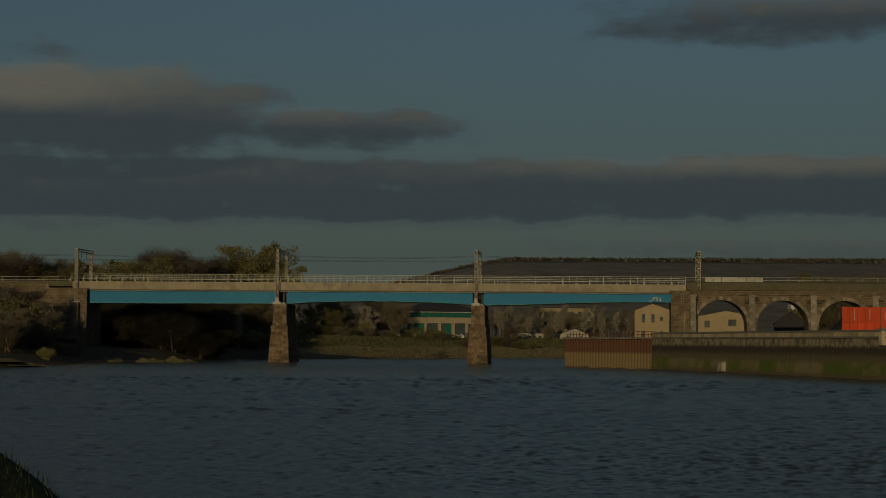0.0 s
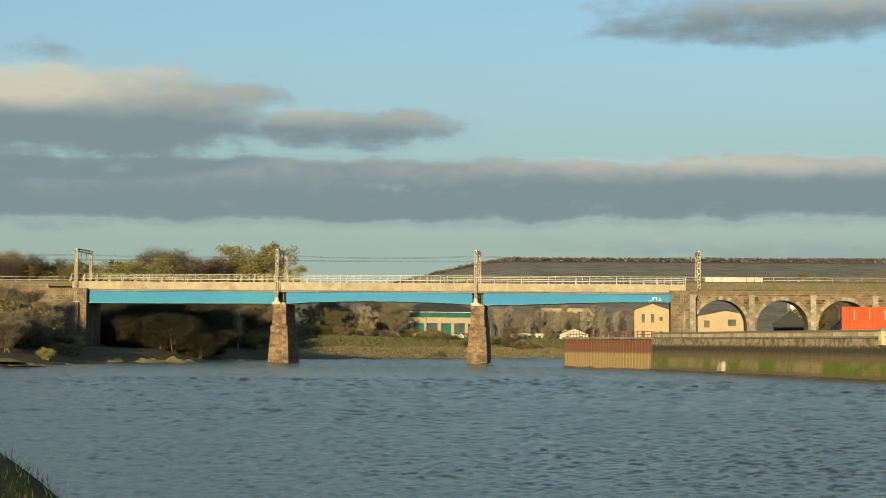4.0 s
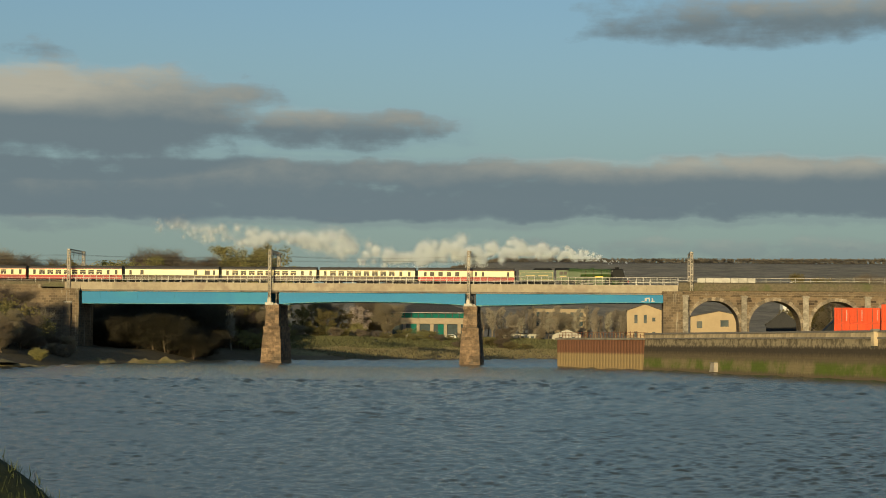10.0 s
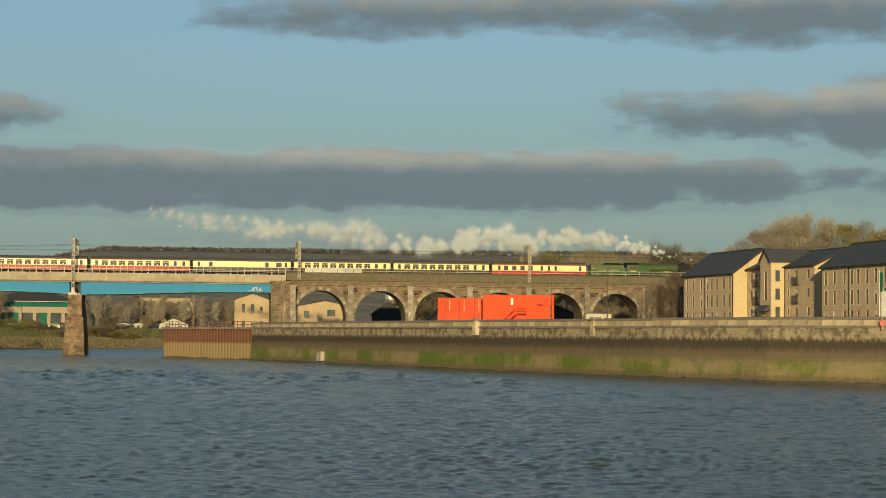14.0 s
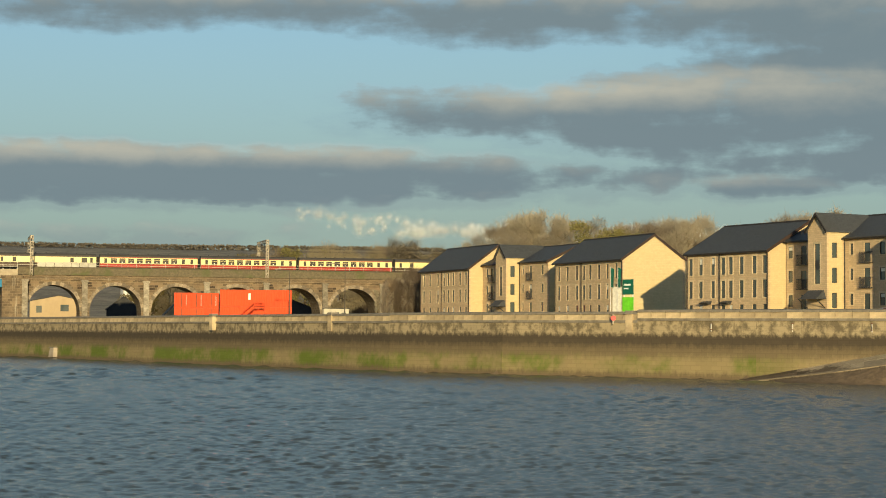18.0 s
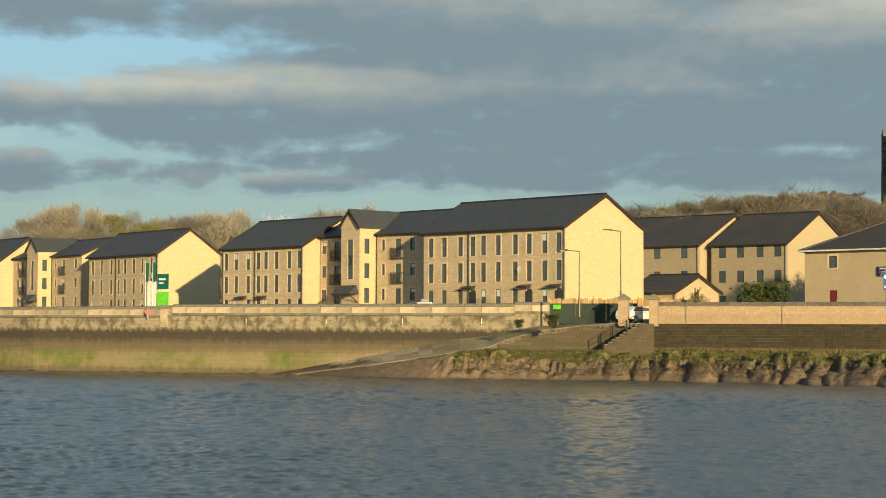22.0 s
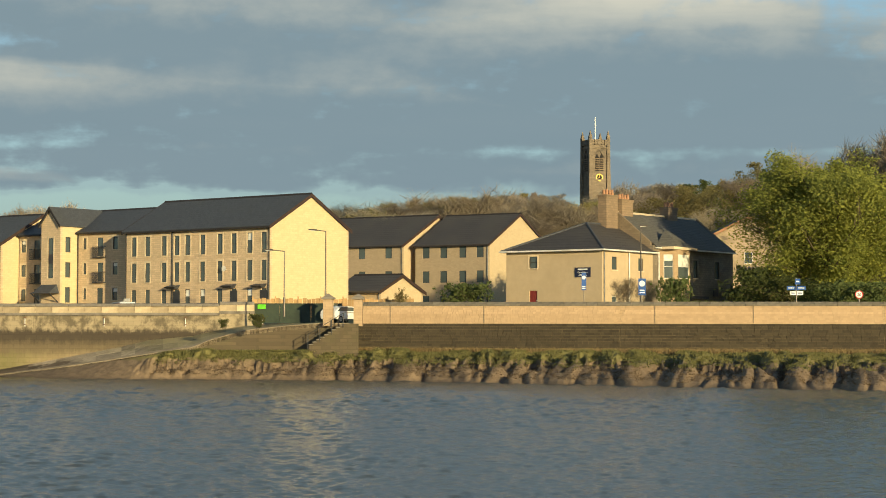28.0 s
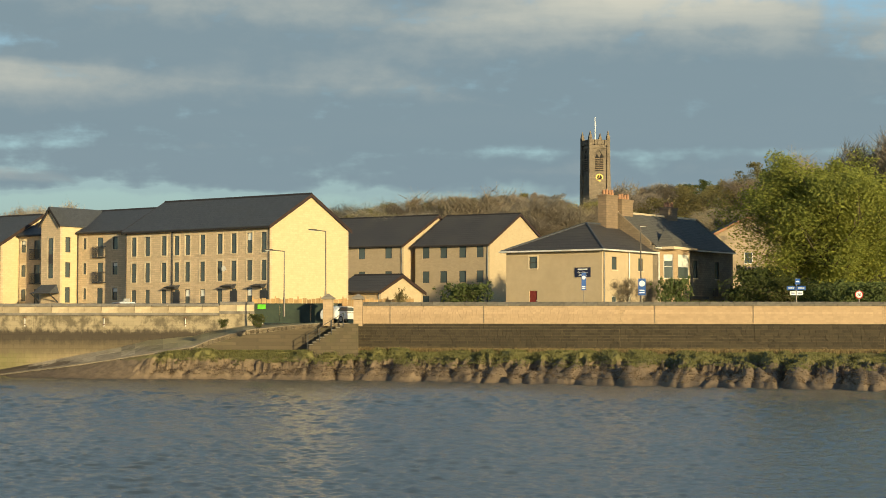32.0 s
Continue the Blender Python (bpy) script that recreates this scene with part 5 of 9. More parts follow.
def flats_block(m, cols, x0, x1, y0, eave, ridge, rng, doors=(), depth=12.0):
    rows = [(eave - 2.75, 2.05, 2), (eave - 5.55, 2.05, 2), (eave - 8.4, 2.05, 1)]
    holes = [(c - 0.36, c + 0.36, z, z + h) for c in cols for z, h, b in rows]
    t = gable_block("flats_block", m, x0, x1, y0, depth, 5.2, eave, ridge, holes, "flat_stone", "slate",
                    "three-storey pale stone flats with slate roof and tall dark windows", "flats", "riverside flats")
    for c in cols:
        for k, (z, h, b) in enumerate(rows):
            window(t, c, z, 0.72, h, y0, bars=1 if k < 2 else 0, blind=rng.choice((0, 0, 0, 0, 0, 0, 0.35)), surround="stone_sill" if k < 2 else None)
    for c in doors:
        part("door_canopy", Geo().hexa([(c - 0.55, y0 - 0.5, eave - 6.3), (c + 0.55, y0 - 0.5, eave - 6.3), (c + 0.55, y0, eave - 6.3), (c - 0.55, y0, eave - 6.3)],
                                       [(c - 0.8, y0 - 0.9, eave - 6.12), (c + 0.8, y0 - 0.9, eave - 6.12), (c + 0.8, y0, eave - 5.9), (c - 0.8, y0, eave - 5.9)]), M["slate"], t)
    for x in (x0 + 0.25, (cols[2] + cols[3]) / 2 + 0.35, x1 - 0.12):
        downpipe(t, x, y0 - 0.08, 5.4, eave - 0.2)
    return t


def flats_link(m, x0, x1, y0, tower, wins, eave, ridge, rng):
    """Set-back middle part with a projecting gabled stair tower, juliet balconies and an entrance canopy."""
    t0, t1, ty = tower
    rows = [eave - 2.8, eave - 5.6, eave - 8.4]
    holes, deco = [], []
    for c, kind in wins:
        for k, z in enumerate(rows):
            w, h, dz = (0.95, 2.1, 0.0) if kind == "balcony" else (0.8, 1.35, 0.75) if kind == "win" else (0.5, 1.25, 0.85)
            holes.append((c - w / 2, c + w / 2, z + dz, z + dz + h))
            deco.append((c, z + dz, w, h, kind, k))
    t = gable_block("flats_link", m, x0, x1, y0, 10.5, 5.2, eave, ridge - 0.6, holes, "flat_stone", "slate",
                    "set-back pale stone flats with juliet balconies and slate roof", "flats", "riverside flats", over=0.3)
    for c, z, w, h, kind, k in deco:
        window(t, c, z, w, h, y0, bars=0 if kind != "balcony" else 1, surround="stone_sill" if kind != "balcony" else None, blind=rng.choice((0, 0, 0, 0, 0.3)))
        if kind == "balcony" and k < 2:
            b = Geo().box(c - 0.95, c + 0.95, y0 - 0.35, y0 - 0.31, z + 1.05, z + 1.1).box(c - 0.95, c + 0.95, y0 - 0.35, y0, z - 0.12, z - 0.04)
            for i in range(14):
                x = c - 0.93 + 1.86 * i / 13
                b.box(x - 0.015, x + 0.015, y0 - 0.345, y0 - 0.315, z - 0.05, z + 1.05)
            for x in (c - 0.94, c + 0.94):
                b.box(x - 0.02, x + 0.02, y0 - 0.33, y0, z + 1.04, z + 1.09)
            part("juliet_balcony", b, M["frame_dark"], t, "black steel balcony railing")
    tw = thing("stair_tower", m, "gabled pale stone stair tower with tall stair window", "tower", "riverside flats")
    xm, tz, tr = (t0 + t1) / 2, eave + 0.85, eave + 2.65
    sw = (xm - 0.45, xm + 0.45, eave - 5.2, eave - 0.7)
    part("front_wall", Geo().wall(t0, t1, 5.2, tz, ty, ty + 0.3, [sw]).poly([(t0, ty, tz), (t1, ty, tz), (xm, ty, tr)]), M["flat_stone"], tw)
    shole = [(eave - 2.3, eave - 0.6), (eave - 5.1, eave - 3.4), (eave - 7.9, eave - 6.2)]
    side = Geo()
    ys = (ty + 0.3, ty + 0.75, ty + 1.5, y0 + 3)
    side.box(t1 - 0.3, t1, ys[0], ys[1], 5.2, tz).box(t1 - 0.3, t1, ys[2], ys[3], 5.2, tz)
    z = 5.2
    for lo, hi in shole[::-1]:
        side.box(t1 - 0.3, t1, ys[1], ys[2], z, lo)
        z = hi
    side.box(t1 - 0.3, t1, ys[1], ys[2], z, tz)
    # sunward side wall takes the brightened copy, the other keeps the plain stone
    part("side_wall", side, M["gable_stone"], tw)
    part("side_wall", Geo().box(t0, t0 + 0.3, ty + 0.3, y0 + 3, 5.2, tz), M["flat_stone"], tw)
    for lo, hi in shole:
        fr = part("window", Geo().box(t1 - 0.2, t1 - 0.1, ys[1], ys[1] + 0.07, lo, hi).box(t1 - 0.2, t1 - 0.1, ys[2] - 0.07, ys[2], lo, hi).box(t1 - 0.2, t1 - 0.1, ys[1] + 0.07, ys[2] - 0.07, lo, lo + 0.07).box(t1 - 0.2, t1 - 0.1, ys[1] + 0.07, ys[2] - 0.07, hi - 0.07, hi), M["frame_dark"], tw)
        part("pane", Geo().box(t1 - 0.16, t1 - 0.14, ys[1] + 0.07, ys[2] - 0.07, lo + 0.07, hi - 0.07), M["glass"], fr)
    window(tw, xm, sw[2], 0.9, sw[3] - sw[2], ty, bars=3, surround="stone_sill")
    part("spandrel_panel", Geo().box(xm - 0.4, xm + 0.4, ty + 0.07, ty + 0.1, eave - 3.6, eave - 2.5), M["frame_dark"], tw)
    for sgn in (-1, 1):
        xe = xm + sgn * ((t1 - t0) / 2 + 0.25)
        ze = tz - 0.25 * (tr - tz) / ((t1 - t0) / 2)
        a = [(xe, ty - 0.3, ze), (xm, ty - 0.3, tr + 0.02), (xm, y0 + 5, tr + 0.02), (xe, y0 + 5, ze)]
        if sgn > 0:
            a = a[::-1]
        part("roof_slope", Geo().hexa(a[::-1] if sgn > 0 else a, [(x, y, z + 0.14) for x, y, z in (a[::-1] if sgn > 0 else a)]), M["slate"], tw)
        part("bargeboard", Geo().hexa([(xe, ty - 0.34, ze - 0.2), (xm, ty - 0.34, tr - 0.2), (xm, ty - 0.3, tr - 0.2), (xe, ty - 0.3, ze - 0.2)], [(xe, ty - 0.34, ze + 0.15), (xm, ty - 0.34, tr + 0.15), (xm, ty - 0.3, tr + 0.15), (xe, ty - 0.3, ze + 0.15)]), M["fascia"], tw)
    cz = eave - 6.4
    part("entrance_canopy", Geo().hexa([(t0 - 0.3, ty - 1.5, cz - 0.5), (t1 - 0.1, ty - 1.5, cz - 0.5), (t1 - 0.1, ty, cz - 0.5), (t0 - 0.3, ty, cz - 0.5)], [(t0 + 0.1, ty - 1.2, cz - 0.35), (t1 - 0.5, ty - 1.2, cz - 0.35), (t1 - 0.5, ty, cz + 0.5), (t0 + 0.1, ty, cz + 0.5)]), M["slate"], tw)
    for x in (t0 - 0.1, t1 - 0.3):
        part("canopy_brace", Geo().bar((x, ty - 1.3, cz - 0.5), (x, ty, cz - 1.5), 0.06), M["frame_dark"], tw)
    downpipe(tw, t1 + 0.2, y0 - 0.1, 5.4, eave - 0.1)
    return t


rng = random.Random(21)
ROW1, ROW2 = along((107, 312), (111, 242)), along((107.5, 209), (117, 152))
flats_block(ROW1, [6.2, 8.9, 12.3, 14.9, 16.7, 18.8, 21.6, 23.9], 4.6, 25.3, 0, 14.9, 18.65, rng, (), 10.2)
flats_link(ROW1, 25.6, 49.4, 2.3, (35.5, 39.3, 0.0), [(27.3, "win"), (29.2, "balcony"), (40.6, "slim"), (43.3, "balcony"), (47.4, "win")], 15.35, 18.4, rng)
flats_block(ROW1, [57.6, 60.3, 63.3, 65.5, 67.4, 70.0, 72.5, 75.1], 56.2, 76.9, 0, 14.7, 18.0, rng, (), 9.8)
flats_block(ROW2, [1.1, 3.1, 5.5, 7.5, 8.95, 11.0, 13.4, 15.3], 0.2, 15.95, 0, 14.2, 17.6, rng, (4.5, 8.4), 11.9)
flats_link(ROW2, 16.15, 34.3, 2.5, (22.9, 26.1, 0.0), [(16.9, "win"), (19.2, "balcony"), (27.35, "slim"), (29.85, "balcony"), (32.3, "win")], 15.2, 18.4, rng)
big = flats_block(ROW2, [38.3, 40.4, 42.9, 44.8, 46.4, 48.6, 51.1, 53.1, 55.3, 57.3], 36.9, 58.15, -0.3, 14.85, 18.22, rng, (44.5, 52.7, 56.9), 12.1)
dish = part("satellite_dish", Geo().tube((52.1, -0.75, 10.55), (52.1, -0.66, 10.55), 0.3, 0.22, 16).bar((52.1, -0.66, 10.55), (52.1, -0.3, 10.4), 0.03), M["frame_white"], big, "white satellite dish")
for c in (44.8, 53.1, 57.3):
    part("front_door", Geo().box(c - 0.5, c + 0.5, -0.34, -0.305, 5.3, 8.3), M["frame_dark"], big, "dark panelled front door")
part("wall_sign", Geo().box(36.95, 37.9, -0.5, -0.45, 7.3, 7.62), M["frame_white"], big, "small white board by the wall")

# ---------------------------------------------------------------- houses behind the gate
def simple_house(name, end, u, x0, depth, eave, ridge, cols, wall, roof, label, rows=2, ground=5.0, wz=1.55, ww=1.1):
    m = pose(end[0], end[1], 0, 0, 0, math.degrees(math.atan2(u[1], u[0])))
    zs = [eave - 1.78 - 3.28 * k for k in range(rows)]
    holes = [(c - ww / 2, c + ww / 2, z, z + wz) for c in cols for z in zs]
    t = gable_block(name, m, x0, 0, 0, depth, ground, eave, ridge, holes, wall, roof, label, "house", "houses behind the quay")
    for c in cols:
        for z in zs:
            window(t, c, z, ww, wz, 0, bars=0, sill=False)
    downpipe(t, -0.1, -0.08, ground, eave - 0.2)
    return t


U = (0.25, -0.97)
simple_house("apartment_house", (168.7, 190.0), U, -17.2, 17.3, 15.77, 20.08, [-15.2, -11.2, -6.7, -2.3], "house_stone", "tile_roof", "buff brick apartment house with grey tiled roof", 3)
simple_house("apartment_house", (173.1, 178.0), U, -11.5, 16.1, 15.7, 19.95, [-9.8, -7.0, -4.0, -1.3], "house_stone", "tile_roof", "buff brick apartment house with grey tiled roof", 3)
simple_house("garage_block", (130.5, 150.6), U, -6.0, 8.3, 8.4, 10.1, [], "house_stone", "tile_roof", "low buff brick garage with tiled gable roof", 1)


def care_home():
    m = pose(138.9, 126.7, 0, 0, 0, math.degrees(math.atan2(-0.98, 0.2)))
    t = thing("care_home", m, "tan rendered care home with hipped slate roof", "house")
    L, D, e, r = 11.4, 10.2, 12.3, 15.3
    fw = [(-8.1, 10.55, 0.95, 1.2), (-8.1, 6.3, 0.95, 2.0)]
    part("front_wall", Geo().wall(-L, 0, 5.2, e, 0, 0.3, [(x - w / 2, x + w / 2, z, z + h) for x, z, w, h in fw]), M["render_tan"], t)
    window(t, fw[0][0], fw[0][1], fw[0][2], fw[0][3], 0, "fascia", bars=1, surround="stone_sill")
    d = part("door", Geo().box(-8.1 - 0.47, -8.1 + 0.47, 0.1, 0.16, 6.3, 8.3).box(-8.4, -8.15, 0.07, 0.1, 6.6, 7.2).box(-8.05, -7.8, 0.07, 0.1, 6.6, 7.2).box(-8.4, -8.15, 0.07, 0.1, 7.4, 8.1).box(-8.05, -7.8, 0.07, 0.1, 7.4, 8.1), M["door_red"], t, "dark red panelled door")
    part("door_handle", Geo().box(-7.75, -7.68, 0.04, 0.1, 7.25, 7.35), M["frame_white"], d)
    # end wall turned to the sun
    em = pose(0, 0, 0, 0, 0, 90)
    end = part("end_wall", Geo().wall(0.3, D, 5.2, e, 0, 0.3, [(1.9, 2.9, 10.35, 11.65), (7.2, 8.2, 10.35, 11.65), (1.9, 2.9, 5.9, 7.7)]), M["render_tan"], t, at=em)
    for x, z, h in ((2.4, 10.35, 1.3), (7.7, 10.35, 1.3), (2.4, 5.9, 1.8)):
        window(end_thing(t, em), x, z, 1.0, h, 0, "fascia" if z > 8 else "frame_white", bars=1)
    part("side_wall", Geo().box(-L, -L + 0.3, 0.3, D, 5.2, e), M["render_tan"], t)
    part("back_wall", Geo().box(-L, -0.3, D - 0.3, D, 5.2, e), M["render_tan"], t)
    o = 0.45
    a, b, c, dd = (-L - o, -o, e), (o, -o, e), (o, D + o, e), (-L - o, D + o, e)
    p, q = (-4.9, D / 2, r), (-4.6, D + o, r)
    for nm, f in (("roof_front", [a, b, p]), ("roof_end", [b, c, q, p]), ("roof_side", [dd, a, p, q])):
        part("roof_slope", Geo().poly(f).poly([(x, y, z - 0.12) for x, y, z in f[::-1]]), M["tile_roof"], t)
    for s0, s1 in ((a, p), (b, p), (p, q)):
        part("hip_tiles", Geo().tube(s0, s1, 0.13, 0.13, 6), M["slate"], t)
    part("gutter", Geo().box(-L - o - 0.1, o + 0.1, -o - 0.12, -o, e - 0.1, e + 0.05).box(o, o + 0.12, -o, D + o, e - 0.1, e + 0.05), M["frame_white"], t)
    part("soffit", Geo().box(-L - o, o, -o, D + o, e - 0.06, e - 0.02), M["frame_white"], t)
    part("downpipe", Geo().tube((0.1, 0.3, 5.2), (0.1, 0.3, e - 0.1), 0.07, 0.07, 6), M["drain"], t)
    part("downpipe", Geo().tube((0.1, 5.2, 5.2), (0.1, 5.2, e - 0.1), 0.07, 0.07, 6), M["frame_white"], t)
    sg = part("sign_board", Geo().box(-3.1, -1.3, -0.08, -0.02, 9.6, 10.55), M["navy_sign"], t, "navy sign board with white lettering")
    write(sg, "Care Home", (-2.2, -0.085, 9.98), 0.26, M["white"])
    for z, w in ((10.3, 0.55), (9.82, 0.35), (9.7, 0.5)):
        part("lettering_bar", Geo().box(-2.2 - w, -2.2 + w, -0.09, -0.08, z, z + (0.13 if z > 10 else 0.05)), M["white"], sg)
    return t


def end_thing(t, m):
    """A part frame on a turned wall, held by that wall."""
    for c in t.children:
        if c.name.startswith("end_wall"):
            return c
    return t


def write(parent, text, at, size, mat, rot=(90, 0, 0)):
    cu = bpy.data.curves.new("lettering", "FONT")
    cu.body, cu.size, cu.align_x, cu.extrude = text, size, "CENTER", 0.004
    cu.materials.append(mat)
    ob = new("lettering", cu)
    ob.parent = parent
    ob.matrix_basis = pose(*at, *rot)
    return ob


care_home()


def terrace():
    """Old dark stone terrace with a stone bay, stone gable and chimneys."""
    m = pose(148.9, 128.7, 0, 0, 0, math.degrees(math.atan2(0.2, 0.98)))
    t = thing("stone_terrace", m, "old dark stone terrace with slate roof, bay window and chimneys", "house")
    L, D, e, r = 18.0, 9.0, 13.1, 16.6
    wins = [(9.2, 9.9, 0.95, 1.9), (14.2, 9.9, 0.95, 1.9)]
    part("front_wall", Geo().wall(0, L, 5.0, e, 0, 0.35, [(x - w / 2, x + w / 2, z, z + h) for x, z, w, h in wins]), M["old_stone"], t)
    for x, z, w, h in wins:
        window(t, x, z, w, h, 0, "fascia", bars=1, surround="old_lintel")
    part("back_wall", Geo().box(0, L, D - 0.35, D, 5, e), M["old_stone"], t)
    for x in (0, L - 0.35):
        part("gable_wall", Geo().extrude([(0.35, 5.0), (D - 0.35, 5.0), (D - 0.35, e), (D / 2, r + 0.3), (0.35, e + 0.35)], x, x + 0.35), M["terrace_gable"], t)
    sl = (r - e) / (D / 2)
    part("roof_slope", Geo().extrude([(-0.3, e - 0.3 * sl), (D / 2, r), (D / 2, r + 0.12), (-0.3, e - 0.3 * sl + 0.12)], 0.35, L + 0.1), M["slate_old"], t)
    part("roof_slope", Geo().extrude([(D / 2, r), (D + 0.3, e - 0.3 * sl), (D + 0.3, e - 0.3 * sl + 0.12), (D / 2, r + 0.12)], 0.35, L + 0.1), M["slate_old"], t)
    part("ridge_tiles", Geo().tube((0.3, D / 2, r + 0.12), (L, D / 2, r + 0.12), 0.14, 0.14, 6), M["stone_sill"], t)
    part("gutter", Geo().box(0, L, -0.42, -0.28, e - 0.32, e - 0.18), M["frame_white"], t)
    # bay
    b0, b1, by, bz0, bz1 = 1.3, 6.0, -1.6, 5.2, 12.7
    # bay stone paler than the front wall: its sunlight is in the colour
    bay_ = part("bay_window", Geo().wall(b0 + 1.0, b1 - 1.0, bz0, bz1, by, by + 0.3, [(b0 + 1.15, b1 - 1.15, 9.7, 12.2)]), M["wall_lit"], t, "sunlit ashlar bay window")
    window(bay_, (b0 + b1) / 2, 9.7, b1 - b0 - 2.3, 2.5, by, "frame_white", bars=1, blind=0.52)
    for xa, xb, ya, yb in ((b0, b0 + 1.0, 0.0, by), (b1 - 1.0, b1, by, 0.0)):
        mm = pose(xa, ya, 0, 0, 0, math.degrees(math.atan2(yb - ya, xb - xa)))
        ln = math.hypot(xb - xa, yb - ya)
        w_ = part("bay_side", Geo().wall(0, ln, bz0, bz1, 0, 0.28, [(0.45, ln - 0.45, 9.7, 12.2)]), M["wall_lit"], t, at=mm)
        window(w_, ln / 2, 9.7, ln - 0.9, 2.5, 0, "frame_white", bars=1, blind=0.25)
    part("bay_cornice", Geo().box(b0 - 0.2, b1 + 0.2, by - 0.25, 0.0, bz1, bz1 + 0.28), M["stone_sill"], t)
    apex = ((b0 + b1) / 2, 0.6, 15.0)
    ring = [(b0 - 0.2, 0.3, bz1 + 0.28), (b0 + 0.8, by - 0.25, bz1 + 0.28), (b1 - 0.8, by - 0.25, bz1 + 0.28), (b1 + 0.2, 0.3, bz1 + 0.28)]
    for p, q in zip(ring, ring[1:]):
        part("bay_roof", Geo().poly([p, q, apex]).poly([(*q[:2], q[2] - 0.06), (*p[:2], p[2] - 0.06), (*apex[:2], apex[2] - 0.06)]), M["slate_old"], t)
    part("downpipe", Geo().tube((1.0, -0.12, 5.0), (1.0, -0.12, 12.4), 0.08, 0.08, 6), M["frame_white"], t, "cream downpipe")
    part("porch_beam", Geo().box(6.6, 11.0, -0.7, -0.1, 7.7, 7.95).box(6.7, 6.95, -0.7, -0.5, 5, 9.1), M["frame_dark"], t)
    part("door", Geo().box(11.6, 12.6, -0.06, 0.02, 5.3, 7.4), M["frame_dark"], t, "dark panelled front door")
    part("wall_sign", Geo().box(13.3, 14.3, -0.1, -0.02, 8.0, 8.9), M["navy_sign"], t)
    for cx, top, w in ((-1.5, 18.2, 1.15), (1.7, 17.9, 1.15), (11.5, 17.6, 1.1)):
        ch = part("chimney", Geo().box(cx - w, cx + w, D / 2 - 0.5, D / 2 + 0.5, 13.0, top).box(cx - w - 0.08, cx + w + 0.08, D / 2 - 0.58, D / 2 + 0.58, top, top + 0.18), M["chimney_stone"], t)
        for i in range(4):
            x = cx - w + 0.3 + (2 * w - 0.6) * i / 3
            part("chimney_pot", Geo().tube((x, D / 2, top + 0.18), (x, D / 2, top + 0.7 + 0.1 * (i % 2)), 0.17, 0.14, 8), M["terracotta"], ch)
    return t


def side_house():
    """Gabled cottage and a low corrugated shed between the terrace and the big tree."""
    m = pose(175.6, 142.2, 0, 0, 0, -42)
    t = thing("cottage", m, "buff brick gabled cottage with brown bargeboards beside the terrace", "house")
    part("front_wall", Geo().extrude([(0.0, 5.0), (8.0, 5.0), (8.0, 15.7), (4.0, 17.7), (0.0, 15.7)][::-1], 0.0, 0.3, "y"), M["house_stone"], t)
    part("side_wall", Geo().box(0, 0.3, 0.3, 9, 5, 15.7).box(7.7, 8, 0.3, 9, 5, 15.7), M["house_stone"], t)
    for x0, x1, za, zb in ((-0.4, 4.0, 15.5, 17.72), (4.0, 8.4, 17.72, 15.5)):
        part("roof_slope", Geo().hexa([(x0, -0.3, za), (x1, -0.3, zb), (x1, 9, zb), (x0, 9, za)], [(x0, -0.3, za + 0.16), (x1, -0.3, zb + 0.16), (x1, 9, zb + 0.16), (x0, 9, za + 0.16)]), M["slate_old"], t)
        part("bargeboard", Geo().hexa([(x0, -0.36, za - 0.16), (x1, -0.36, zb - 0.16), (x1, -0.31, zb - 0.16), (x0, -0.31, za - 0.16)], [(x0, -0.36, za + 0.18), (x1, -0.36, zb + 0.18), (x1, -0.31, zb + 0.18), (x0, -0.31, za + 0.18)]), M["terracotta"], t)
    window(t, 4.0, 12.2, 1.0, 1.4, -0.17, "frame_white", bars=1)
    s = thing("lean_to_shed", pose(162.4, 127.6, 0, 0, 0, -42), "low stone shed with grey corrugated roof", "shed")
    # front in the lit stone, sides in dark stone: light and shade by colour
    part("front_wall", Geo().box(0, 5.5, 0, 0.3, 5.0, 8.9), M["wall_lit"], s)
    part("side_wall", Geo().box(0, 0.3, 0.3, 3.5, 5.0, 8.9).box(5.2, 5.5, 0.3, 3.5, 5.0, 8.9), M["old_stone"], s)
    for i in range(14):
        x = -0.2 + 0.42 * i
        part("roof_sheet", Geo().hexa([(x, -0.3, 8.9), (x + 0.4, -0.3, 8.9), (x + 0.4, 3.6, 11.2), (x, 3.6, 11.2)], [(x + 0.1, -0.3, 9.05), (x + 0.3, -0.3, 9.05), (x + 0.3, 3.6, 11.35), (x + 0.1, 3.6, 11.35)]), M["coping"], s)


M["old_lintel"] = plain("old_stone_lintel", (0.24, 0.2, 0.15), None, 0.9)
M["terrace_gable"] = masonry("brown_gable_stone", (0.3, 0.23, 0.15), (0.22, 0.165, 0.11), (0.15, 0.12, 0.09), 0.5, 0.22, 0.02, (0.1, 0.08, 0.06), 0.3)
M["chimney_stone"] = masonry("chimney_stone", (0.34, 0.24, 0.15), (0.26, 0.19, 0.12), (0.18, 0.14, 0.1), 0.5, 0.25, 0.02, (0.12, 0.09, 0.07), 0.3)
M["slate_old"] = masonry("old_slate", (0.15, 0.142, 0.125), (0.1, 0.097, 0.09), (0.03, 0.03, 0.033), 0.35, 0.2, 0.015, (0.1, 0.095, 0.07), 0.5, 0.75)
terrace()
side_house()


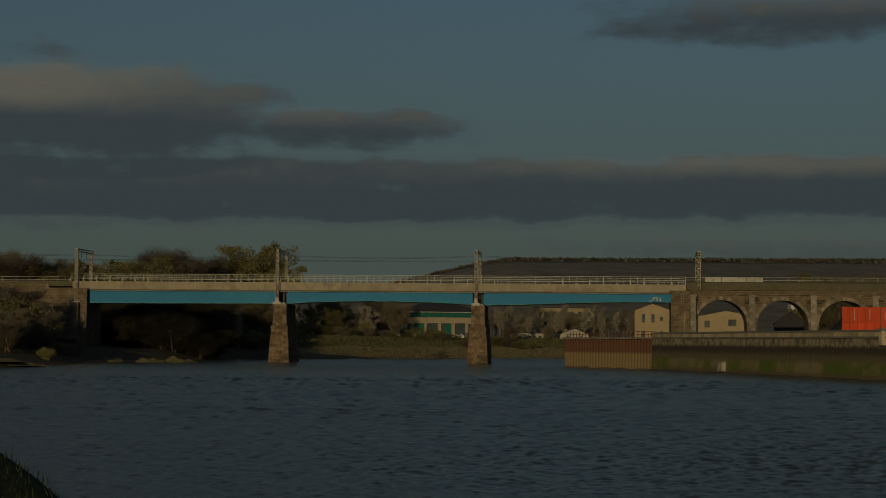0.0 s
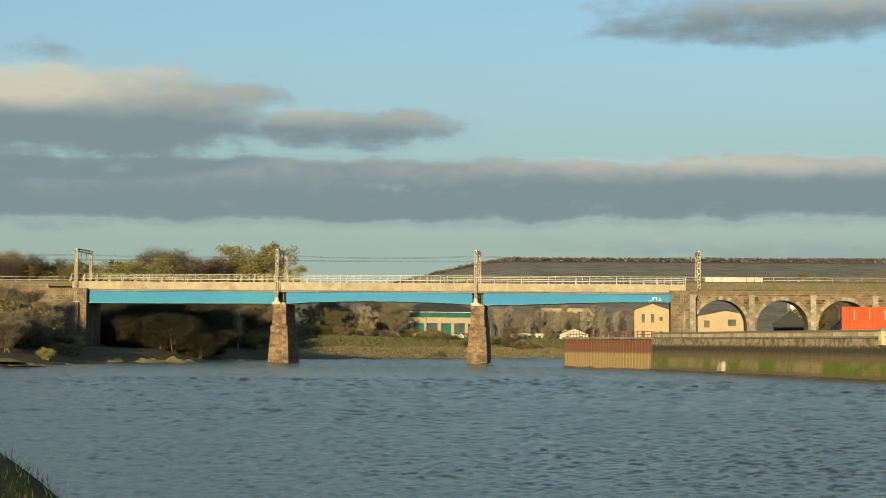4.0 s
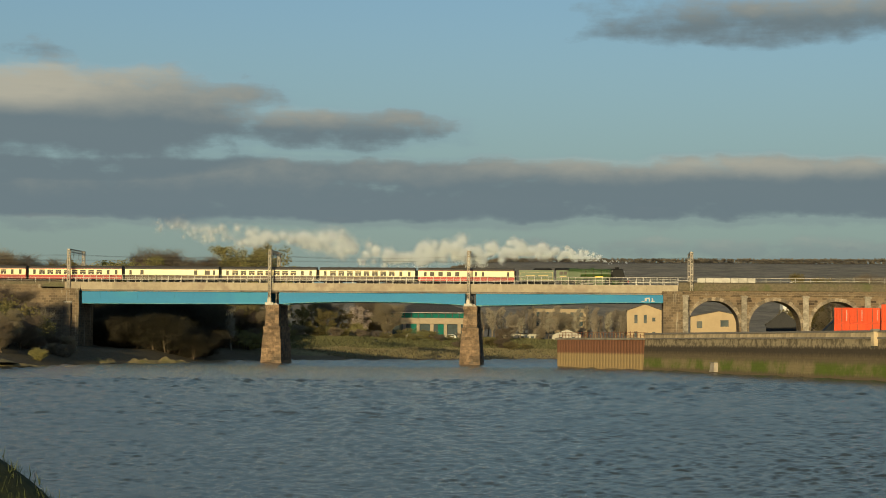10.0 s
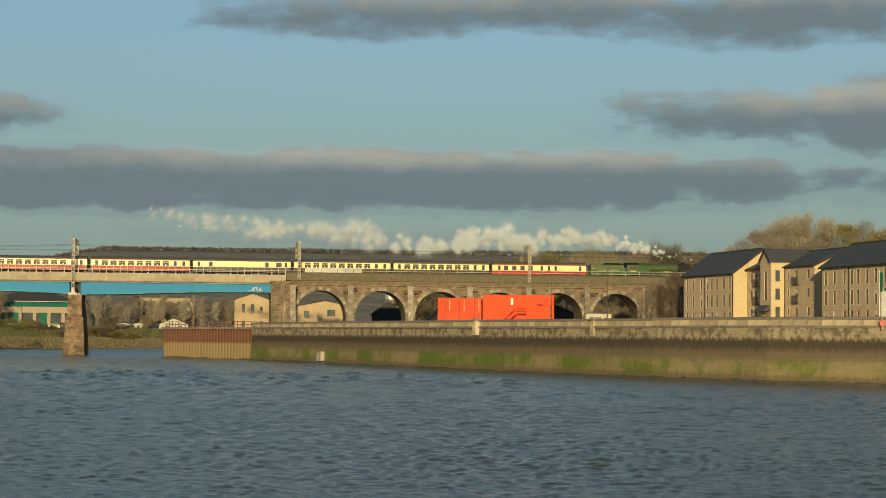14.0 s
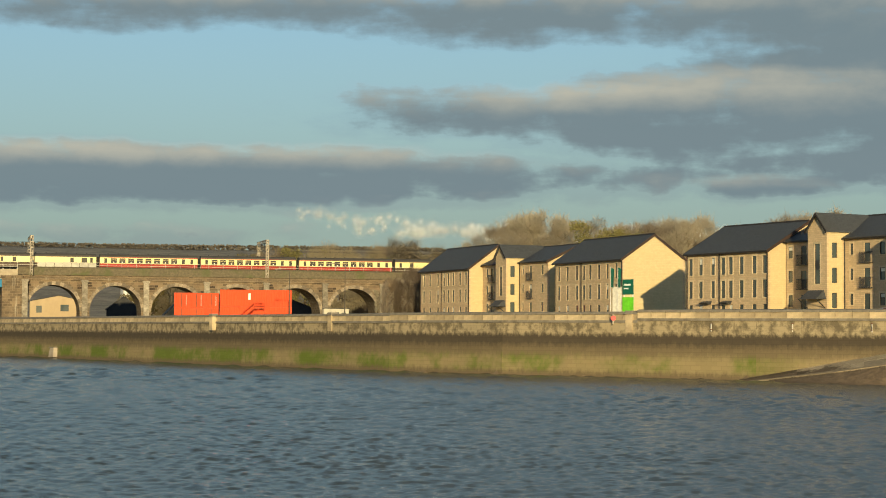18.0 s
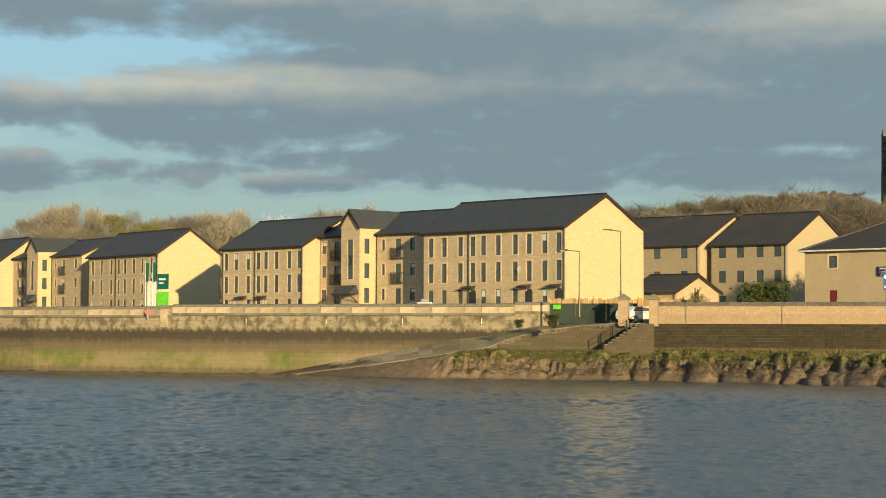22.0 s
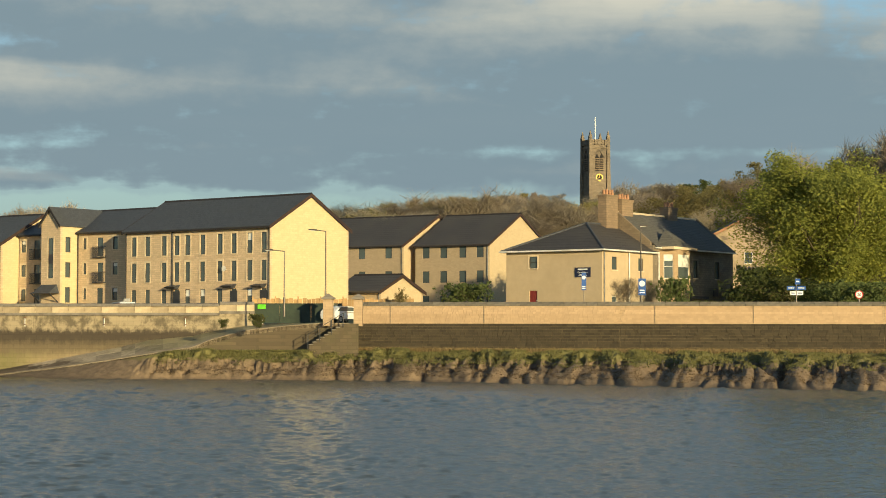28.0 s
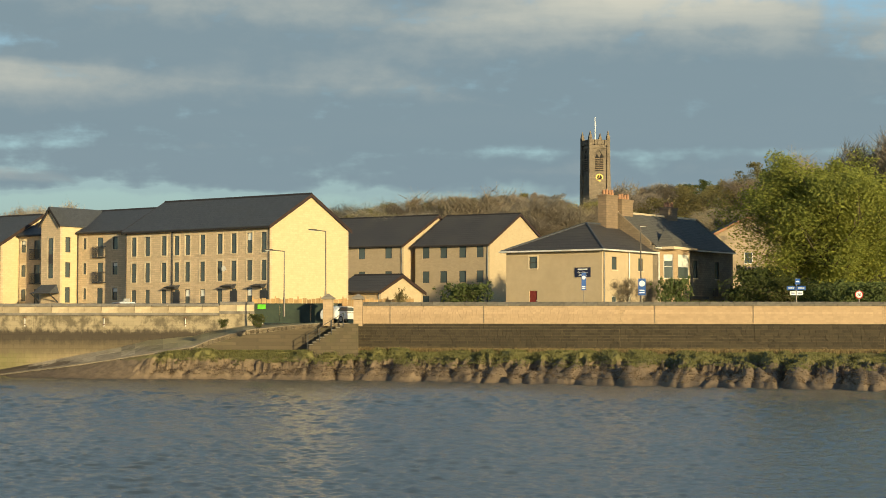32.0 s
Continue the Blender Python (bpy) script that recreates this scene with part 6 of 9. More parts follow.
def church_tower():
    d, az = 540.0, radians(47.43)
    m = pose(d * math.sin(az), d * math.cos(az), 0, 0, 0, -47.43 + 24)
    t = thing("church_tower", m, "dark gothic church tower with battlements, clock and flagpole", "church")
    a, z0, top = 2.75, 20.0, 57.2
    part("shaft", Geo().box(-a, a, -a, a, z0, top), M["tower_stone"], t)
    for sx in (-1, 1):
        for sy in (-1, 1):
            g = Geo()
            for zz, w in ((z0, 0.75), (40, 0.62), (49, 0.5)):
                g.frustum(sx * a, sy * a, zz, zz + (20 if zz == z0 else 9 if zz == 40 else 10.5), w, w, w * 0.9, w * 0.9)
            part("corner_buttress", g, M["tower_stone"], t)
            part("pinnacle", Geo().frustum(sx * a, sy * a, 59.0, 61.2, 0.5, 0.5, 0.08, 0.08), M["tower_stone"], t)
    for z in (39.0, 47.0, 56.2):
        part("string_course", Geo().box(-a - 0.2, a + 0.2, -a - 0.2, a + 0.2, z, z + 0.45), M["tower_stone"], t)
    for i in range(5):
        x = -a + 0.7 + (2 * a - 1.4) * i / 4
        for s in (-1, 1):
            part("merlon", Geo().box(x - 0.45, x + 0.45, s * a - 0.3, s * a + 0.3, top, top + 1.5), M["tower_stone"], t)
            part("merlon", Geo().box(s * a - 0.3, s * a + 0.3, x - 0.45, x + 0.45, top, top + 1.5), M["tower_stone"], t)
    for k, rz in enumerate((0, -90)):
        rot_ = pose(0, 0, 0, 0, 0, rz)
        for x in (-0.7, 0.7):
            # flat shape on the solid shaft, the opening's inner shade in its colour
            g = Geo().poly([(x - 0.6, -a - 0.02, 49.8), (x + 0.6, -a - 0.02, 49.8), (x + 0.6, -a - 0.02, 53.6), (x, -a - 0.02, 54.8), (x - 0.6, -a - 0.02, 53.6)])
            w = part("belfry_opening", g, M["interior"], t, "dark louvred belfry opening", at=rot_)
            lv = Geo()
            for i in range(6):
                lv.box(x - 0.58, x + 0.58, -a - 0.12, -a - 0.03, 50.1 + 0.6 * i, 50.3 + 0.6 * i)
            part("louvres", lv, M["chimney_stone"], w)
        part("hood_mould", Geo().bar((-1.6, -a - 0.1, 53.6), (0, -a - 0.1, 55.9), 0.14).bar((0, -a - 0.1, 55.9), (1.6, -a - 0.1, 53.6), 0.14), M["tower_stone"], t, at=rot_)
    g = Geo().tube((0, -a - 0.14, 47.9), (0, -a - 0.02, 47.9), 1.05, 1.05, 24)
    clock = part("clock_face", g, M["black"], t, "black clock face with gilt ring")
    rg = Geo()
    for i in range(24):
        a0, a1 = 2 * math.pi * i / 24, 2 * math.pi * (i + 1) / 24
        rg.hexa([(r * math.cos(b), -a - 0.18, 47.9 + r * math.sin(b)) for r, b in ((0.8, a0), (1.05, a0), (1.05, a1), (0.8, a1))], [(r * math.cos(b), -a - 0.14, 47.9 + r * math.sin(b)) for r, b in ((0.8, a0), (1.05, a0), (1.05, a1), (0.8, a1))])
    part("gilt_ring", rg, M["clock_gold"], clock)
    part("clock_pointer", Geo().bar((0, -a - 0.2, 47.9), (-0.6, -a - 0.2, 47.6), 0.07).bar((0, -a - 0.2, 47.9), (-0.1, -a - 0.2, 48.6), 0.06), M["clock_gold"], clock)
    part("flagpole", Geo().tube((0, 0, 57), (0, 0, 65.4), 0.2, 0.12, 8), M["white"], t, "white flagpole")
    return t


church_tower()

# ---------------------------------------------------------------- steam train (x forward, rail top at z = 0)
TRACK_Y, RAIL_Z = 2.6, 15.9
COACH_PITCH, N_COACH = 20.2, 11


def wheelset(parent, x, r, mat, spokes=0, name="wheelset", gauge=0.75):
    g = Geo().tube((0, -gauge, 0), (0, gauge, 0), 0.09, 0.09, 6)
    for y in (-gauge - 0.06, gauge - 0.08):
        g.tube((0, y, 0), (0, y + 0.14, 0), 0.18, 0.18, 10)
        if spokes:
            for i in range(spokes):
                a = 2 * math.pi * i / spokes
                g.bar((0, y + 0.07, 0), (math.cos(a) * (r - 0.1), y + 0.07, math.sin(a) * (r - 0.1)), 0.04)
            n = 28
            for i in range(n):
                a0, a1 = 2 * math.pi * i / n, 2 * math.pi * (i + 1) / n
                q = [(rr * math.cos(a), rr * math.sin(a)) for rr, a in ((r - 0.13, a0), (r, a0), (r, a1), (r - 0.13, a1))]
                g.hexa([(x_, y, z_) for x_, z_ in q], [(x_, y + 0.14, z_) for x_, z_ in q])
            g.box(-0.35, 0.35, y, y + 0.13, -r + 0.14, -r + 0.42)
        else:
            g.tube((0, y, 0), (0, y + 0.13, 0), r, r, 20)
    return part(name, g, mat, parent, at=pose(x, 0, r))


def coach(livery, kind, k):
    """Corridor coach, 19.6 m over the body; the origin is at its middle."""
    names = {"crimson": "crimson and cream corridor coach", "umber": "chocolate and cream dining coach"}
    t = thing("railway_coach", None, names[livery] + " with dark roof", "coach", "train coaches")
    h, w, z0, z1 = 9.75, 1.38, 1.05, 3.15
    if kind == "seats":
        wins = [(-8.6, 0.55)] + [(-7.0 + 1.72 * i, 1.2) for i in range(8)] + [(6.9, 0.6), (8.6, 0.55)]
    elif kind == "brake":
        wins = [(-8.3, 0.55), (-6.9, 0.9), (-5.2, 0.9), (-3.5, 0.9), (-1.8, 0.9), (0.5, 0.5), (2.0, 0.5), (3.4, 0.5), (8.5, 0.5)]
    else:
        wins = [(-8.6, 0.5), (-6.2, 0.7), (5.0, 0.7), (7.4, 1.1), (8.8, 0.5)]
    holes = [(x - a / 2, x + a / 2, 1.98, 2.92) for x, a in wins]
    for y0, y1 in ((-w, -w + 0.06), (w - 0.06, w)):
        part("upper_side", Geo().wall(-h, h, 1.85, z1, y0, y1, holes), M["cream"], t)
        part("lower_side", Geo().hexa([(-h, y0 * 0.97 if y0 < 0 else y0, z0), (h, y0 * 0.97 if y0 < 0 else y0, z0), (h, y1, z0), (-h, y1, z0)], [(-h, y0, 1.85), (h, y0, 1.85), (h, y1, 1.85), (-h, y1, 1.85)]), M[livery], t)
        part("cantrail_band", Geo().box(-h, h, y0 - 0.012, y1 + 0.012, z1 - 0.1, z1), M[livery], t)
    for x in (-h, h - 0.06):
        part("end_wall", Geo().box(x, x + 0.06, -w + 0.06, w - 0.06, z0, z1), M[livery], t)
    for x in (-h - 0.35, h):
        part("gangway", Geo().box(x, x + 0.35, -0.55, 0.55, 1.1, 3.2), M["black"], t)
    n = 8
    prof = [(w * 1.01 * math.cos(math.pi * i / n), z1 + 0.62 * math.sin(math.pi * i / n)) for i in range(n + 1)]
    part("roof", Geo().extrude(prof, -h, h), M["roof_grey"], t)
    for i in range(9):
        part("roof_vent", Geo().tube((-8 + 2 * i, 0.35, z1 + 0.55), (-8 + 2 * i, 0.35, z1 + 0.78), 0.14, 0.1, 8), M["roof_grey"], t)
    for x, a in wins:
        for y in (-w + 0.02, w - 0.05):
            f = part("window", Geo().box(x - a / 2, x + a / 2, y, y + 0.03, 1.98, 2.92), M["coach_glass"], t)
            if kind == "seats" and a > 1 and y < 0:
                part("toplight", Geo().box(x - a / 2, x + a / 2, y - 0.015, y - 0.005, 2.58, 2.62), M["cream"], f)
                part("table_lamp", Geo().box(x - 0.09, x + 0.09, y - 0.01, y - 0.004, 2.02, 2.25), M["blind"], f)
    part("solebar", Geo().box(-h, h, -1.2, 1.2, 0.78, 1.05), M["black"], t)
    part("battery_box", Geo().box(-2.2, 2.2, -1.15, 1.15, 0.35, 0.78), M["black"], t)
    for bx in (-7.1, 7.1):
        b = part("bogie", Geo().box(bx - 1.8, bx + 1.8, -1.05, -0.9, 0.45, 0.72).box(bx - 1.8, bx + 1.8, 0.9, 1.05, 0.45, 0.72).box(bx - 0.25, bx + 0.25, -1.0, 1.0, 0.4, 0.78), M["black"], t)
        for dx in (-1.3, 1.3):
            wheelset(b, bx + dx, 0.46, M["dark_steel"])
    for x in (-h - 0.5, h):
        for y in (-0.87, 0.87):
            part("buffer", Geo().tube((x, y, 1.03), (x + 0.5, y, 1.03), 0.1, 0.1, 8), M["black"], t)
    return t


def locomotive():
    """Green Pacific with tender; the origin is at the front buffers."""
    t = thing("steam_locomotive", None, "apple green steam locomotive with black smokebox and tender", "locomotive")
    zc = 2.78
    part("boiler", Geo().tube((-3.9, 0, zc), (-9.6, 0, zc), 0.93, 0.98, 28), M["loco_green"], t, smooth=False)
    for x in (-4.2, -5.6, -7.1, -8.6, -9.5):
        part("boiler_band", Geo().tube((x, 0, zc), (x - 0.07, 0, zc), 1.0, 1.0, 28), M["black"], t)
        part("band_lining", Geo().tube((x - 0.075, 0, zc), (x - 0.085, 0, zc), 0.99, 0.99, 28), M["yellow_line"], t)
    part("firebox", Geo().hexa([(-11.9, -1.1, 1.5), (-9.6, -1.0, 1.5), (-9.6, 1.0, 1.5), (-11.9, 1.1, 1.5)], [(-11.9, -1.1, 3.1), (-9.6, -0.98, 3.1), (-9.6, 0.98, 3.1), (-11.9, 1.1, 3.1)]).tube((-9.6, 0, zc), (-11.9, 0, zc + 0.02), 0.99, 1.1, 28), M["loco_green"], t)
    part("smokebox", Geo().tube((-1.6, 0, zc), (-3.9, 0, zc), 0.95, 0.95, 28), M["black"], t)
    part("smokebox_door", Geo().tube((-1.42, 0, zc), (-1.6, 0, zc), 0.55, 0.8, 24), M["black"], t)
    part("handrail_ring", Geo().tube((-1.38, 0, zc), (-1.42, 0, zc), 0.6, 0.6, 24), M["white"], t)
    part("chimney", Geo().tube((-2.7, 0, 3.6), (-2.7, 0, 3.98), 0.36, 0.32, 16).tube((-2.7, 0, 3.98), (-2.7, 0, 4.04), 0.42, 0.42, 16), M["black"], t)
    part("dome", Geo().tube((-7.3, 0, 3.6), (-7.3, 0, 3.88), 0.5, 0.42, 16).tube((-7.3, 0, 3.88), (-7.3, 0, 3.98), 0.42, 0.2, 16), M["loco_green"], t)
    for y in (-0.3, 0.3):
        part("safety_valve", Geo().tube((-10.3, y, 3.7), (-10.3, y, 4.0), 0.09, 0.09, 8), M["dark_steel"], t)
    for sg in (-1, 1):
        part("smoke_deflector", Geo().hexa([(-3.5, sg * 1.27 - 0.02, 2.0), (-1.2, sg * 1.27 - 0.02, 2.0), (-1.2, sg * 1.27 + 0.02, 2.0), (-3.5, sg * 1.27 + 0.02, 2.0)], [(-3.4, sg * 1.22 - 0.02, 3.55), (-1.5, sg * 1.22 - 0.02, 3.55), (-1.5, sg * 1.22 + 0.02, 3.55), (-3.4, sg * 1.22 + 0.02, 3.55)]), M["black"], t, "black smoke deflector")
        y = sg * 1.2
        part("running_plate", Geo().box(-11.9, -4.2, min(y, y - sg * 0.5), max(y, y - sg * 0.5), 1.86, 1.93).box(-11.9, -4.2, y - 0.015, y + 0.015, 1.66, 1.93), M["loco_green"], t)
        part("running_plate_front", Geo().box(-4.2, -0.6, min(y, y - sg * 0.6), max(y, y - sg * 0.6), 1.5, 1.56).hexa([(-4.6, y - 0.02, 1.5), (-4.2, y - 0.02, 1.5), (-4.2, y + 0.02, 1.5), (-4.6, y + 0.02, 1.5)], [(-4.6, y - 0.02, 1.9), (-4.2, y - 0.02, 1.56), (-4.2, y + 0.02, 1.56), (-4.6, y + 0.02, 1.9)]), M["black"], t)
        part("plate_lining", Geo().box(-11.9, -4.6, y - 0.025, y + 0.025, 1.93, 1.955), M["yellow_line"], t)
        part("cylinder", Geo().tube((-3.7, sg * 1.08, 0.95), (-2.4, sg * 1.08, 0.95), 0.38, 0.38, 16), M["loco_green"], t)
        rod = Geo().box(-9.7, -5.4, sg * 1.0 - 0.04, sg * 1.0 + 0.04, 0.68, 0.82)
        part("coupling_rod", rod, M["rail_white"], t, "bright steel coupling rod")
        part("connecting_rod", Geo().bar((-7.5, sg * 1.1, 0.78), (-3.6, sg * 1.1, 0.98), 0.07), M["rail_white"], t)
        part("splasher", Geo().tube((-6.1, sg * 0.86, 1.05), (-6.1, sg * 1.1, 1.05), 1.12, 1.12, 24), M["loco_green"], t)
        part("nameplate", Geo().box(-6.9, -5.3, min(sg * 1.1, sg * 1.13), max(sg * 1.1, sg * 1.13), 1.98, 2.12), M["clock_gold"], t)
        part("boiler_handrail", Geo().tube((-1.8, sg * 0.93, 3.25), (-9.4, sg * 0.97, 3.25), 0.025, 0.025, 5), M["rail_white"], t)
    # cab
    cabw = Geo()
    for y0, y1 in ((-1.32, -1.27), (1.27, 1.32)):
        cabw.wall(-14.2, -11.9, 1.3, 3.35, y0, y1, [(-13.6, -12.9, 2.45, 3.1), (-12.8, -12.15, 2.45, 3.1)])
    cab = part("cab", cabw.box(-11.95, -11.9, -1.27, 1.27, 1.9, 3.35), M["loco_green"], t)
    part("cab_windows", Geo().box(-13.6, -12.15, -1.3, -1.29, 2.45, 3.1).box(-13.6, -12.15, 1.29, 1.3, 2.45, 3.1), M["coach_glass"], cab)
    part("cab_number", Geo().box(-13.5, -12.3, -1.335, -1.32, 1.95, 2.2), M["yellow_line"], cab)
    n = 8
    part("cab_roof", Geo().extrude([(1.33 * math.cos(math.pi * i / n), 3.35 + 0.55 * math.sin(math.pi * i / n)) for i in range(n + 1)], -14.5, -11.8), M["black"], cab)
    part("frame", Geo().box(-13.8, -0.6, -0.55, 0.55, 0.75, 1.5), M["black"], t)
    part("buffer_beam", Geo().box(-0.62, -0.5, -1.25, 1.25, 0.8, 1.35), M["sign_red"], t, "red buffer beam")
    for y in (-0.87, 0.87):
        part("buffer", Geo().tube((-0.5, y, 1.05), (0, y, 1.05), 0.13, 0.16, 10), M["black"], t)
    drivers = [wheelset(t, x, 1.01, M["loco_wheel"], 14, "driving_wheelset") for x in (-5.4, -7.5, -9.7)]
    for x, r in ((-1.9, 0.48), (-3.8, 0.48), (-12.6, 0.56)):
        wheelset(t, x, r, M["loco_wheel"], 8, "carrying_wheelset")
    # headlamps and headboard
    part("headboard", Geo().box(-1.36, -1.3, -0.5, 0.5, 2.95, 3.3), M["white"], t, "white headboard")
    for y in (-0.8, 0.8):
        part("headlamp", Geo().box(-0.75, -0.55, y - 0.11, y + 0.11, 1.56, 1.85), M["white"], t)
    # tender
    part("tender_tank", Geo().box(-21.3, -14.7, -1.31, 1.31, 1.3, 3.05).box(-21.3, -14.7, -1.2, 1.2, 3.05, 3.35), M["loco_green"], t)
    part("coal", Geo().frustum(-16.8, 0, 3.3, 3.75, 2.0, 1.0, 1.5, 0.6), M["black"], t)
    ln = Geo()
    for z in (1.45, 2.88):
        ln.box(-21.1, -14.9, -1.325, -1.312, z, z + 0.025)
    for x in (-21.1, -14.95):
        ln.box(x, x + 0.05, -1.325, -1.312, 1.45, 2.93)
    part("tender_lining", ln, M["yellow_line"], t)
    for x0, x1 in ((-20.0, -18.2), (-17.6, -15.7)):
        part("lettering_bar", Geo().box(x0, x1, -1.335, -1.315, 2.2, 2.34), M["yellow_line"], t, "pale lettering along the tender")
    part("tender_frame", Geo().box(-21.4, -14.6, -1.15, -1.0, 0.6, 1.3).box(-21.4, -14.6, 1.0, 1.15, 0.6, 1.3).box(-21.4, -14.6, -1.0, 1.0, 1.0, 1.3), M["black"], t)
    for x in (-15.6, -17.2, -18.9, -20.5):
        wheelset(t, x, 0.63, M["loco_wheel"], 8, "tender_wheelset")
    return t, drivers


M["coach_glass"] = glass_mat("coach_window_glass", (0.035, 0.03, 0.025), 0.05)
M["loco_wheel"] = plain("green_wheel_paint", (0.05, 0.085, 0.02), None, 0.4)
LOCO, DRIVERS = locomotive()
# engine and tender measure 22.7 m over buffers
for ob in LOCO.children_recursive:
    if "wheelset" in ob.name:
        ob.matrix_basis = pose(ob.matrix_basis.translation.x * 1.06, 0, ob.matrix_basis.translation.z)
    else:
        ob.data.transform(Matrix.Diagonal((1.06, 1, 1, 1)))
LIVERY = ["crimson", "umber", "umber", "umber", "crimson", "crimson", "crimson", "umber", "crimson", "crimson", "crimson"]
KINDS = ["brake", "seats", "seats", "kitchen", "seats", "seats", "seats", "kitchen", "seats", "seats", "brake"]
COACHES, made = [], {}
for k in range(N_COACH):
    key = (LIVERY[k], KINDS[k])
    if key in made:
        COACHES.append(copy_thing(made[key], Matrix()))
    else:
        made[key] = coach(*key, k)
        COACHES.append(made[key])


# ---------------------------------------------------------------- steam
def steam_mat(name, opacity):
    """White vapour that scatters light through itself; thin steam lets the view through."""
    m, n, l, b = mat_base(name, 1.0, 0, 0.0)
    n.remove(b)
    white = (0.9, 0.93, 0.95, 1)
    df, tl = n.new("ShaderNodeBsdfDiffuse"), n.new("ShaderNodeBsdfTranslucent")
    df.inputs[0].default_value = tl.inputs[0].default_value = white
    m1 = n.new("ShaderNodeMixShader")
    m1.inputs[0].default_value = 0.5
    l.new(df.outputs[0], m1.inputs[1]), l.new(tl.outputs[0], m1.inputs[2])
    last = m1
    if opacity < 1:
        mx, tr = n.new("ShaderNodeMixShader"), n.new("ShaderNodeBsdfTransparent")
        mx.inputs[0].default_value = opacity
        l.new(tr.outputs[0], mx.inputs[1]), l.new(m1.outputs[0], mx.inputs[2])
        last = mx
    l.new(last.outputs[0], n["Material Output"].inputs[0])
    return m


def puff_mesh(length, radius, density, mat, rng):
    """A billow of steam: soft lumps of vapour made of countless tiny flecks."""
    g = Geo()
    lumps = []
    for _ in range(9):
        a, q = rng.uniform(0, 6.28), rng.random() ** 0.6
        lumps.append((Vector((rng.uniform(-0.5, 0.5) * length, math.cos(a) * q * radius * 0.6, math.sin(a) * q * radius * 0.72)), radius * (rng.uniform(0.25, 0.52) if density > 0.7 else rng.uniform(0.35, 0.8))))
    weight = [r * r for c, r in lumps]
    fine = 0.5 + 0.5 * min(1.0, density)
    for _ in range(int(2300 / fine ** 1.7 * density * length * radius / 2.0)):
        c, r = rng.choices(lumps, weight)[0]
        d = Vector((rng.gauss(0, 1), rng.gauss(0, 1), rng.gauss(0, 1))).normalized()
        p = c + d * r * abs(rng.gauss(0.45, 0.4))
        s = rng.uniform(0.03, 0.082) * fine
        u = Vector((rng.gauss(0, 1), rng.gauss(0, 1), rng.gauss(0, 1))).normalized()
        v = u.orthogonal().normalized() * s
        k = len(g.v)
        g.v += [p + u * s, p - u * s * 0.5 + v * 0.87, p - u * s * 0.5 - v * 0.87]
        g.f.append((k, k + 1, k + 2))
    return g.mesh("steam_puff", mat)


M["steam"] = steam_mat("white_steam", 1.0)
M["smoke"] = plain("brown_smoke", (0.16, 0.14, 0.12), (0.12, 0.11, 0.1), 1.0)
rng = random.Random(77)
# metres behind the chimney: height of the plume's middle over the rail, half thickness, density
PLUME = [(0, 5.0, 0.35, 0.08), (4, 5.7, 0.7, 0.25), (8, 6.6, 1.3, 0.8), (14, 7.1, 2.0, 1.0), (24, 7.2, 2.7, 1.0), (36, 7.3, 3.0, 1.0), (44, 6.9, 3.0, 0.95), (49, 5.4, 2.2, 0.8), (53, 4.9, 1.7, 0.6), (58, 7.3, 2.1, 0.6), (65, 9.4, 2.6, 0.6), (76, 10.0, 2.5, 0.45), (87, 10.4, 2.4, 0.3), (96, 11.4, 2.1, 0.17), (106, 12.4, 1.8, 0.12)]


def plume_at(d):
    for a, b in zip(PLUME, PLUME[1:]):
        if d <= b[0]:
            f = (d - a[0]) / (b[0] - a[0])
            return [x + (y - x) * f for x, y in zip(a[1:], b[1:])]
    return list(PLUME[-1][1:])


PUFFS = []
d = 0.0
while d < 104:
    rise, rad, dense = plume_at(d)
    ln = 3.0 + 2.2 * d / 132
    ob = solid("steam_puff", puff_mesh(ln * 1.9, rad * rng.uniform(0.85, 1.15), dense, M["steam"], rng), None, "billowing white steam trailing from the chimney", "steam", "steam plume", "stuff")
    PUFFS.append((ob, d, rise + rng.uniform(-0.35, 0.35) * rad * 0.5, rng.uniform(-10, 10)))
    d += ln * 0.8

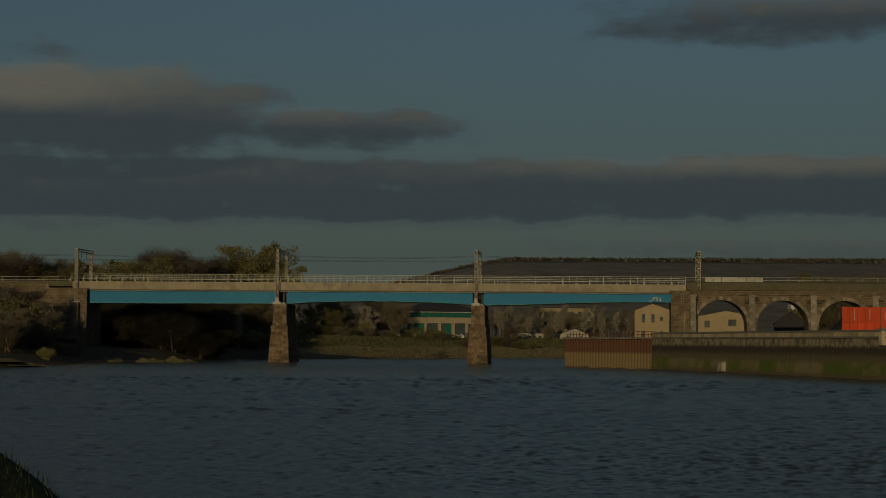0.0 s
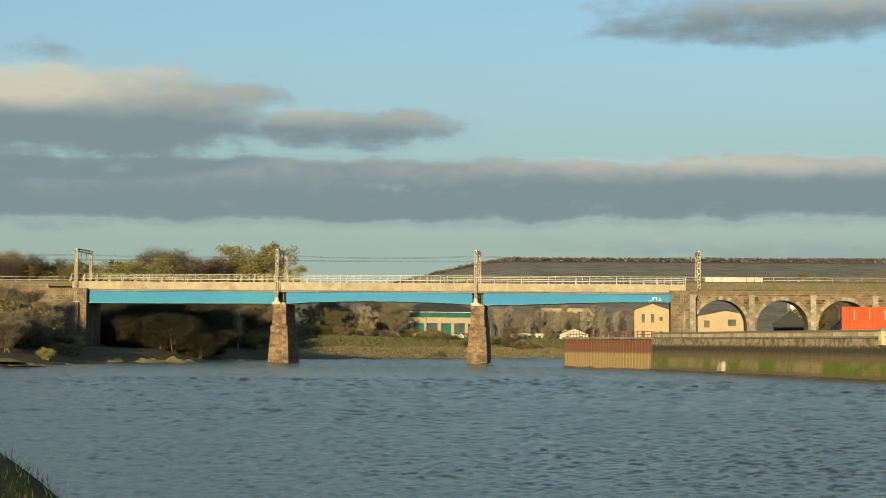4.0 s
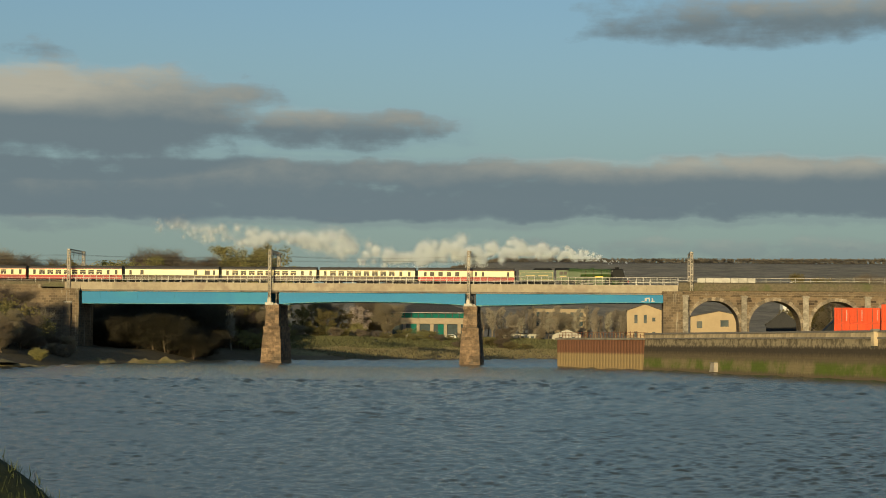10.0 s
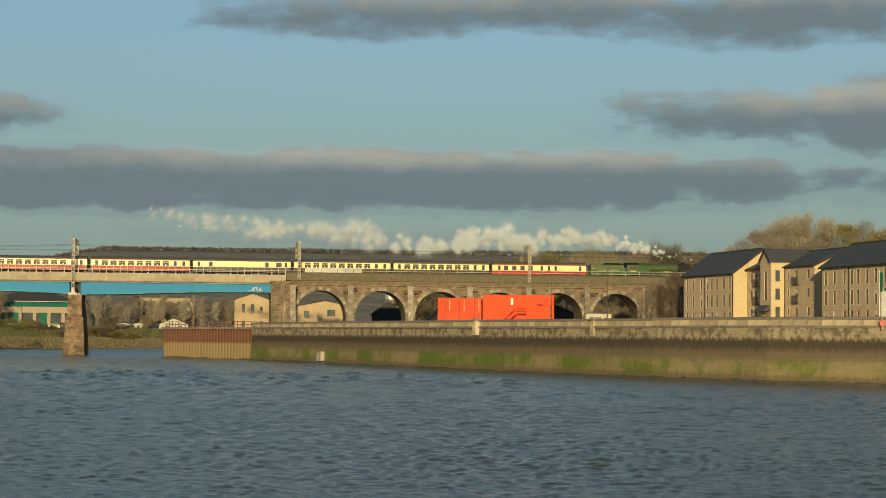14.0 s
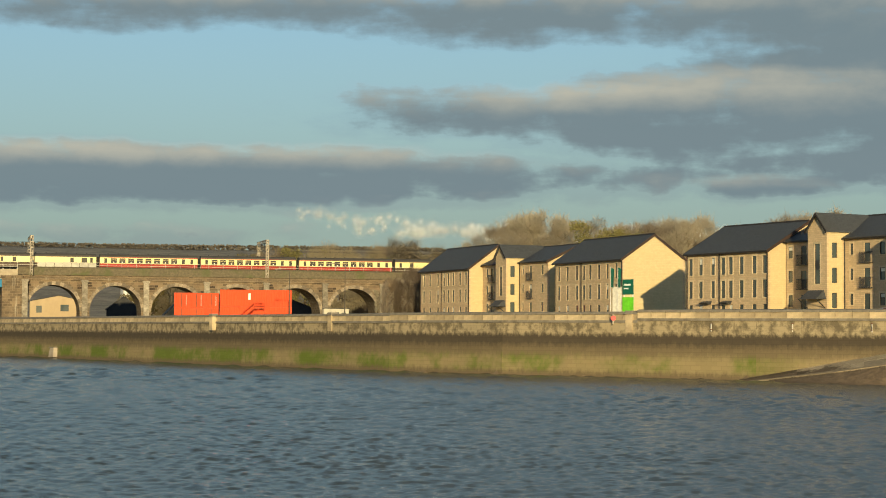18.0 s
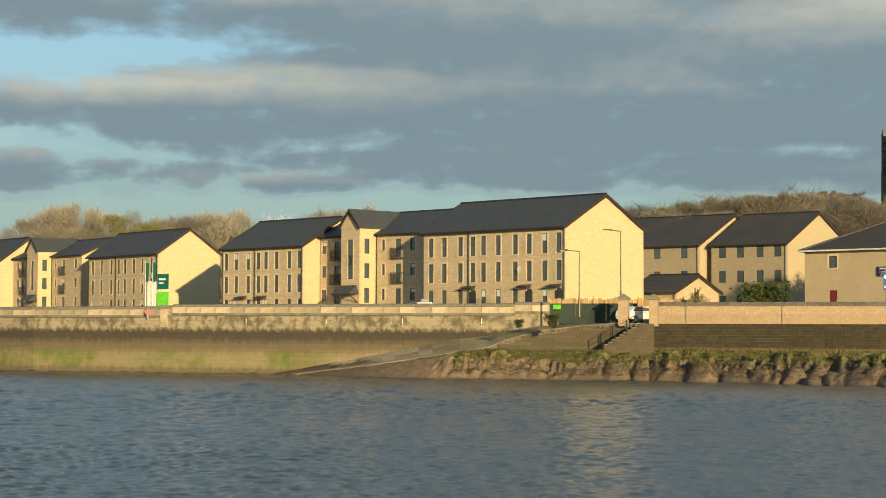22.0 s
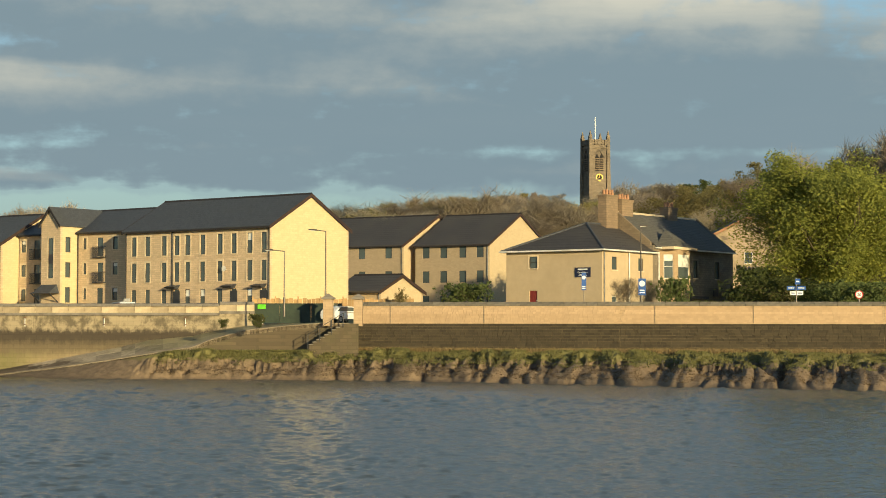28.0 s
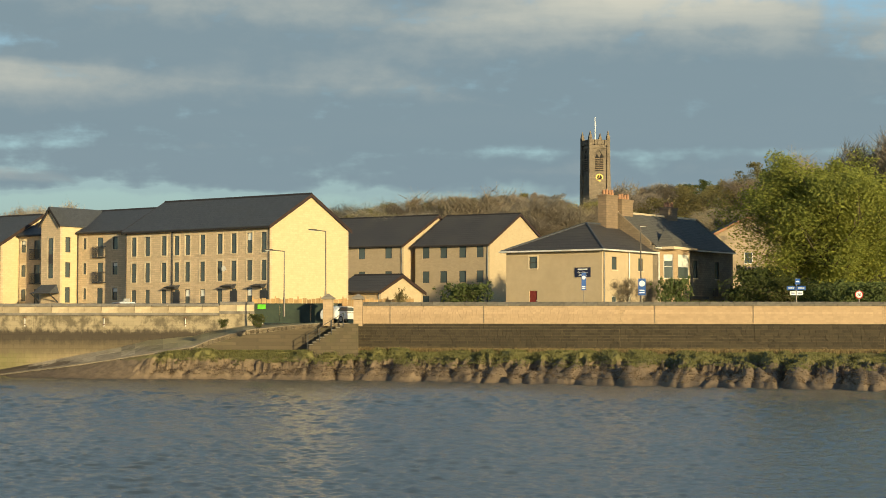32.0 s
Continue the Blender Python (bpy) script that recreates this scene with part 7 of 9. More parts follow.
# ---------------------------------------------------------------- trees and shrubs
def tree_meshes(seed, height, spread, trunk_h, n_leaf, leaf, twig=False, stems=1, limbs=11, bark="bark", crown="leaf_olive", low=0.3, flat=1.0):
    """Trunk with limbs and branchlets, and a crown of many small leaves or twigs round the branch ends."""
    rng = random.Random(seed)
    wood, lf, tips = Geo(), Geo(), []
    for s in range(stems):
        a = rng.uniform(0, 6.28)
        off = spread * 0.25 * (stems > 1)
        base = Vector((off * math.cos(a), off * math.sin(a), -0.3))
        r0 = height * 0.022 / (1 + 0.5 * (stems > 1))
        top = base + Vector((rng.uniform(-0.06, 0.06) * height, rng.uniform(-0.06, 0.06) * height, height * 0.8))
        mid = base.lerp(top, 0.5) + Vector((rng.uniform(-0.03, 0.03) * height, rng.uniform(-0.03, 0.03) * height, 0))
        wood.tube(base, mid, r0, r0 * 0.65, 7)
        wood.tube(mid, top, r0 * 0.65, r0 * 0.15, 6)
        for i in range(limbs):
            f = trunk_h + (1 - trunk_h) * (i + rng.random()) / limbs * 0.95
            p = base.lerp(mid, f * 2) if f < 0.5 else mid.lerp(top, f * 2 - 1)
            ang = i * 2.4 + rng.uniform(-0.5, 0.5)
            w = math.sin(math.pi * min(1, max(0.08, (f - low * 0.5) / (1.12 - low * 0.5)))) ** 0.6
            ln = spread * w * rng.uniform(0.7, 1.05)
            q = p + Vector((math.cos(ang) * ln, math.sin(ang) * ln, ln * rng.uniform(0.35, 0.8) * flat))
            k = p.lerp(q, 0.5) + Vector((0, 0, -0.06 * ln))
            wood.tube(p, k, r0 * 0.34, r0 * 0.22, 5, False)
            wood.tube(k, q, r0 * 0.22, r0 * 0.06, 4, False)
            tips += [(q, ln * 0.34), (k.lerp(q, 0.55), ln * 0.36), (k, ln * 0.3)]
            for j in range(4):
                b = p.lerp(q, rng.uniform(0.35, 0.95))
                e = b + Vector((rng.gauss(0, 0.3), rng.gauss(0, 0.3), rng.uniform(0.1, 0.5))) * ln * 0.75
                wood.tube(b, e, r0 * 0.12, r0 * 0.03, 3, False)
                tips.append((e, ln * 0.26))
        tips += [(top, spread * 0.25), (mid.lerp(top, 0.7), spread * 0.3)]
    for _ in range(n_leaf):
        c, r = tips[rng.randrange(len(tips))]
        r = max(r, spread * 0.12)
        o = Vector((rng.gauss(0, 1), rng.gauss(0, 1), rng.gauss(0, 0.8)))
        p = c + o * (r * (0.5 if twig else 0.42) * min(1.0, 1.9 / max(0.01, o.length)))
        if p.z < height * 0.05:
            continue
        if twig:
            up = Vector((rng.gauss(0, 0.55), rng.gauss(0, 0.55), rng.uniform(0.2, 1.2))).normalized()
            ln, w = leaf * rng.uniform(1.6, 3.6), leaf * 0.055
            sd = up.orthogonal().normalized() * w
            lf.poly([p - sd, p + sd, p + up * ln])
        else:
            u = Vector((rng.gauss(0, 1), rng.gauss(0, 1), rng.gauss(0, 0.7))).normalized()
            v = u.orthogonal().normalized()
            s = leaf * rng.uniform(0.6, 1.35)
            u, v = u * s, v * s * 0.7
            lf.poly([p - u, p + v * 0.9, p + u, p - v])
    return wood.mesh("trunk", M[bark]), lf.mesh("crown", M[crown])


KIND = {
    "bare": [tree_meshes(s, 14, 4.4, 0.22, 15000, 0.4, True, 1, 17, "pale_bark", "twig_pale") for s in (1, 2)],
    "brown": [tree_meshes(s, 13, 5.2, 0.18, 20000, 0.42, True, 1, 13, "bark", "twig_brown") for s in (4, 5)],
    "olive": [tree_meshes(s, 13, 4.8, 0.2, 12000, 0.13, False, 1, 17, "bark", "leaf_olive") for s in (7, 8)],
    "dark": [tree_meshes(s, 12, 3.6, 0.1, 7500, 0.15, False, 1, 15, "bark", "leaf_dark") for s in (10,)],
    "shrub": [tree_meshes(s, 5, 2.9, 0.08, 2600, 0.15, False, 4, 7, "bark", "leaf_olive", 0.0) for s in (12, 13)],
    "scrub": [tree_meshes(s, 6, 3.0, 0.08, 7000, 0.32, True, 4, 7, "bark", "twig_brown", 0.0) for s in (15, 16)],
    "thicket": [tree_meshes(s, 6, 3.4, 0.02, 14000, 0.34, True, 4, 8, "bark", "twig_shade", 0.0) for s in (22, 23)],
    "slim": [tree_meshes(s, 13, 1.6, 0.3, 2600, 0.36, True, 1, 17, "pale_bark", "twig_pale") for s in (25, 26, 27)],
    "bush": [tree_meshes(s, 3, 1.9, 0.05, 2800, 0.11, False, 4, 8, "bark", "leaf_dark", 0.0) for s in (18,)],
    "blossom": [tree_meshes(s, 9, 3.6, 0.2, 2600, 0.18, False, 1, 11, "bark", "blossom") for s in (20,)],
}
TREE_LABEL = {"bare": "tall bare tree with pale twigs", "brown": "bare tree with fine brown twigs", "olive": "tree with sparse olive spring leaves", "dark": "dark green leafy evergreen tree",
              "shrub": "olive spring shrub on the bank", "scrub": "tangle of brown leafless scrub", "thicket": "tangled thicket under the bridge, shade in its colour", "slim": "slender bare tree with pale straight trunk", "bush": "dense rounded dark green bush", "blossom": "tree covered in pale blossom"}
FULL = {"bare": 14, "brown": 13, "olive": 13, "dark": 12, "shrub": 5, "scrub": 6, "thicket": 6, "slim": 13, "bush": 3, "blossom": 9}
rng = random.Random(90)


def tree(kind, x, y, z, height, wide=1.0, label=""):
    wood, lf = rng.choice(KIND[kind])
    s = height / FULL[kind]
    t = thing("bush" if kind in ("bush", "shrub", "scrub", "thicket") else "tree", pose(x, y, z, 0, 0, rng.uniform(0, 360)), label or TREE_LABEL[kind], "bush" if kind in ("bush", "shrub", "scrub", "thicket") else "tree", kind + " growth")
    t.scale = (s * wide, s * wide, s)
    part("trunk", wood, None, t)
    part("crown", lf, None, t)
    return t


def polar(az, d):
    return d * math.sin(radians(az)), d * math.cos(radians(az))


def az_of(px):
    return math.degrees(math.atan((px - 784) / 3350.0))


# skyline trees behind the bridge: azimuth from a bearing, distance, top height
for px, d, top, kind, wide in ((-20, 470, 26, "brown", 1.2), (30, 470, 25.5, "brown", 1.2), (80, 480, 25, "brown", 1.2), (120, 470, 24.0, "olive", 1.1), (165, 480, 23.5, "brown", 1.0), (212, 470, 25.6, "dark", 0.95), (252, 465, 25.5, "olive", 1.1),
                               (300, 470, 24.5, "brown", 1.1), (335, 470, 26.8, "brown", 1.45), (318, 474, 25.5, "brown", 1.3), (352, 474, 25.3, "brown", 1.3), (437, 480, 29.5, "olive", 1.15), (446, 482, 27.5, "olive", 1.0), (418, 486, 25.5, "bare", 0.9), (458, 478, 26.5, "olive", 0.8), (505, 470, 23.6, "olive", 0.9), (488, 474, 22.6, "olive", 0.9), (574, 620, 24, "dark", 0.6)):
    if px >= 300 and d < 600:
        top, d = 4.13 + (top - 4.13) * 1.19, d * 1.19
    x, y = polar(az_of(px), d)
    z = max(2.5, ground_z(x, y))
    tree(kind, x, y, z, top - z, wide)
# thicket below and behind the left span; its dark twig colour stands in for shade
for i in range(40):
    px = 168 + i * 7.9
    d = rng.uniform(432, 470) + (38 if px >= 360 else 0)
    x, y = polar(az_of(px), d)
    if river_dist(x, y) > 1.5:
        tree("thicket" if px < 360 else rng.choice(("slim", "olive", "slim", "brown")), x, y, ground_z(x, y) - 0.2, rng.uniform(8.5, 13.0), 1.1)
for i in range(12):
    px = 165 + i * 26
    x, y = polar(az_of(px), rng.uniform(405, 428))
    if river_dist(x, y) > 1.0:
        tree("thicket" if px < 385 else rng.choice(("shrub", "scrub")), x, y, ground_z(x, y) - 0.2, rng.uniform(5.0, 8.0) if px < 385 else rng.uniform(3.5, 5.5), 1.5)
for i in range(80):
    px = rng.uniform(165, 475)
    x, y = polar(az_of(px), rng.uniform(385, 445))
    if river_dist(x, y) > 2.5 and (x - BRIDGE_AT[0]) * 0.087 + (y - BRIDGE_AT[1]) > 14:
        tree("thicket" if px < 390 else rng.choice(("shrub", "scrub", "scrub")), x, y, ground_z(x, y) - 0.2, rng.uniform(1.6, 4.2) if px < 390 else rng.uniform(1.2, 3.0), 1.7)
for i in range(34):
    px = 330 + i * 5.4
    x, y = polar(az_of(px), rng.uniform(500, 540))
    if river_dist(x, y) > 2:
        tree(rng.choice(("bare", "olive", "brown", "bare")), x, y, ground_z(x, y) - 0.2, rng.uniform(10, 14), 0.8)
for i in range(9):
    x, y = polar(az_of(392 + i * 10), rng.uniform(474, 490))
    tree("shrub", x, y, ground_z(x, y) - 0.2, rng.uniform(3.5, 6.0), 1.1)
# overgrown slope on the near side of the left abutment
for i in range(64):
    px = rng.uniform(-90, 140)
    d = rng.uniform(318, 384)
    x, y = polar(az_of(px), d)
    if river_dist(x, y) > 2.0 and (x - BRIDGE_AT[0]) * 0.087 + (y - BRIDGE_AT[1]) < -5:
        k = rng.choice(("scrub", "shrub", "scrub", "brown", "brown"))
        near_wall = (d - 318) / 66
        tree(k, x, y, ground_z(x, y) - 0.3, (3.0 + (3.5 + 5.8 * near_wall) * rng.uniform(0.55, 1.0)) * (1 - 0.7 * smooth(px, 30, 95)), 1.15)
# far bank beyond the middle and right spans
for i in range(44):
    px = 515 + i * 14.0 + rng.uniform(-5, 5)
    d = 560 + 0.06 * (px - 515) + rng.uniform(0, 40)
    if 700 < px < 850:
        continue
    x, y = polar(az_of(px), d)
    if river_dist(x, y) > 3:
        kind = rng.choice(("olive", "shrub", "brown", "olive")) if px < 700 else rng.choice(("slim", "slim", "bare", "scrub"))
        tree(kind, x, y, ground_z(x, y) - 0.2, rng.uniform(3.5, 5) if kind in ("shrub", "scrub") else rng.uniform(8, 12.5), 1.0)
x, y = polar(az_of(648), 590)
tree("blossom", x, y, ground_z(x, y), 10.5)
for i in range(30):
    px = 525 + i * 15.5
    x, y = polar(az_of(px), 520 + 0.10 * (px - 525) + rng.uniform(0, 14))
    if river_dist(x, y) > 9:
        tree(rng.choice(("shrub", "shrub", "scrub")), x, y, ground_z(x, y) - 0.2, rng.uniform(1.6, 3.4), 1.6)
for i in range(27):
    px = 860 + i * 13.3
    x, y = polar(az_of(px), 606 + rng.uniform(0, 40))
    tree("slim", x, y, ground_z(x, y) - 0.2, rng.uniform(10, 14), 1.0)
# treeline on the line beyond the viaduct, and bare trees behind the flats
for i in range(26):
    az = 11.0 + i * 0.81
    x, y = polar(az, rng.uniform(455, 500))
    tree(rng.choice(("olive", "brown", "brown", "olive")), x, y, max(3.0, ground_z(x, y)), rng.uniform(17, 20.5) + 4.5 * smooth(az, 12.5, 16.5), 1.0)
for az, d, top in ((20.2, 392, 24.0), (21.0, 390, 27.0), (21.9, 380, 31.5), (22.9, 385, 33.0), (23.8, 378, 32.0), (24.7, 380, 29.0), (25.6, 375, 30.0), (26.6, 372, 31.0), (27.5, 370, 32.0), (28.3, 372, 29.5), (29.3, 366, 30.0), (30.3, 366, 31.0), (31.2, 366, 32.0), (32.2, 360, 29.0), (33.4, 360, 26.5), (34.6, 360, 26)):
    x, y = polar(az + rng.uniform(-0.2, 0.2), d)
    z = ground_z(x, y)
    tree("bare", x, y, z, top - z - 3.2, 1.05)
x, y = polar(24.6, 350)
tree("olive", x, y, 5.6, 20, 0.9)
# scrub against the last arches
for i in range(12):
    az = 17.95 + i * 0.15
    x, y = polar(az, 335 + rng.uniform(-8, 10))
    tree(rng.choice(("slim", "scrub", "slim")), x, y, 5.5, rng.uniform(6.5, 10.5), 0.65)
# wooded castle hill behind the quay
for i in range(125):
    az = 36.0 + 26.0 * (i + rng.random()) / 125
    d = rng.uniform(265, 500)
    x, y = polar(az, d)
    z = ground_z(x, y)
    cap = 4.13 + d * math.tan(radians(3.92 + 0.35 * smooth(az, 40, 46) + 1.1 * smooth(az, 47.8, 53.5)))
    h = min(rng.uniform(11, 16), cap - z)
    if h < 5 or abs(az - 47.43) < 0.9 and d < 540 and z + h > 4.13 + d * math.tan(radians(4.1)):
        h = min(h, 4.13 + d * math.tan(radians(4.0)) - z) if abs(az - 47.43) < 0.9 else h
        if h < 4:
            continue
    k = rng.choice(("brown", "brown", "olive", "bare", "scrub")) if az < 50 else rng.choice(("olive", "olive", "brown", "dark"))
    tree(k, x, y, z - 0.3, h, 1.35)


for az, d, top in ((55.3, 262, 29.5), (56.4, 255, 30.5), (57.6, 250, 31.0)):
    x, y = polar(az, d)
    z = ground_z(x, y)
    tree("brown", x, y, z - 0.3, top - z, 1.0)


def big_tree():
    wood, lf = tree_meshes(36, 17.2, 9.2, 0.1, 120000, 0.13, False, 1, 44, "bark", "leaf_green", 0.0, 0.6)
    x, y = polar(54.3, 195)
    t = thing("tree", pose(x, y, 5.4), "large spreading tree in fresh green leaf beside the road", "tree")
    part("trunk", wood, None, t)
    part("crown", lf, None, t)
    wood, lf = tree_meshes(34, 12.5, 5.5, 0.1, 14000, 0.17, False, 2, 14, "bark", "leaf_green", 0.0, 0.8)
    for az, d, s in ((57.4, 225, 1.35),):
        x, y = polar(az, d)
        t = thing("tree", pose(x, y, 5.4, 0, 0, az * 7), "tree in fresh green leaf beside the road", "tree", "roadside trees")
        t.scale = (s, s, s)
        part("trunk", wood, None, t)
        part("crown", lf, None, t)


big_tree()
for px, d, h, kind, wide in ((1192, 171, 3.7, "bush", 0.62), (1236, 174, 1.6, "bush", 1.3), (1262, 174, 1.5, "bush", 1.3), (1288, 174, 1.5, "bush", 1.3), (825, 186, 3.6, "bush", 1.0), (1105, 176, 3.6, "scrub", 0.7), (1150, 176, 3.4, "scrub", 0.7),
                             (709, 176, 2.6, "shrub", 0.4), (1372, 179, 4.0, "bush", 1.3), (1460, 184, 3.6, "bush", 1.2), (1338, 190, 5.4, "bush", 0.8), (1310, 196, 3.4, "bush", 0.9), (1500, 172, 3.0, "bush", 1.2), (1380, 178, 2.6, "shrub", 1.0), (1540, 174, 3.4, "bush", 1.2), (1440, 182, 3.0, "bush", 1.4)):
    az = 42.83 + az_of(px)
    x, y = polar(az, d)
    tree(kind, x, y, 5.5, h, wide)
for px, py_, h in ((455, 0, 1.3), (395, 0, 0.8)):
    x, y = polar(42.83 + az_of(px), 163)
    tree("bush", x, y, 4.4, h, 0.8, "green weeds growing from the quay wall")


def far_woods():
    """Wooded ridge on the horizon: many small clumps."""
    r = random.Random(5)
    g = Geo()
    for _ in range(9000):
        az = r.uniform(-16, 38)
        d = r.uniform(2120, 2280)
        x, y = polar(az, d)
        z = ground_z(x, y)
        w, h = r.uniform(0.9, 2.2), r.uniform(0.9, 2.6)
        k = len(g.v)
        n = 6
        for zz, rr in ((0, w), (h * 0.5, w * 0.9), (h * 0.85, w * 0.55)):
            for i in range(n):
                a = 2 * math.pi * i / n
                q = rr * r.uniform(0.75, 1.2)
                g.v.append((x + q * math.cos(a), y + q * math.sin(a), z + zz + r.uniform(-0.6, 0.6)))
        g.v.append((x, y, z + h))
        for j in range(2):
            for i in range(n):
                a, b = k + j * n + i, k + j * n + (i + 1) % n
                g.f.append((a, b, b + n, a + n))
        for i in range(n):
            g.f.append((k + 2 * n + i, k + 2 * n + (i + 1) % n, k + 3 * n))
    solid("far_woods", g, M["far_leaf"], "wooded ridge on the horizon, haze in its colour", "woods", kind="stuff")


# woodland brown paled to carry the haze of distance
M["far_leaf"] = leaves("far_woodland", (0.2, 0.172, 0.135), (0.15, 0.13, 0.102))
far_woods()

# ---------------------------------------------------------------- quay furniture, far buildings, foreground
def sea_container_mesh(L, W=2.44, H=2.6):
    g = Geo()
    n = int(L / 0.28)
    xs = [-L / 2 + L * i / (2 * n) for i in range(2 * n + 1)]
    front = [(x, -W / 2 + (0.045 if (i // 2) % 2 else 0.0)) for i, x in enumerate(xs)]
    ring = front + [(x, -y) for x, y in front[::-1]]
    k = len(ring)
    g.v = [(x, y, 0.1) for x, y in ring] + [(x, y, H - 0.1) for x, y in ring]
    g.f = [tuple(range(k - 1, -1, -1)), tuple(range(k, 2 * k))] + [(i, (i + 1) % k, k + (i + 1) % k, k + i) for i in range(k)]
    return g.mesh("corrugated_side", M["orange"]), Geo().box(-L / 2 - 0.02, L / 2 + 0.02, -W / 2 - 0.02, W / 2 + 0.02, 0, 0.14).box(-L / 2 - 0.02, L / 2 + 0.02, -W / 2 - 0.02, W / 2 + 0.02, H - 0.12, H).mesh("frame_rail", M["orange"]), \
        *[Geo().box(x, x + 0.17, y, y + 0.15, 0, H).mesh("corner_post", M["orange"]) for x in (-L / 2 - 0.03, L / 2 - 0.14) for y in (-W / 2 - 0.03, W / 2 - 0.12)]


c40, c20 = sea_container_mesh(12.2, 2.44, 2.9), sea_container_mesh(6.1)
cm = along((74.5, 317.4), (86.3, 314.4), 5.65)
for k in range(2):
    t = thing("shipping_container", cm @ pose(6.1, 1.3, 2.92 * k), "orange-red corrugated site container, stacked two high", "container", "site containers")
    for me in c40:
        part(me.name.split(".")[0], me, None, t)
    if k == 1:
        part("white_mark", Geo().box(-1.3, -0.9, -1.27, -1.24, 1.2, 2.3), M["white"], t, "white lettering panel")
for i in range(3):
    for k in range(2):
        t = thing("shipping_container", cm @ pose(-1.5 - 2.5 * i, 3.4 - 0.5 * i, 2.62 * k, 0, 0, 90), "orange-red site container standing end-on", "container", "site containers")
        for me in c20:
            part(me.name.split(".")[0], me, None, t)
        # dark strip laid on the doors as the shaded gap between them
        part("door_recess", Geo().box(-3.1, -3.06, -0.06, 0.06, 0.14, 2.48), M["rust"], t)
        for yy in (-0.85, -0.4, 0.4, 0.85):
            part("locking_bar", Geo().tube((-3.13, yy, 0.15), (-3.13, yy, 2.45), 0.035, 0.035, 6), M["orange"], t)
        if k == 1:
            part("vent_strip", Geo().box(-3.12, -3.08, -0.9, -0.75, 0.4, 2.2), M["rail_white"], t)
st = thing("steel_stair", cm @ pose(5.6, -0.9, 0), "orange steel access stair with railings", "stair")
for i in range(10):
    part("tread", Geo().box(-2.6 + 0.28 * i, -2.3 + 0.28 * i, -0.9, 0.0, 0.3 + 0.24 * i, 0.34 + 0.24 * i), M["rust"], st)
part("landing", Geo().box(0.2, 1.9, -0.9, 0, 2.62, 2.7), M["rust"], st)
for y in (-0.9, 0.0):
    part("stringer", Geo().bar((-2.7, y, 0.1), (0.2, y, 2.65), 0.09), M["orange"], st)
    part("stair_rail", Geo().bar((-2.7, y, 1.1), (0.2, y, 3.7), 0.05).bar((0.2, y, 3.7), (1.9, y, 3.7), 0.05).bar((0.2, y, 3.2), (1.9, y, 3.2), 0.05), M["orange"], st)
    for x in (0.2, 1.9):
        part("stair_post", Geo().box(x - 0.05, x + 0.05, y - 0.05, y + 0.05, 0, 3.7), M["orange"], st)


def street_lamp(az, d, z0, h, reach, rz, label="dark steel street lamp with bracket head"):
    x, y = polar(az, d)
    t = thing("street_lamp", pose(x, y, z0, 0, 0, rz), label, "street lamp", "street lamps")
    part("column", Geo().tube((0, 0, 0), (0, 0, h * 0.3), 0.1, 0.09, 8).tube((0, 0, h * 0.3), (0, 0, h), 0.07, 0.05, 8), M["lamp_steel"], t)
    part("bracket", Geo().tube((0, 0, h), (reach, 0, h + 0.12), 0.045, 0.04, 6), M["lamp_steel"], t)
    hd = part("lamp_head", Geo().hexa([(reach - 0.1, -0.14, h + 0.05), (reach + 0.65, -0.1, h + 0.12), (reach + 0.65, 0.1, h + 0.12), (reach - 0.1, 0.14, h + 0.05)], [(reach - 0.1, -0.1, h + 0.2), (reach + 0.65, -0.07, h + 0.2), (reach + 0.65, 0.07, h + 0.2), (reach - 0.1, 0.1, h + 0.2)]), M["lamp_steel"], t)
    part("lens", Geo().box(reach + 0.05, reach + 0.55, -0.08, 0.08, h + 0.04, h + 0.08), M["frame_white"], hd)
    return t


M["lamp_steel"] = plain("weathered_lamp_column", (0.13, 0.11, 0.09), None, 0.5, 0.4)
street_lamp(42.83 + az_of(576), 168, 5.4, 7.6, 0.9, 132)
street_lamp(42.83 + az_of(503), 163, 5.4, 5.6, 1.1, 132)
street_lamp(42.83 + az_of(1134), 172, 5.4, 8.2, -0.5, 132)
street_lamp(22.82 + az_of(440), 285, 5.5, 9.0, 1.6, 165)
street_lamp(22.82 + az_of(341), 300, 5.5, 8.5, 1.7, 165)
for px, d, h in ((626, 560, 9.5), (372, 470, 11.0), (752, 585, 9.0), (1078, 575, 10.0), (905, 600, 9.0)):
    street_lamp(az_of(px), d, 3.0, h, 1.0, 180)


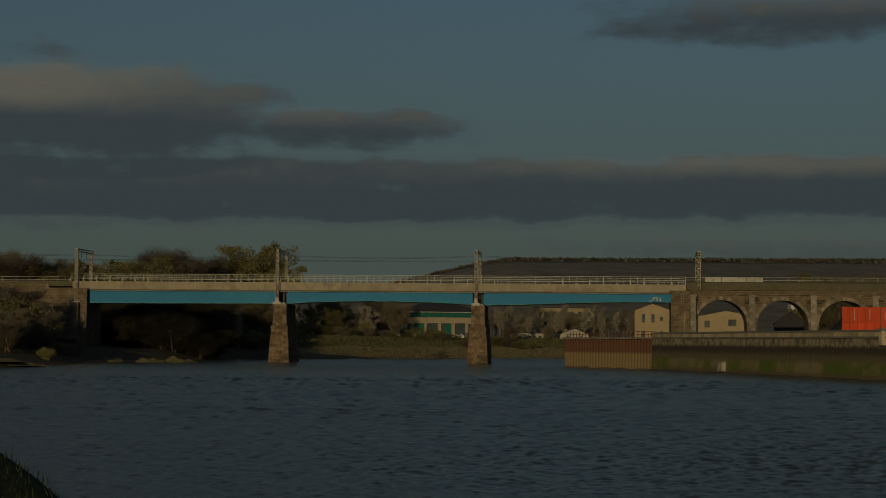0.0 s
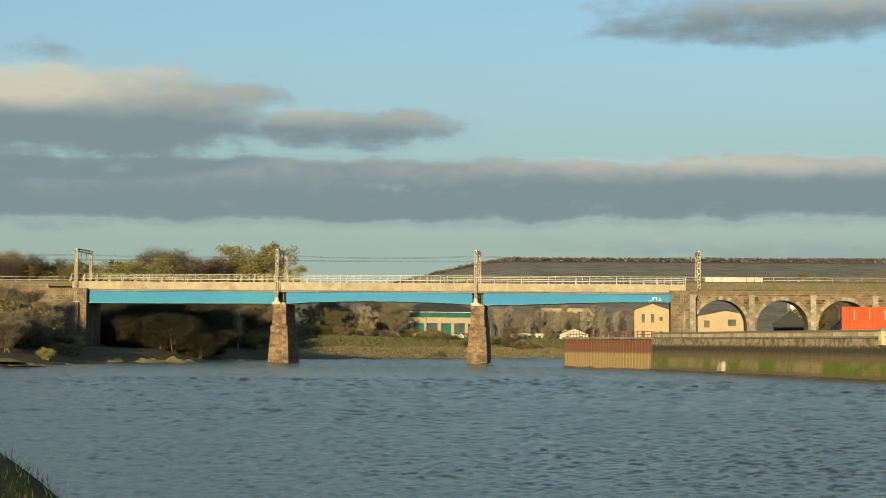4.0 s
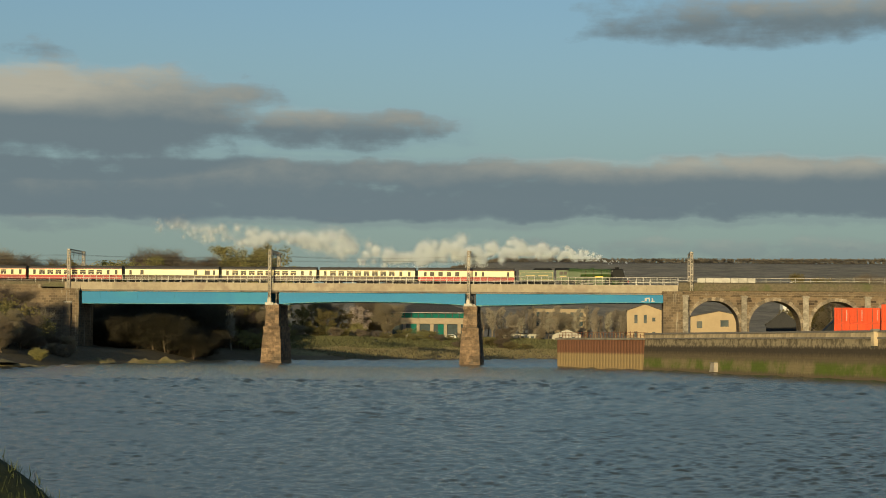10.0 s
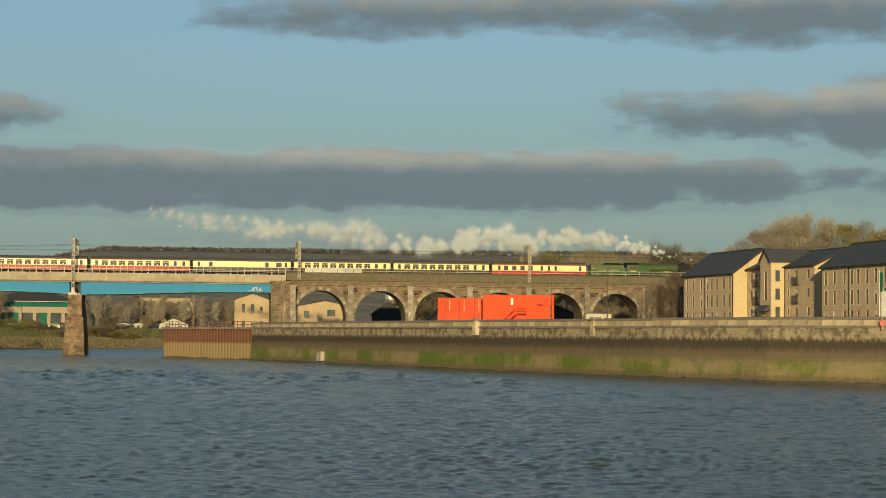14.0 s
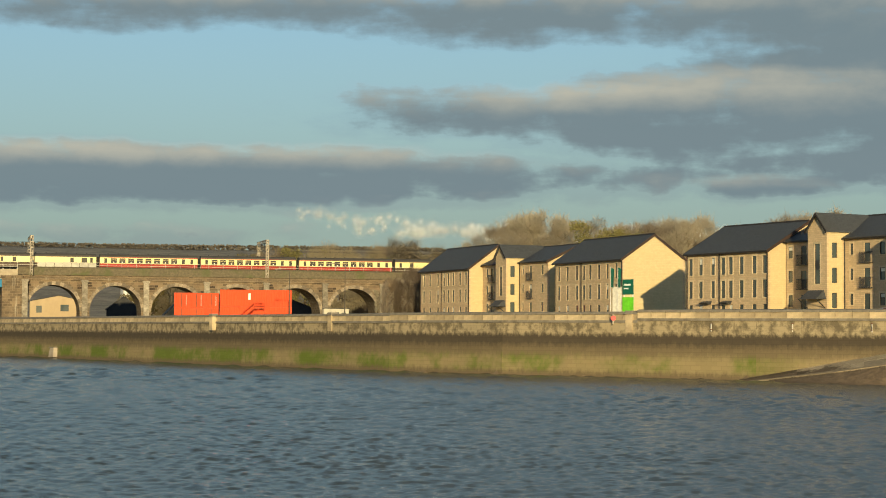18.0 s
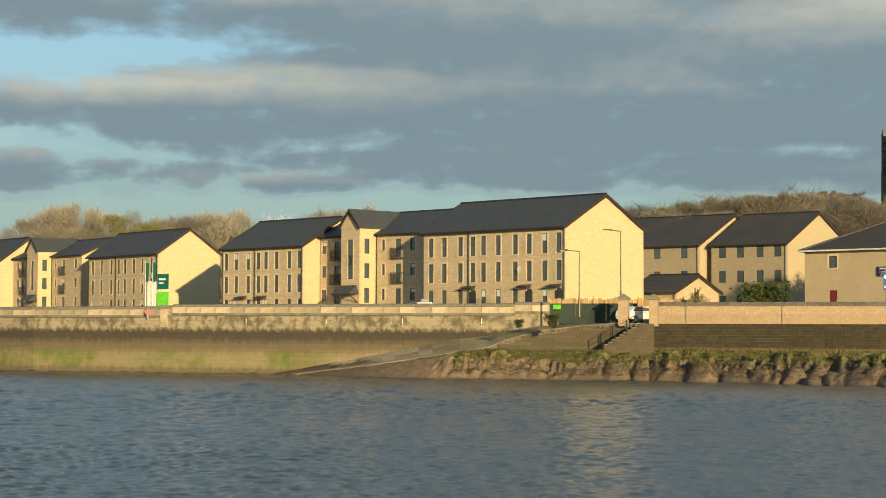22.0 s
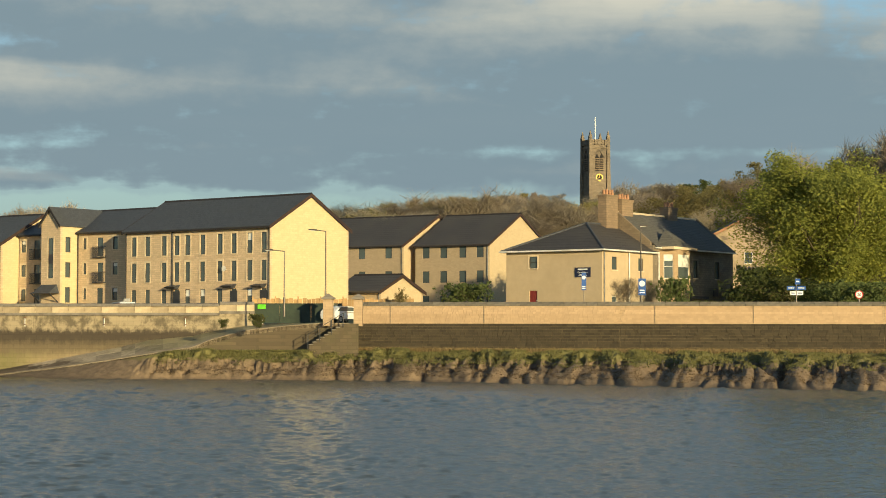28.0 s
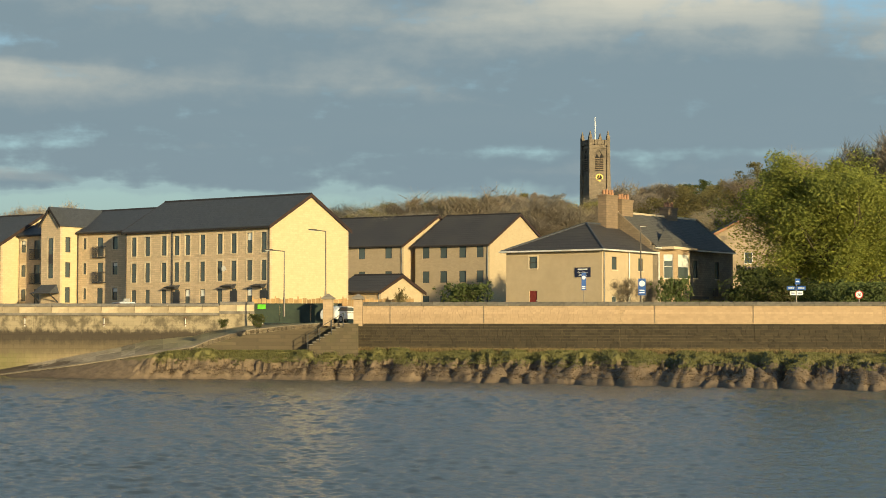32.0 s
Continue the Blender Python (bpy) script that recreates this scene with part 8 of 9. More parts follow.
def post_sign(az, d, z0, z1, w, h, mat, rz, label, rim=None, text=""):
    x, y = polar(az, d)
    t = thing("road_sign", pose(x, y, 5.3, 0, 0, rz), label, "sign", "signs along the road")
    part("post", Geo().tube((0, 0.05, 0), (0, 0.05, z1 - 5.3 + 0.1), 0.045, 0.045, 8), M["mast_steel"], t)
    if rim:
        b = part("sign_disc", Geo().tube((0, -0.02, (z0 + z1) / 2 - 5.3), (0, 0.0, (z0 + z1) / 2 - 5.3), h / 2, h / 2, 24), M[rim], t)
        part("sign_face", Geo().tube((0, -0.03, (z0 + z1) / 2 - 5.3), (0, -0.02, (z0 + z1) / 2 - 5.3), h / 2 * 0.78, h / 2 * 0.78, 24), M[mat], b)
    else:
        b = part("sign_face", Geo().box(-w / 2, w / 2, -0.03, 0.0, z0 - 5.3, z1 - 5.3), M[mat], t)
    if text:
        write(b, text, (0, -0.036, (z0 + z1) / 2 - 5.3 - 0.13), 0.36, M["black"])
    return t, b


t, b = post_sign(42.83 + az_of(1033), 172, 7.9, 9.5, 0.42, 1.6, "blue_sign", -44, "tall blue and white parking sign on a post")
part("white_roundel", Geo().tube((0, -0.04, 3.75), (0, -0.031, 3.75), 0.17, 0.17, 16), M["white"], b)
part("lettering_bar", Geo().box(-0.15, 0.15, -0.036, -0.031, 2.75, 2.82).box(-0.15, 0.15, -0.036, -0.031, 2.9, 2.97), M["white"], b)
t, b = post_sign(42.83 + az_of(1136), 170, 7.4, 8.9, 0.66, 1.5, "blue_sign", -46, "blue and white information sign on a post")
part("white_roundel", Geo().tube((0, -0.04, 3.15), (0, -0.031, 3.15), 0.26, 0.26, 20), M["white"], b)
part("lettering_bar", Geo().box(-0.22, 0.22, -0.036, -0.031, 2.3, 2.4).box(-0.22, 0.22, -0.036, -0.031, 2.5, 2.6), M["white"], b)
t, b = post_sign(42.83 + az_of(1520), 168, 7.05, 7.75, 0.7, 0.7, "white", -52, "round white 20 speed limit sign with red rim", "sign_red", "20")
x, y = polar(42.83 + az_of(1409), 170)
t = thing("direction_sign", pose(x, y, 5.3, 0, 0, -50), "blue and white cycle route fingerposts", "sign", "signs along the road")
part("post", Geo().tube((0, 0.06, 0), (0, 0.06, 3.6), 0.05, 0.05, 8), M["mast_steel"], t)
for xx, z, w, h, mt in ((-0.45, 2.55, 0.75, 0.36, "blue_sign"), (0.42, 2.55, 0.8, 0.36, "blue_sign"), (0.12, 3.05, 0.45, 0.5, "blue_sign"), (-0.3, 2.1, 0.5, 0.36, "white"), (0.3, 2.1, 0.55, 0.36, "white")):
    f = part("sign_face", Geo().box(xx - w / 2, xx + w / 2, -0.03, 0, z, z + h), M[mt], t)
    part("lettering_bar", Geo().box(xx - w * 0.32, xx + w * 0.32, -0.036, -0.031, z + h * 0.4, z + h * 0.62), M["white" if mt == "blue_sign" else "blue_sign"], f)

# sales boards and flags beside the flats
x, y = polar(22.82 + az_of(941), 214)
t = thing("sales_board", pose(x, y, 5.4, 0, 0, -62), "green and lime sales board on posts", "sign")
for xx in (-0.6, 0.6):
    part("post", Geo().box(xx - 0.06, xx + 0.06, 0.05, 0.17, 0, 5.0), M["frame_white"], t)
b = part("upper_board", Geo().box(-0.75, 0.75, -0.05, 0.03, 3.3, 5.0), M["green_sign"], t)
part("lettering_bar", Geo().box(-0.55, 0.4, -0.06, -0.05, 4.3, 4.5).box(-0.55, 0.1, -0.06, -0.05, 3.9, 4.05), M["white"], b)
b = part("lower_board", Geo().box(-0.75, 0.75, -0.05, 0.03, 1.4, 3.0), M["lime_sign"], t, "lime green panel")
for xx in (-2.5, -1.5):
    f = part("flagpole", Geo().tube((xx, 0.1, 0), (xx, 0.1, 6.5), 0.05, 0.04, 8), M["white"], t)
    part("flag", Geo().hexa([(xx, 0.08, 4.2), (xx + 0.4, 0.02, 4.1), (xx + 0.4, 0.05, 4.1), (xx, 0.11, 4.2)], [(xx, 0.08, 6.4), (xx + 0.4, 0.2, 6.2), (xx + 0.4, 0.23, 6.2), (xx, 0.11, 6.4)]), M["green_sign"], f)
part("white_panel", Geo().box(-2.4, -1.1, 0.3, 0.36, 0.5, 4.2), M["frame_white"], t, "white hoarding panel")

# gate: dark green hoarding, stone gate piers, wooden steps, white car behind
gx0, gx1 = (103.6, 137.2), (109.0, 130.6)
gm = along(gx0, gx1, 4.7)
t = thing("site_gate", gm, "dark green steel flood gate with yellow notices", "gate")
for i in range(3):
    part("gate_panel", Geo().box(-0.2 + 2.85 * i, 2.6 + 2.85 * i, -0.1, 0.02, 0.15, 1.95), M["gate_green"], t)
part("gate_rail", Geo().box(-0.2, 8.3, -0.16, -0.1, 1.8, 1.95).box(-0.2, 8.3, -0.16, -0.1, 0.15, 0.3), M["gate_green"], t)
for xx, mt in ((0.6, "lime_sign"), (7.2, "cream")):
    part("notice", Geo().box(xx, xx + 0.75, -0.18, -0.165, 1.45, 1.85), M[mt], t)
for px, w in ((581, 0.42), (634, 0.38)):
    x, y = polar(42.83 + az_of(px), 166.5)
    p = thing("gate_pier", pose(x, y, 4.6, 0, 0, -46), "square sandstone gate pier with pyramid cap", "gate pier", "gate piers")
    part("shaft", Geo().box(-w, w, -w, w, 0, 2.35), M["wall_lit"], p)
    part("cap", Geo().box(-w - 0.15, w + 0.15, -w - 0.15, w + 0.15, 2.35, 2.5).frustum(0, 0, 2.5, 2.85, w + 0.1, w + 0.1, 0.05, 0.05), M["coping"], p)

sx, sy = polar(42.83 + az_of(608), 165.0)
t = thing("river_steps", pose(sx, sy, 0, 0, 0, 140), "worn stone steps with dark iron railings", "steps")
part("flank_wall", Geo().hexa([(-1.3, -2.5, 1.8), (1.6, -2.5, 1.8), (1.6, 0.75, 1.8), (-1.3, 0.75, 1.8)], [(-1.3, -2.5, 4.8), (0.0, -2.5, 4.8), (0.0, 0.7, 4.8), (-1.3, 0.7, 4.8)]), M["slip_side"], t)
for i in range(9):
    z = 4.72 - 0.21 * i
    st_ = part("step", Geo().box(0.33 * i, 0.33 * i + 0.33, -0.9, 0.88, 1.8, z - 0.07), M["slip_side"], t)
    part("tread", Geo().box(0.33 * i - 0.03, 0.33 * i + 0.36, -0.9, 0.95, z - 0.065, z), M["coping"], st_)
    # thin black sheet gives the dark recess under each tread by colour
    part("riser", Geo().box(0.33 * i + 0.335, 0.33 * i + 0.345, -0.85, 0.9, z - 0.21, z - 0.07), M["black"], st_)
for y in (-0.85, 0.95):
    part("hand_rail", Geo().bar((-0.9, y, 5.75), (0.0, y, 5.75), 0.028).bar((0.0, y, 5.75), (3.2, y, 3.75), 0.028).bar((0.0, y, 5.3), (3.2, y, 3.3), 0.022), M["dark_steel"], t)
    for i in range(4):
        part("rail_post", Geo().box(1.03 * i - 0.03, 1.03 * i + 0.03, y - 0.03, y + 0.03, 4.5 - 0.65 * i, 5.75 - 0.64 * i), M["dark_steel"], t)


def car(x, y, z, rz, paint, label):
    t = thing("car", pose(x, y, z, 0, 0, rz), label, "car", "parked cars")
    prof = [(-2.0, 0.35), (2.0, 0.35), (2.05, 0.75), (1.9, 0.95), (1.1, 1.05), (0.5, 1.45), (-1.3, 1.5), (-1.95, 1.05), (-2.08, 0.7)]
    part("body", Geo().extrude(prof, -0.84, 0.84, "y"), paint, t)
    win = part("side_windows", Geo().poly([(0.95, -0.85, 1.05), (0.45, -0.85, 1.38), (-1.2, -0.85, 1.42), (-1.7, -0.85, 1.05)][::-1]).poly([(0.95, 0.85, 1.05), (0.45, 0.85, 1.38), (-1.2, 0.85, 1.42), (-1.7, 0.85, 1.05)]), M["glass"], t)
    part("windscreen", Geo().poly([(1.12, -0.7, 1.07), (1.12, 0.7, 1.07), (0.54, 0.62, 1.43), (0.54, -0.62, 1.43)]), M["glass"], t)
    for wx in (-1.25, 1.3):
        for wy in (-0.86, 0.66):
            w = part("wheel", Geo().tube((wx, wy, 0.32), (wx, wy + 0.2, 0.32), 0.32, 0.32, 16), M["tyre"], t)
            part("rim", Geo().tube((wx, wy - 0.01, 0.32), (wx, wy + 0.21, 0.32), 0.19, 0.19, 12), M["rail_white"], w)
    for wy in (-0.6, 0.6):
        part("headlight", Geo().box(1.98, 2.06, wy - 0.15, wy + 0.15, 0.68, 0.82), M["frame_white"], t)
    return t


x, y = polar(42.83 + az_of(606), 170.5)
car(x, y, 4.9, 10, M["white"], "white hatchback parked behind the gate")
fence = thing("timber_fence", along((107.0, 141.5), (119.5, 132.5), 5.3), "orange-brown timber board fence", "fence")
for i in range(36):
    part("board", Geo().box(0.42 * i, 0.42 * i + 0.38, 0, 0.03, 0, 1.82 + 0.06 * (i % 3)), M["fence_wood"], fence)
for i in range(8):
    part("fence_post", Geo().box(2.1 * i - 0.06, 2.1 * i + 0.06, -0.12, 0, 0, 2.1), M["fence_wood"], fence)

# life-ring post on the wall
x, y = polar(22.82 + az_of(915), 187)
t = thing("lifebuoy_post", pose(x, y, 5.2, 0, 0, -25), "red lifebuoy housing on a post", "lifebuoy")
part("post", Geo().box(-0.06, 0.06, -0.06, 0.06, 0, 1.0), M["mast_steel"], t)
part("housing", Geo().tube((0, -0.15, 0.6), (0, 0.15, 0.6), 0.26, 0.26, 16), M["sign_red"], t)

# parked cars on the quay
for px, d, mt in ((514, 325, "white"), (1398, 196, "white")):
    x, y = polar(22.82 + az_of(px), d)
    car(x, y, 5.6, 80, M[mt], "pale parked car behind the quay wall")


# ---------------------------------------------------------------- buildings beyond the bridge
M["office_stone"] = masonry("office_stone", (0.5, 0.4, 0.28), (0.42, 0.34, 0.24), (0.36, 0.29, 0.2), 0.8, 0.4, 0.03, (0.36, 0.28, 0.19), 0.4)


def office():
    m = along((-14.3, 585), (11, 587), 5.3)
    t = thing("office_building", m, "two-storey stone and green glass office with hipped grey roof", "office")
    L, D = 25.4, 16.0
    part("ground_glass", Geo().box(0.4, L - 0.4, 0.6, D, 0, 5.0), M["glass"], t)
    for i in range(7):
        x = L * i / 6
        part("stone_column", Geo().box(x - 0.5, x + 0.5, 0, 0.9, 0, 5.2), M["office_stone"], t)
    for i in range(6):
        x0 = L * i / 6 + 0.5
        part("green_bay", Geo().box(x0 + (1.4 if i % 2 else 0.2), x0 + 3.2, 0.3, 0.5, 0.3, 5.0), M["glass_green"] if i % 2 else M["glass"], t)
    part("stone_band", Geo().box(-0.4, L + 0.4, -0.1, D, 5.1, 6.9), M["office_stone"], t)
    part("upper_glass", Geo().box(0.2, L - 0.2, 0.4, D, 6.9, 8.6), M["glass_green"], t)
    for i in range(13):
        x = L * i / 12
        part("mullion", Geo().box(x - 0.12, x + 0.12, 0.25, 0.4, 6.9, 8.6), M["frame_dark"], t)
    a, b, c, d, p, q = (-1, -1, 8.6), (L + 1, -1, 8.6), (L + 1, D + 1, 8.6), (-1, D + 1, 8.6), (8, D / 2, 11.6), (L - 8, D / 2, 11.6)
    for f in ([a, b, q, p], [b, c, q], [c, d, p, q], [d, a, p]):
        part("roof_slope", Geo().poly(f), M["tile_roof"], t)
    part("eaves_board", Geo().box(-1, L + 1, -1, D + 1, 8.45, 8.6), M["frame_white"], t)


office()


def small_building(p, q, z0, eave, ridge, depth, label, wins, wall="cream_wall"):
    d = math.hypot(q[0] - p[0], q[1] - p[1])
    m = along(p, q)
    holes = [(x, x + w, z, z + h) for x, z, w, h in wins]
    t = thing("yard_building", m, label, "building", "buildings behind the viaduct")
    xm = d / 2
    part("front_wall", Geo().wall(0, d, z0, eave, 0, 0.3, holes).poly([(0, 0, eave), (d, 0, eave), (xm, 0, ridge)]), M[wall], t)
    part("side_wall", Geo().box(0, 0.3, 0.3, depth, z0, eave).box(d - 0.3, d, 0.3, depth, z0, eave), M[wall], t)
    part("back_wall", Geo().box(0, d, depth - 0.3, depth, z0, eave), M[wall], t)
    for x0, x1, za, zb in ((-0.3, xm, eave - 0.1, ridge), (xm, d + 0.3, ridge, eave - 0.1)):
        part("roof_slope", Geo().hexa([(x0, -0.3, za), (x1, -0.3, zb), (x1, depth, zb), (x0, depth, za)], [(x0, -0.3, za + 0.15), (x1, -0.3, zb + 0.15), (x1, depth, zb + 0.15), (x0, depth, za + 0.15)]), M["tile_roof"], t)
    for x, z, w, h in wins:
        window(t, x + w / 2, z, w, h, 0, bars=0, sill=False)
    return t


M["cream_wall"] = plain("cream_render", (0.44, 0.33, 0.2), (0.4, 0.3, 0.18), 0.9, 0, 1, 0.2, (0.47, 0.36, 0.22), 0.1)
M["black_clad"] = plain("black_cladding", (0.018, 0.018, 0.02), (0.026, 0.026, 0.028), 0.7)
small_building((49.2, 491.0), (58.3, 490.0), 4.0, 13.3, 14.9, 14, "cream rendered gabled house beyond the viaduct", [(1.9, 10.0, 0.8, 2.2), (4.3, 10.0, 0.8, 2.2), (6.5, 10.5, 0.8, 1.0), (1.9, 6.3, 0.8, 1.6), (6.5, 6.8, 0.8, 1.0)])
small_building((65.8, 492.0), (80.2, 490.2), 4.0, 11.9, 13.3, 14, "cream rendered flats with dark balconies beyond the viaduct", [(1.6, 8.9, 1.4, 1.8), (7.7, 9.3, 2.1, 1.7), (1.6, 5.8, 1.2, 1.5), (7.7, 5.8, 2.1, 1.6)])
small_building((75.0, 432.0), (82.6, 430.5), 4.5, 9.2, 12.2, 14, "black clad gabled shed beyond the viaduct", [], "black_clad")
small_building((84.0, 414.0), (93.5, 412.5), 4.5, 7.0, 12.0, 14, "black roofed shed with cream front beyond the viaduct", [(3, 5, 1.6, 1.2)], "cream_wall")
small_building((95.5, 500.0), (105.5, 499.0), 4.0, 13.6, 15.0, 12, "cream rendered house beyond the viaduct", [(1.5, 9.0, 0.9, 1.6), (5.5, 9.0, 0.9, 1.6)])
small_building((108.0, 412.0), (118.0, 410.0), 4.5, 9.5, 11.5, 14, "dark shed beyond the viaduct", [], "black_clad")

apart = thing("apartment_block", along((32.5, 640), (51.0, 642), 3.0), "pale brick apartment block behind bare trees", "building")
part("wall", Geo().wall(0, 18.5, 0, 13.5, 0, 12, []), M["house_stone"], apart)
part("roof", Geo().box(-0.4, 18.9, -0.4, 12.4, 13.5, 14.0), M["slate"], apart)
for i in range(6):
    for k in range(4):
        part("window_panel", Geo().box(1.0 + 2.9 * i, 2.4 + 2.9 * i, -0.06, -0.02, 1.4 + 3.1 * k, 3.0 + 3.1 * k), M["glass"], apart)

M["cabin"] = plain("off_white_cladding", (0.5, 0.46, 0.38), (0.43, 0.4, 0.33), 0.7)
for px, d, L, H in ((945, 600, 12.0, 2.4), (978, 604, 10.0, 2.6), (910, 598, 6.0, 2.0)):
    x, y = polar(az_of(px), d)
    t = thing("white_cabin", pose(x, y, 5.2, 0, 0, -3), "long white cabin with dark windows across the river", "cabin", "white cabins")
    part("body", Geo().box(-L / 2, L / 2, 0, 3, 0, H), M["cabin"], t)
    part("roof", Geo().box(-L / 2 - 0.2, L / 2 + 0.2, -0.2, 3.2, H, H + 0.2), M["roof_grey"], t)
    for i in range(int(L / 1.6)):
        part("window", Geo().box(-L / 2 + 0.4 + 1.6 * i, -L / 2 + 1.4 + 1.6 * i, -0.04, -0.01, 0.9, 1.7), M["glass"], t)
x, y = polar(az_of(1016), 600)
gab = small_building((x - 5, y), (x + 4, y - 1), 4.0, 7.4, 9.2, 8, "white gabled boathouse across the river", [(2, 5.6, 1, 1.2), (6, 5.6, 1, 1.2)], "cabin")
x, y = polar(az_of(1412), 900)
small_building((x - 4.4, y), (x + 4.4, y), 10, 33.0, 35.0, 8, "distant white gabled roof above the trees", [], "frame_white")
for k, px in enumerate((742, 760, 790, 806)):
    x, y = polar(az_of(px), 574)
    car(x, y, ground_z(x, y), 178 if k % 2 else 2, M[("white", "blue_sign", "black", "white")[k]], "small car parked at the office")

x, y = polar(16.7, 330)
t = thing("site_hut", pose(x, y, 5.5, 0, 0, -15), "pale site hut with a yellow base below the arches", "hut")
part("body", Geo().box(-2.2, 2.2, 0, 2.4, 0.35, 2.9), M["cabin"], t)
part("base", Geo().box(-2.2, 2.2, -0.02, 2.4, 0, 0.35), M["yellow_line"], t)
part("roof", Geo().box(-2.35, 2.35, -0.15, 2.5, 2.9, 3.05), M["roof_grey"], t)
for xx in (-1.3, 0.9):
    part("window", Geo().box(xx, xx + 0.8, -0.03, -0.005, 1.4, 2.2), M["glass"], t)
part("door", Geo().box(-0.25, 0.5, -0.03, -0.005, 0.4, 2.3), M["frame_dark"], t)
# safety barriers and timber stack below the arches
bar_t = thing("site_barrier", along((48.0, 372.0), (58.5, 371.0), 5.5), "orange and white site barriers", "barrier")
for i in range(8):
    part("barrier_panel", Geo().box(1.35 * i, 1.35 * i + 1.2, 0, 0.06, 0.2, 1.1), M["orange" if i % 2 else "fence_wood"], bar_t)
tm = thing("timber_stack", along((76.3, 352.0), (83.8, 351.2), 5.5), "stack of pale orange timber packs", "timber")
for k in range(3):
    for i in range(3):
        part("timber_pack", Geo().box(2.6 * i, 2.6 * i + 2.4, 0, 1.2, 0.62 * k, 0.62 * k + 0.55), M["fence_wood"], tm)

# low weedy shoals on the left shore
rr = random.Random(8)
for px, d, w, h in ((-20, 296, 5, 0.5), (15, 298, 4.5, 0.6), (50, 301, 4, 0.55), (85, 305, 3.5, 0.4), (193, 352, 2.6, 0.75), (262, 362, 3.4, 0.95), (300, 366, 4.0, 1.0), (325, 372, 3.0, 0.7)):
    x, y = polar(az_of(px), d)
    g, n = Geo(), 26
    ph = rr.uniform(0, 50)
    for j in range(n + 1):
        for i in range(n + 1):
            u, v = -1 + 2 * i / n, -1 + 2 * j / n
            e = max(0.0, 1 - u * u - v * v)
            g.v.append((u * w, v * 3.0, -0.25 + h * 1.3 * e ** 0.6 * (0.7 + 0.7 * noise.noise(Vector((u * 2.5 + ph, v * 2.5, 0)))) + 0.22 * e * noise.noise(Vector((u * w * 1.6, v * 5, ph)))))
    for j in range(n):
        for i in range(n):
            k = j * (n + 1) + i
            g.f.append((k, k + 1, k + n + 2, k + n + 1))
    solid("shore_rock", g, M["rock"], "weedy olive-brown shoal of rock on the tidal shore", "rock", "shore rocks", m=pose(x, y, max(0.0, ground_z(x, y))), smooth=True)

# rough grass and reeds on the far bank
fg, fr = [], []
for _ in range(30000):
    x, y = rr.uniform(-46, 72), rr.uniform(485, 600)
    d = river_dist(x, y)
    if 0.6 < d < 45:
        (fr if d < 15 + 5 * noise.noise(Vector((x * 0.1, y * 0.1, 0))) else fg).append((x, y, ground_z(x, y)))


def coarse_tufts(name, spots, h, mat, label):
    g = Geo()
    for x, y, z in spots:
        for _ in range(3):
            b, w, hh = rr.uniform(0, 3.14), rr.uniform(0.15, 0.4), h * rr.uniform(0.5, 1.3)
            px, py = x + rr.uniform(-0.5, 0.5), y + rr.uniform(-0.5, 0.5)
            g.poly([(px - w * math.cos(b), py - w * math.sin(b), z - 0.1), (px + w * math.cos(b), py + w * math.sin(b), z - 0.1), (px + rr.uniform(-0.2, 0.2), py + rr.uniform(-0.2, 0.2), z + hh)])
    solid(name, g, mat, label, "grass", kind="stuff")


M["far_reed"] = leaves("far_bank_reeds", (0.25, 0.2, 0.115), (0.175, 0.142, 0.085))
M["far_grass"] = leaves("far_bank_grass", (0.17, 0.155, 0.075), (0.115, 0.11, 0.055))
coarse_tufts("far_bank_reeds", fr, 0.35, M["far_reed"], "tan dead reeds along the far shore")
coarse_tufts("far_bank_grass", fg, 0.5, M["far_grass"], "rough olive grass on the far bank")

# grassy mound at the camera's own bank; its shade is in the dark turf colour
g = Geo()
mx, my = polar(-13.0, 9.0)
n = 40
for j in range(n + 1):
    for i in range(n + 1):
        x, y = -2.6 + 3.4 * i / n, -2 + 4 * j / n
        r = math.hypot((x + 0.9) / 1.75, y / 2.0)
        z = 2.22 + 1.72 * max(0, 1 - r * r) ** 0.8 + 0.12 * noise.noise(Vector((x * 1.4, y * 1.4, 0)))
        g.v.append((mx + x, my + y, z))
for j in range(n):
    for i in range(n):
        k = j * (n + 1) + i
        g.f.append((k, k + 1, k + n + 2, k + n + 1))
solid("grass_mound", g, plain("dark_turf", (0.045, 0.05, 0.015), (0.025, 0.03, 0.01), 0.95, 0, 6, 1, None, 0.6), "dark grassy mound on the near bank", "mound", smooth=True)
r2 = random.Random(4)
blades = Geo()
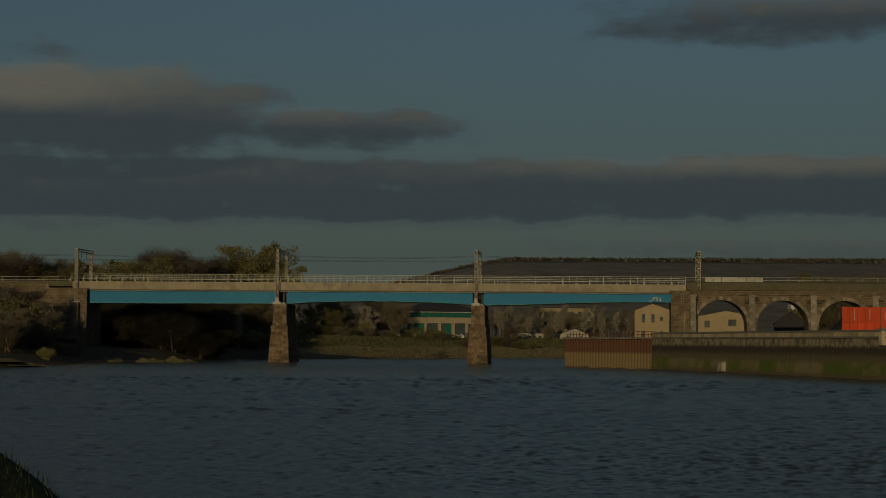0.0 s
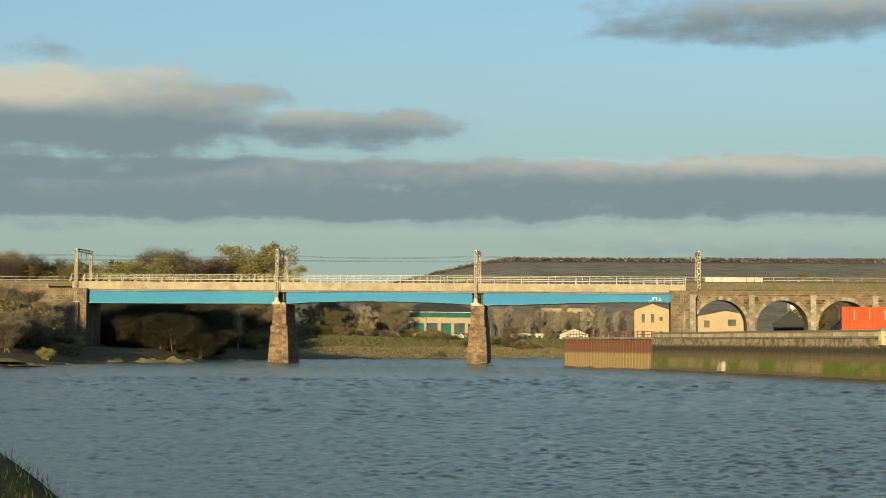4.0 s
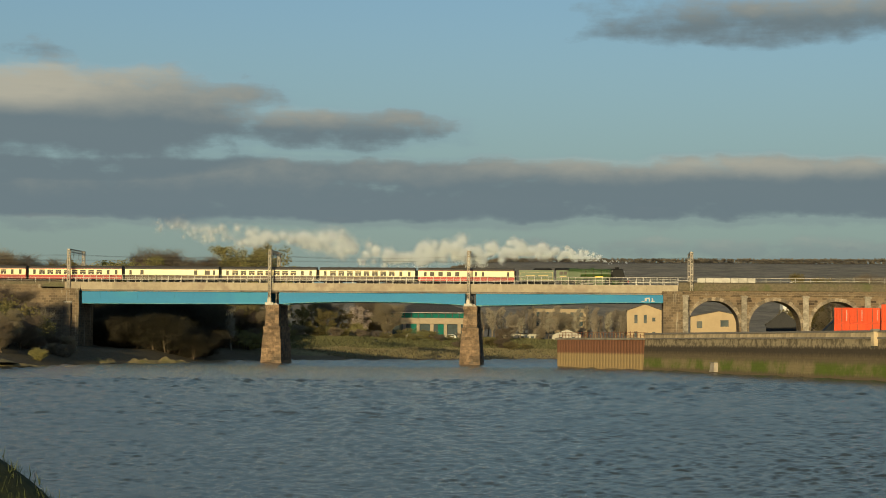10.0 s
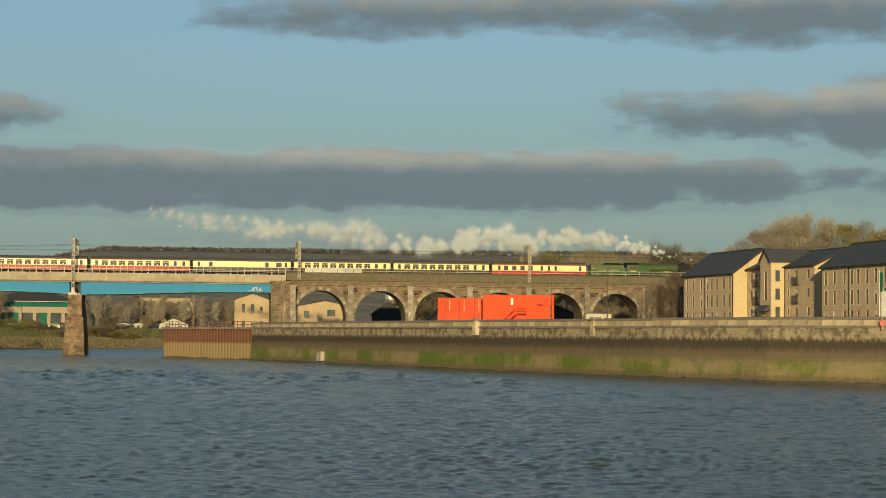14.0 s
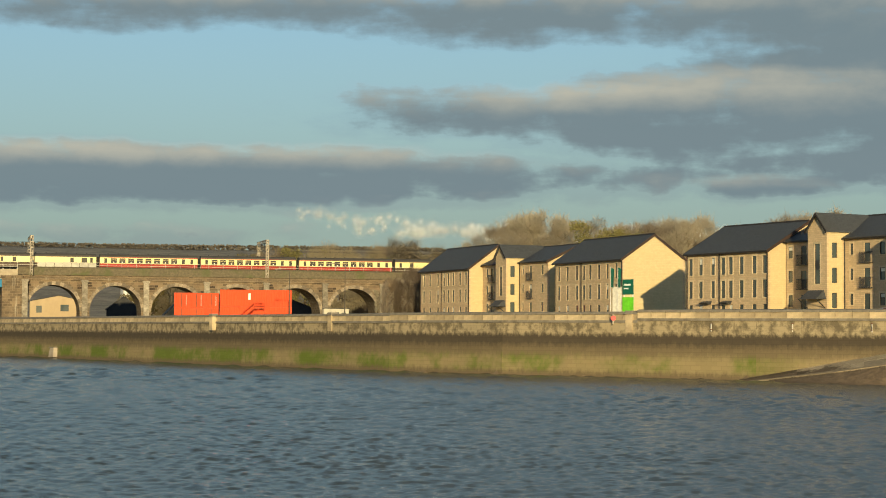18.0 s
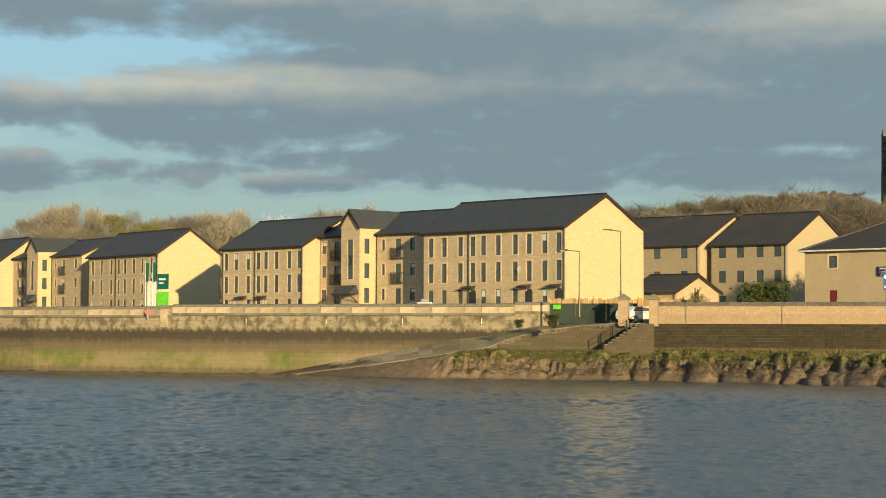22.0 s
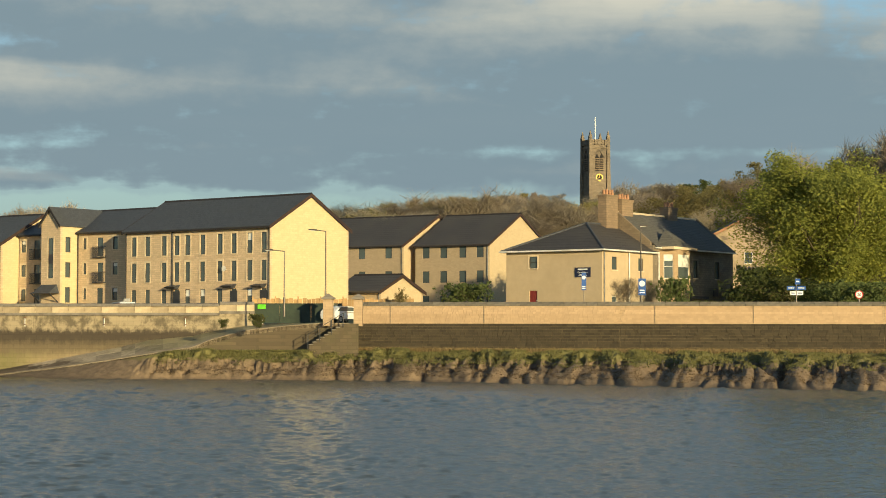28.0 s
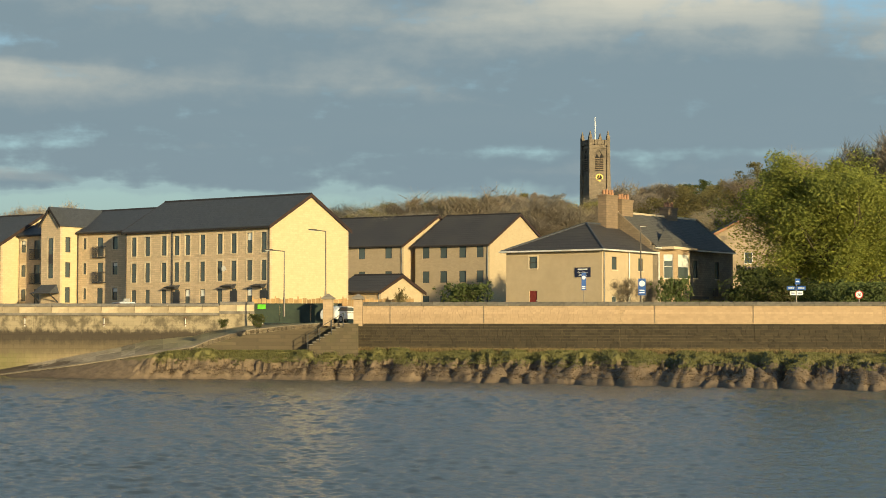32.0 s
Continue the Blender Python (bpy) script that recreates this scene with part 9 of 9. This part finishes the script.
for _ in range(9000):
    v = g.v[r2.randrange(len(g.v))]
    if v[2] < 2.6:
        continue
    x, y = v[0] + r2.uniform(-0.06, 0.06), v[1] + r2.uniform(-0.06, 0.06)
    a, h = r2.uniform(0, 3.14), r2.uniform(0.02, 0.06)
    blades.poly([(x - 0.003 * math.cos(a), y - 0.003 * math.sin(a), v[2] - 0.02), (x + 0.003 * math.cos(a), y + 0.003 * math.sin(a), v[2] - 0.02), (x + r2.uniform(-0.03, 0.03), y + r2.uniform(-0.03, 0.03), v[2] + h)])
solid("near_grass", blades, M["leaf_dark"], "short dark grass on the near mound", "grass", kind="stuff")

# ---------------------------------------------------------------- what moves
def train_at(t):
    """Metres along the bridge line of the loco's front buffers at t seconds."""
    return -61.5 + 23.35 * (t - 6.0) + 0.022 * (t - 6.0) ** 2


def motions():
    times = [0.0] + [1.0 * k for k in range(1, 33)]
    def on_track(s, dz=0.0):
        return BRIDGE @ pose(s, TRACK_Y, RAIL_Z + dz)
    walk(LOCO, [(t, on_track(train_at(t))) for t in times])
    for k, c in enumerate(COACHES):
        walk(c, [(t, on_track(train_at(t) - 23.2 - COACH_PITCH * (k + 0.5))) for t in times])
    for ob, d, rise, turn in PUFFS:
        rows = []
        for t in times:
            g = 0.72 + 0.035 * min(max(t - 5.0, 0), 12)
            back = 2.9 + d * g
            lift = rise + 0.06 * min(max(t - 11.0, -5), 6) * smooth(d, 20, 90) + 0.7 * min(max(t - 12.0, 0), 3.5) * smooth(d, 3, 16) * (1 - smooth(d, 42, 62))
            rows.append((t, BRIDGE @ pose(train_at(t) - back, TRACK_Y + 0.4 + 0.03 * d, RAIL_Z + lift, 0, turn * math.sin(t * 0.6 + d), turn * 0.7 * math.sin(t * 0.4 + d))))
        walk(ob, rows)
    for w in DRIVERS:
        base = w.matrix_basis.translation.copy()
        rows, n = [], int(32 / 0.0667)
        for i in range(n + 1):
            t = 32.0 * i / n
            rows.append((t, pose(base.x, base.y, base.z, 0, 80.0 * i % 360, 0)))
        walk(w, rows)
    walk(WATER, [(t, pose(0.25 * t, -0.45 * t, 0)) for t in times])


motions()
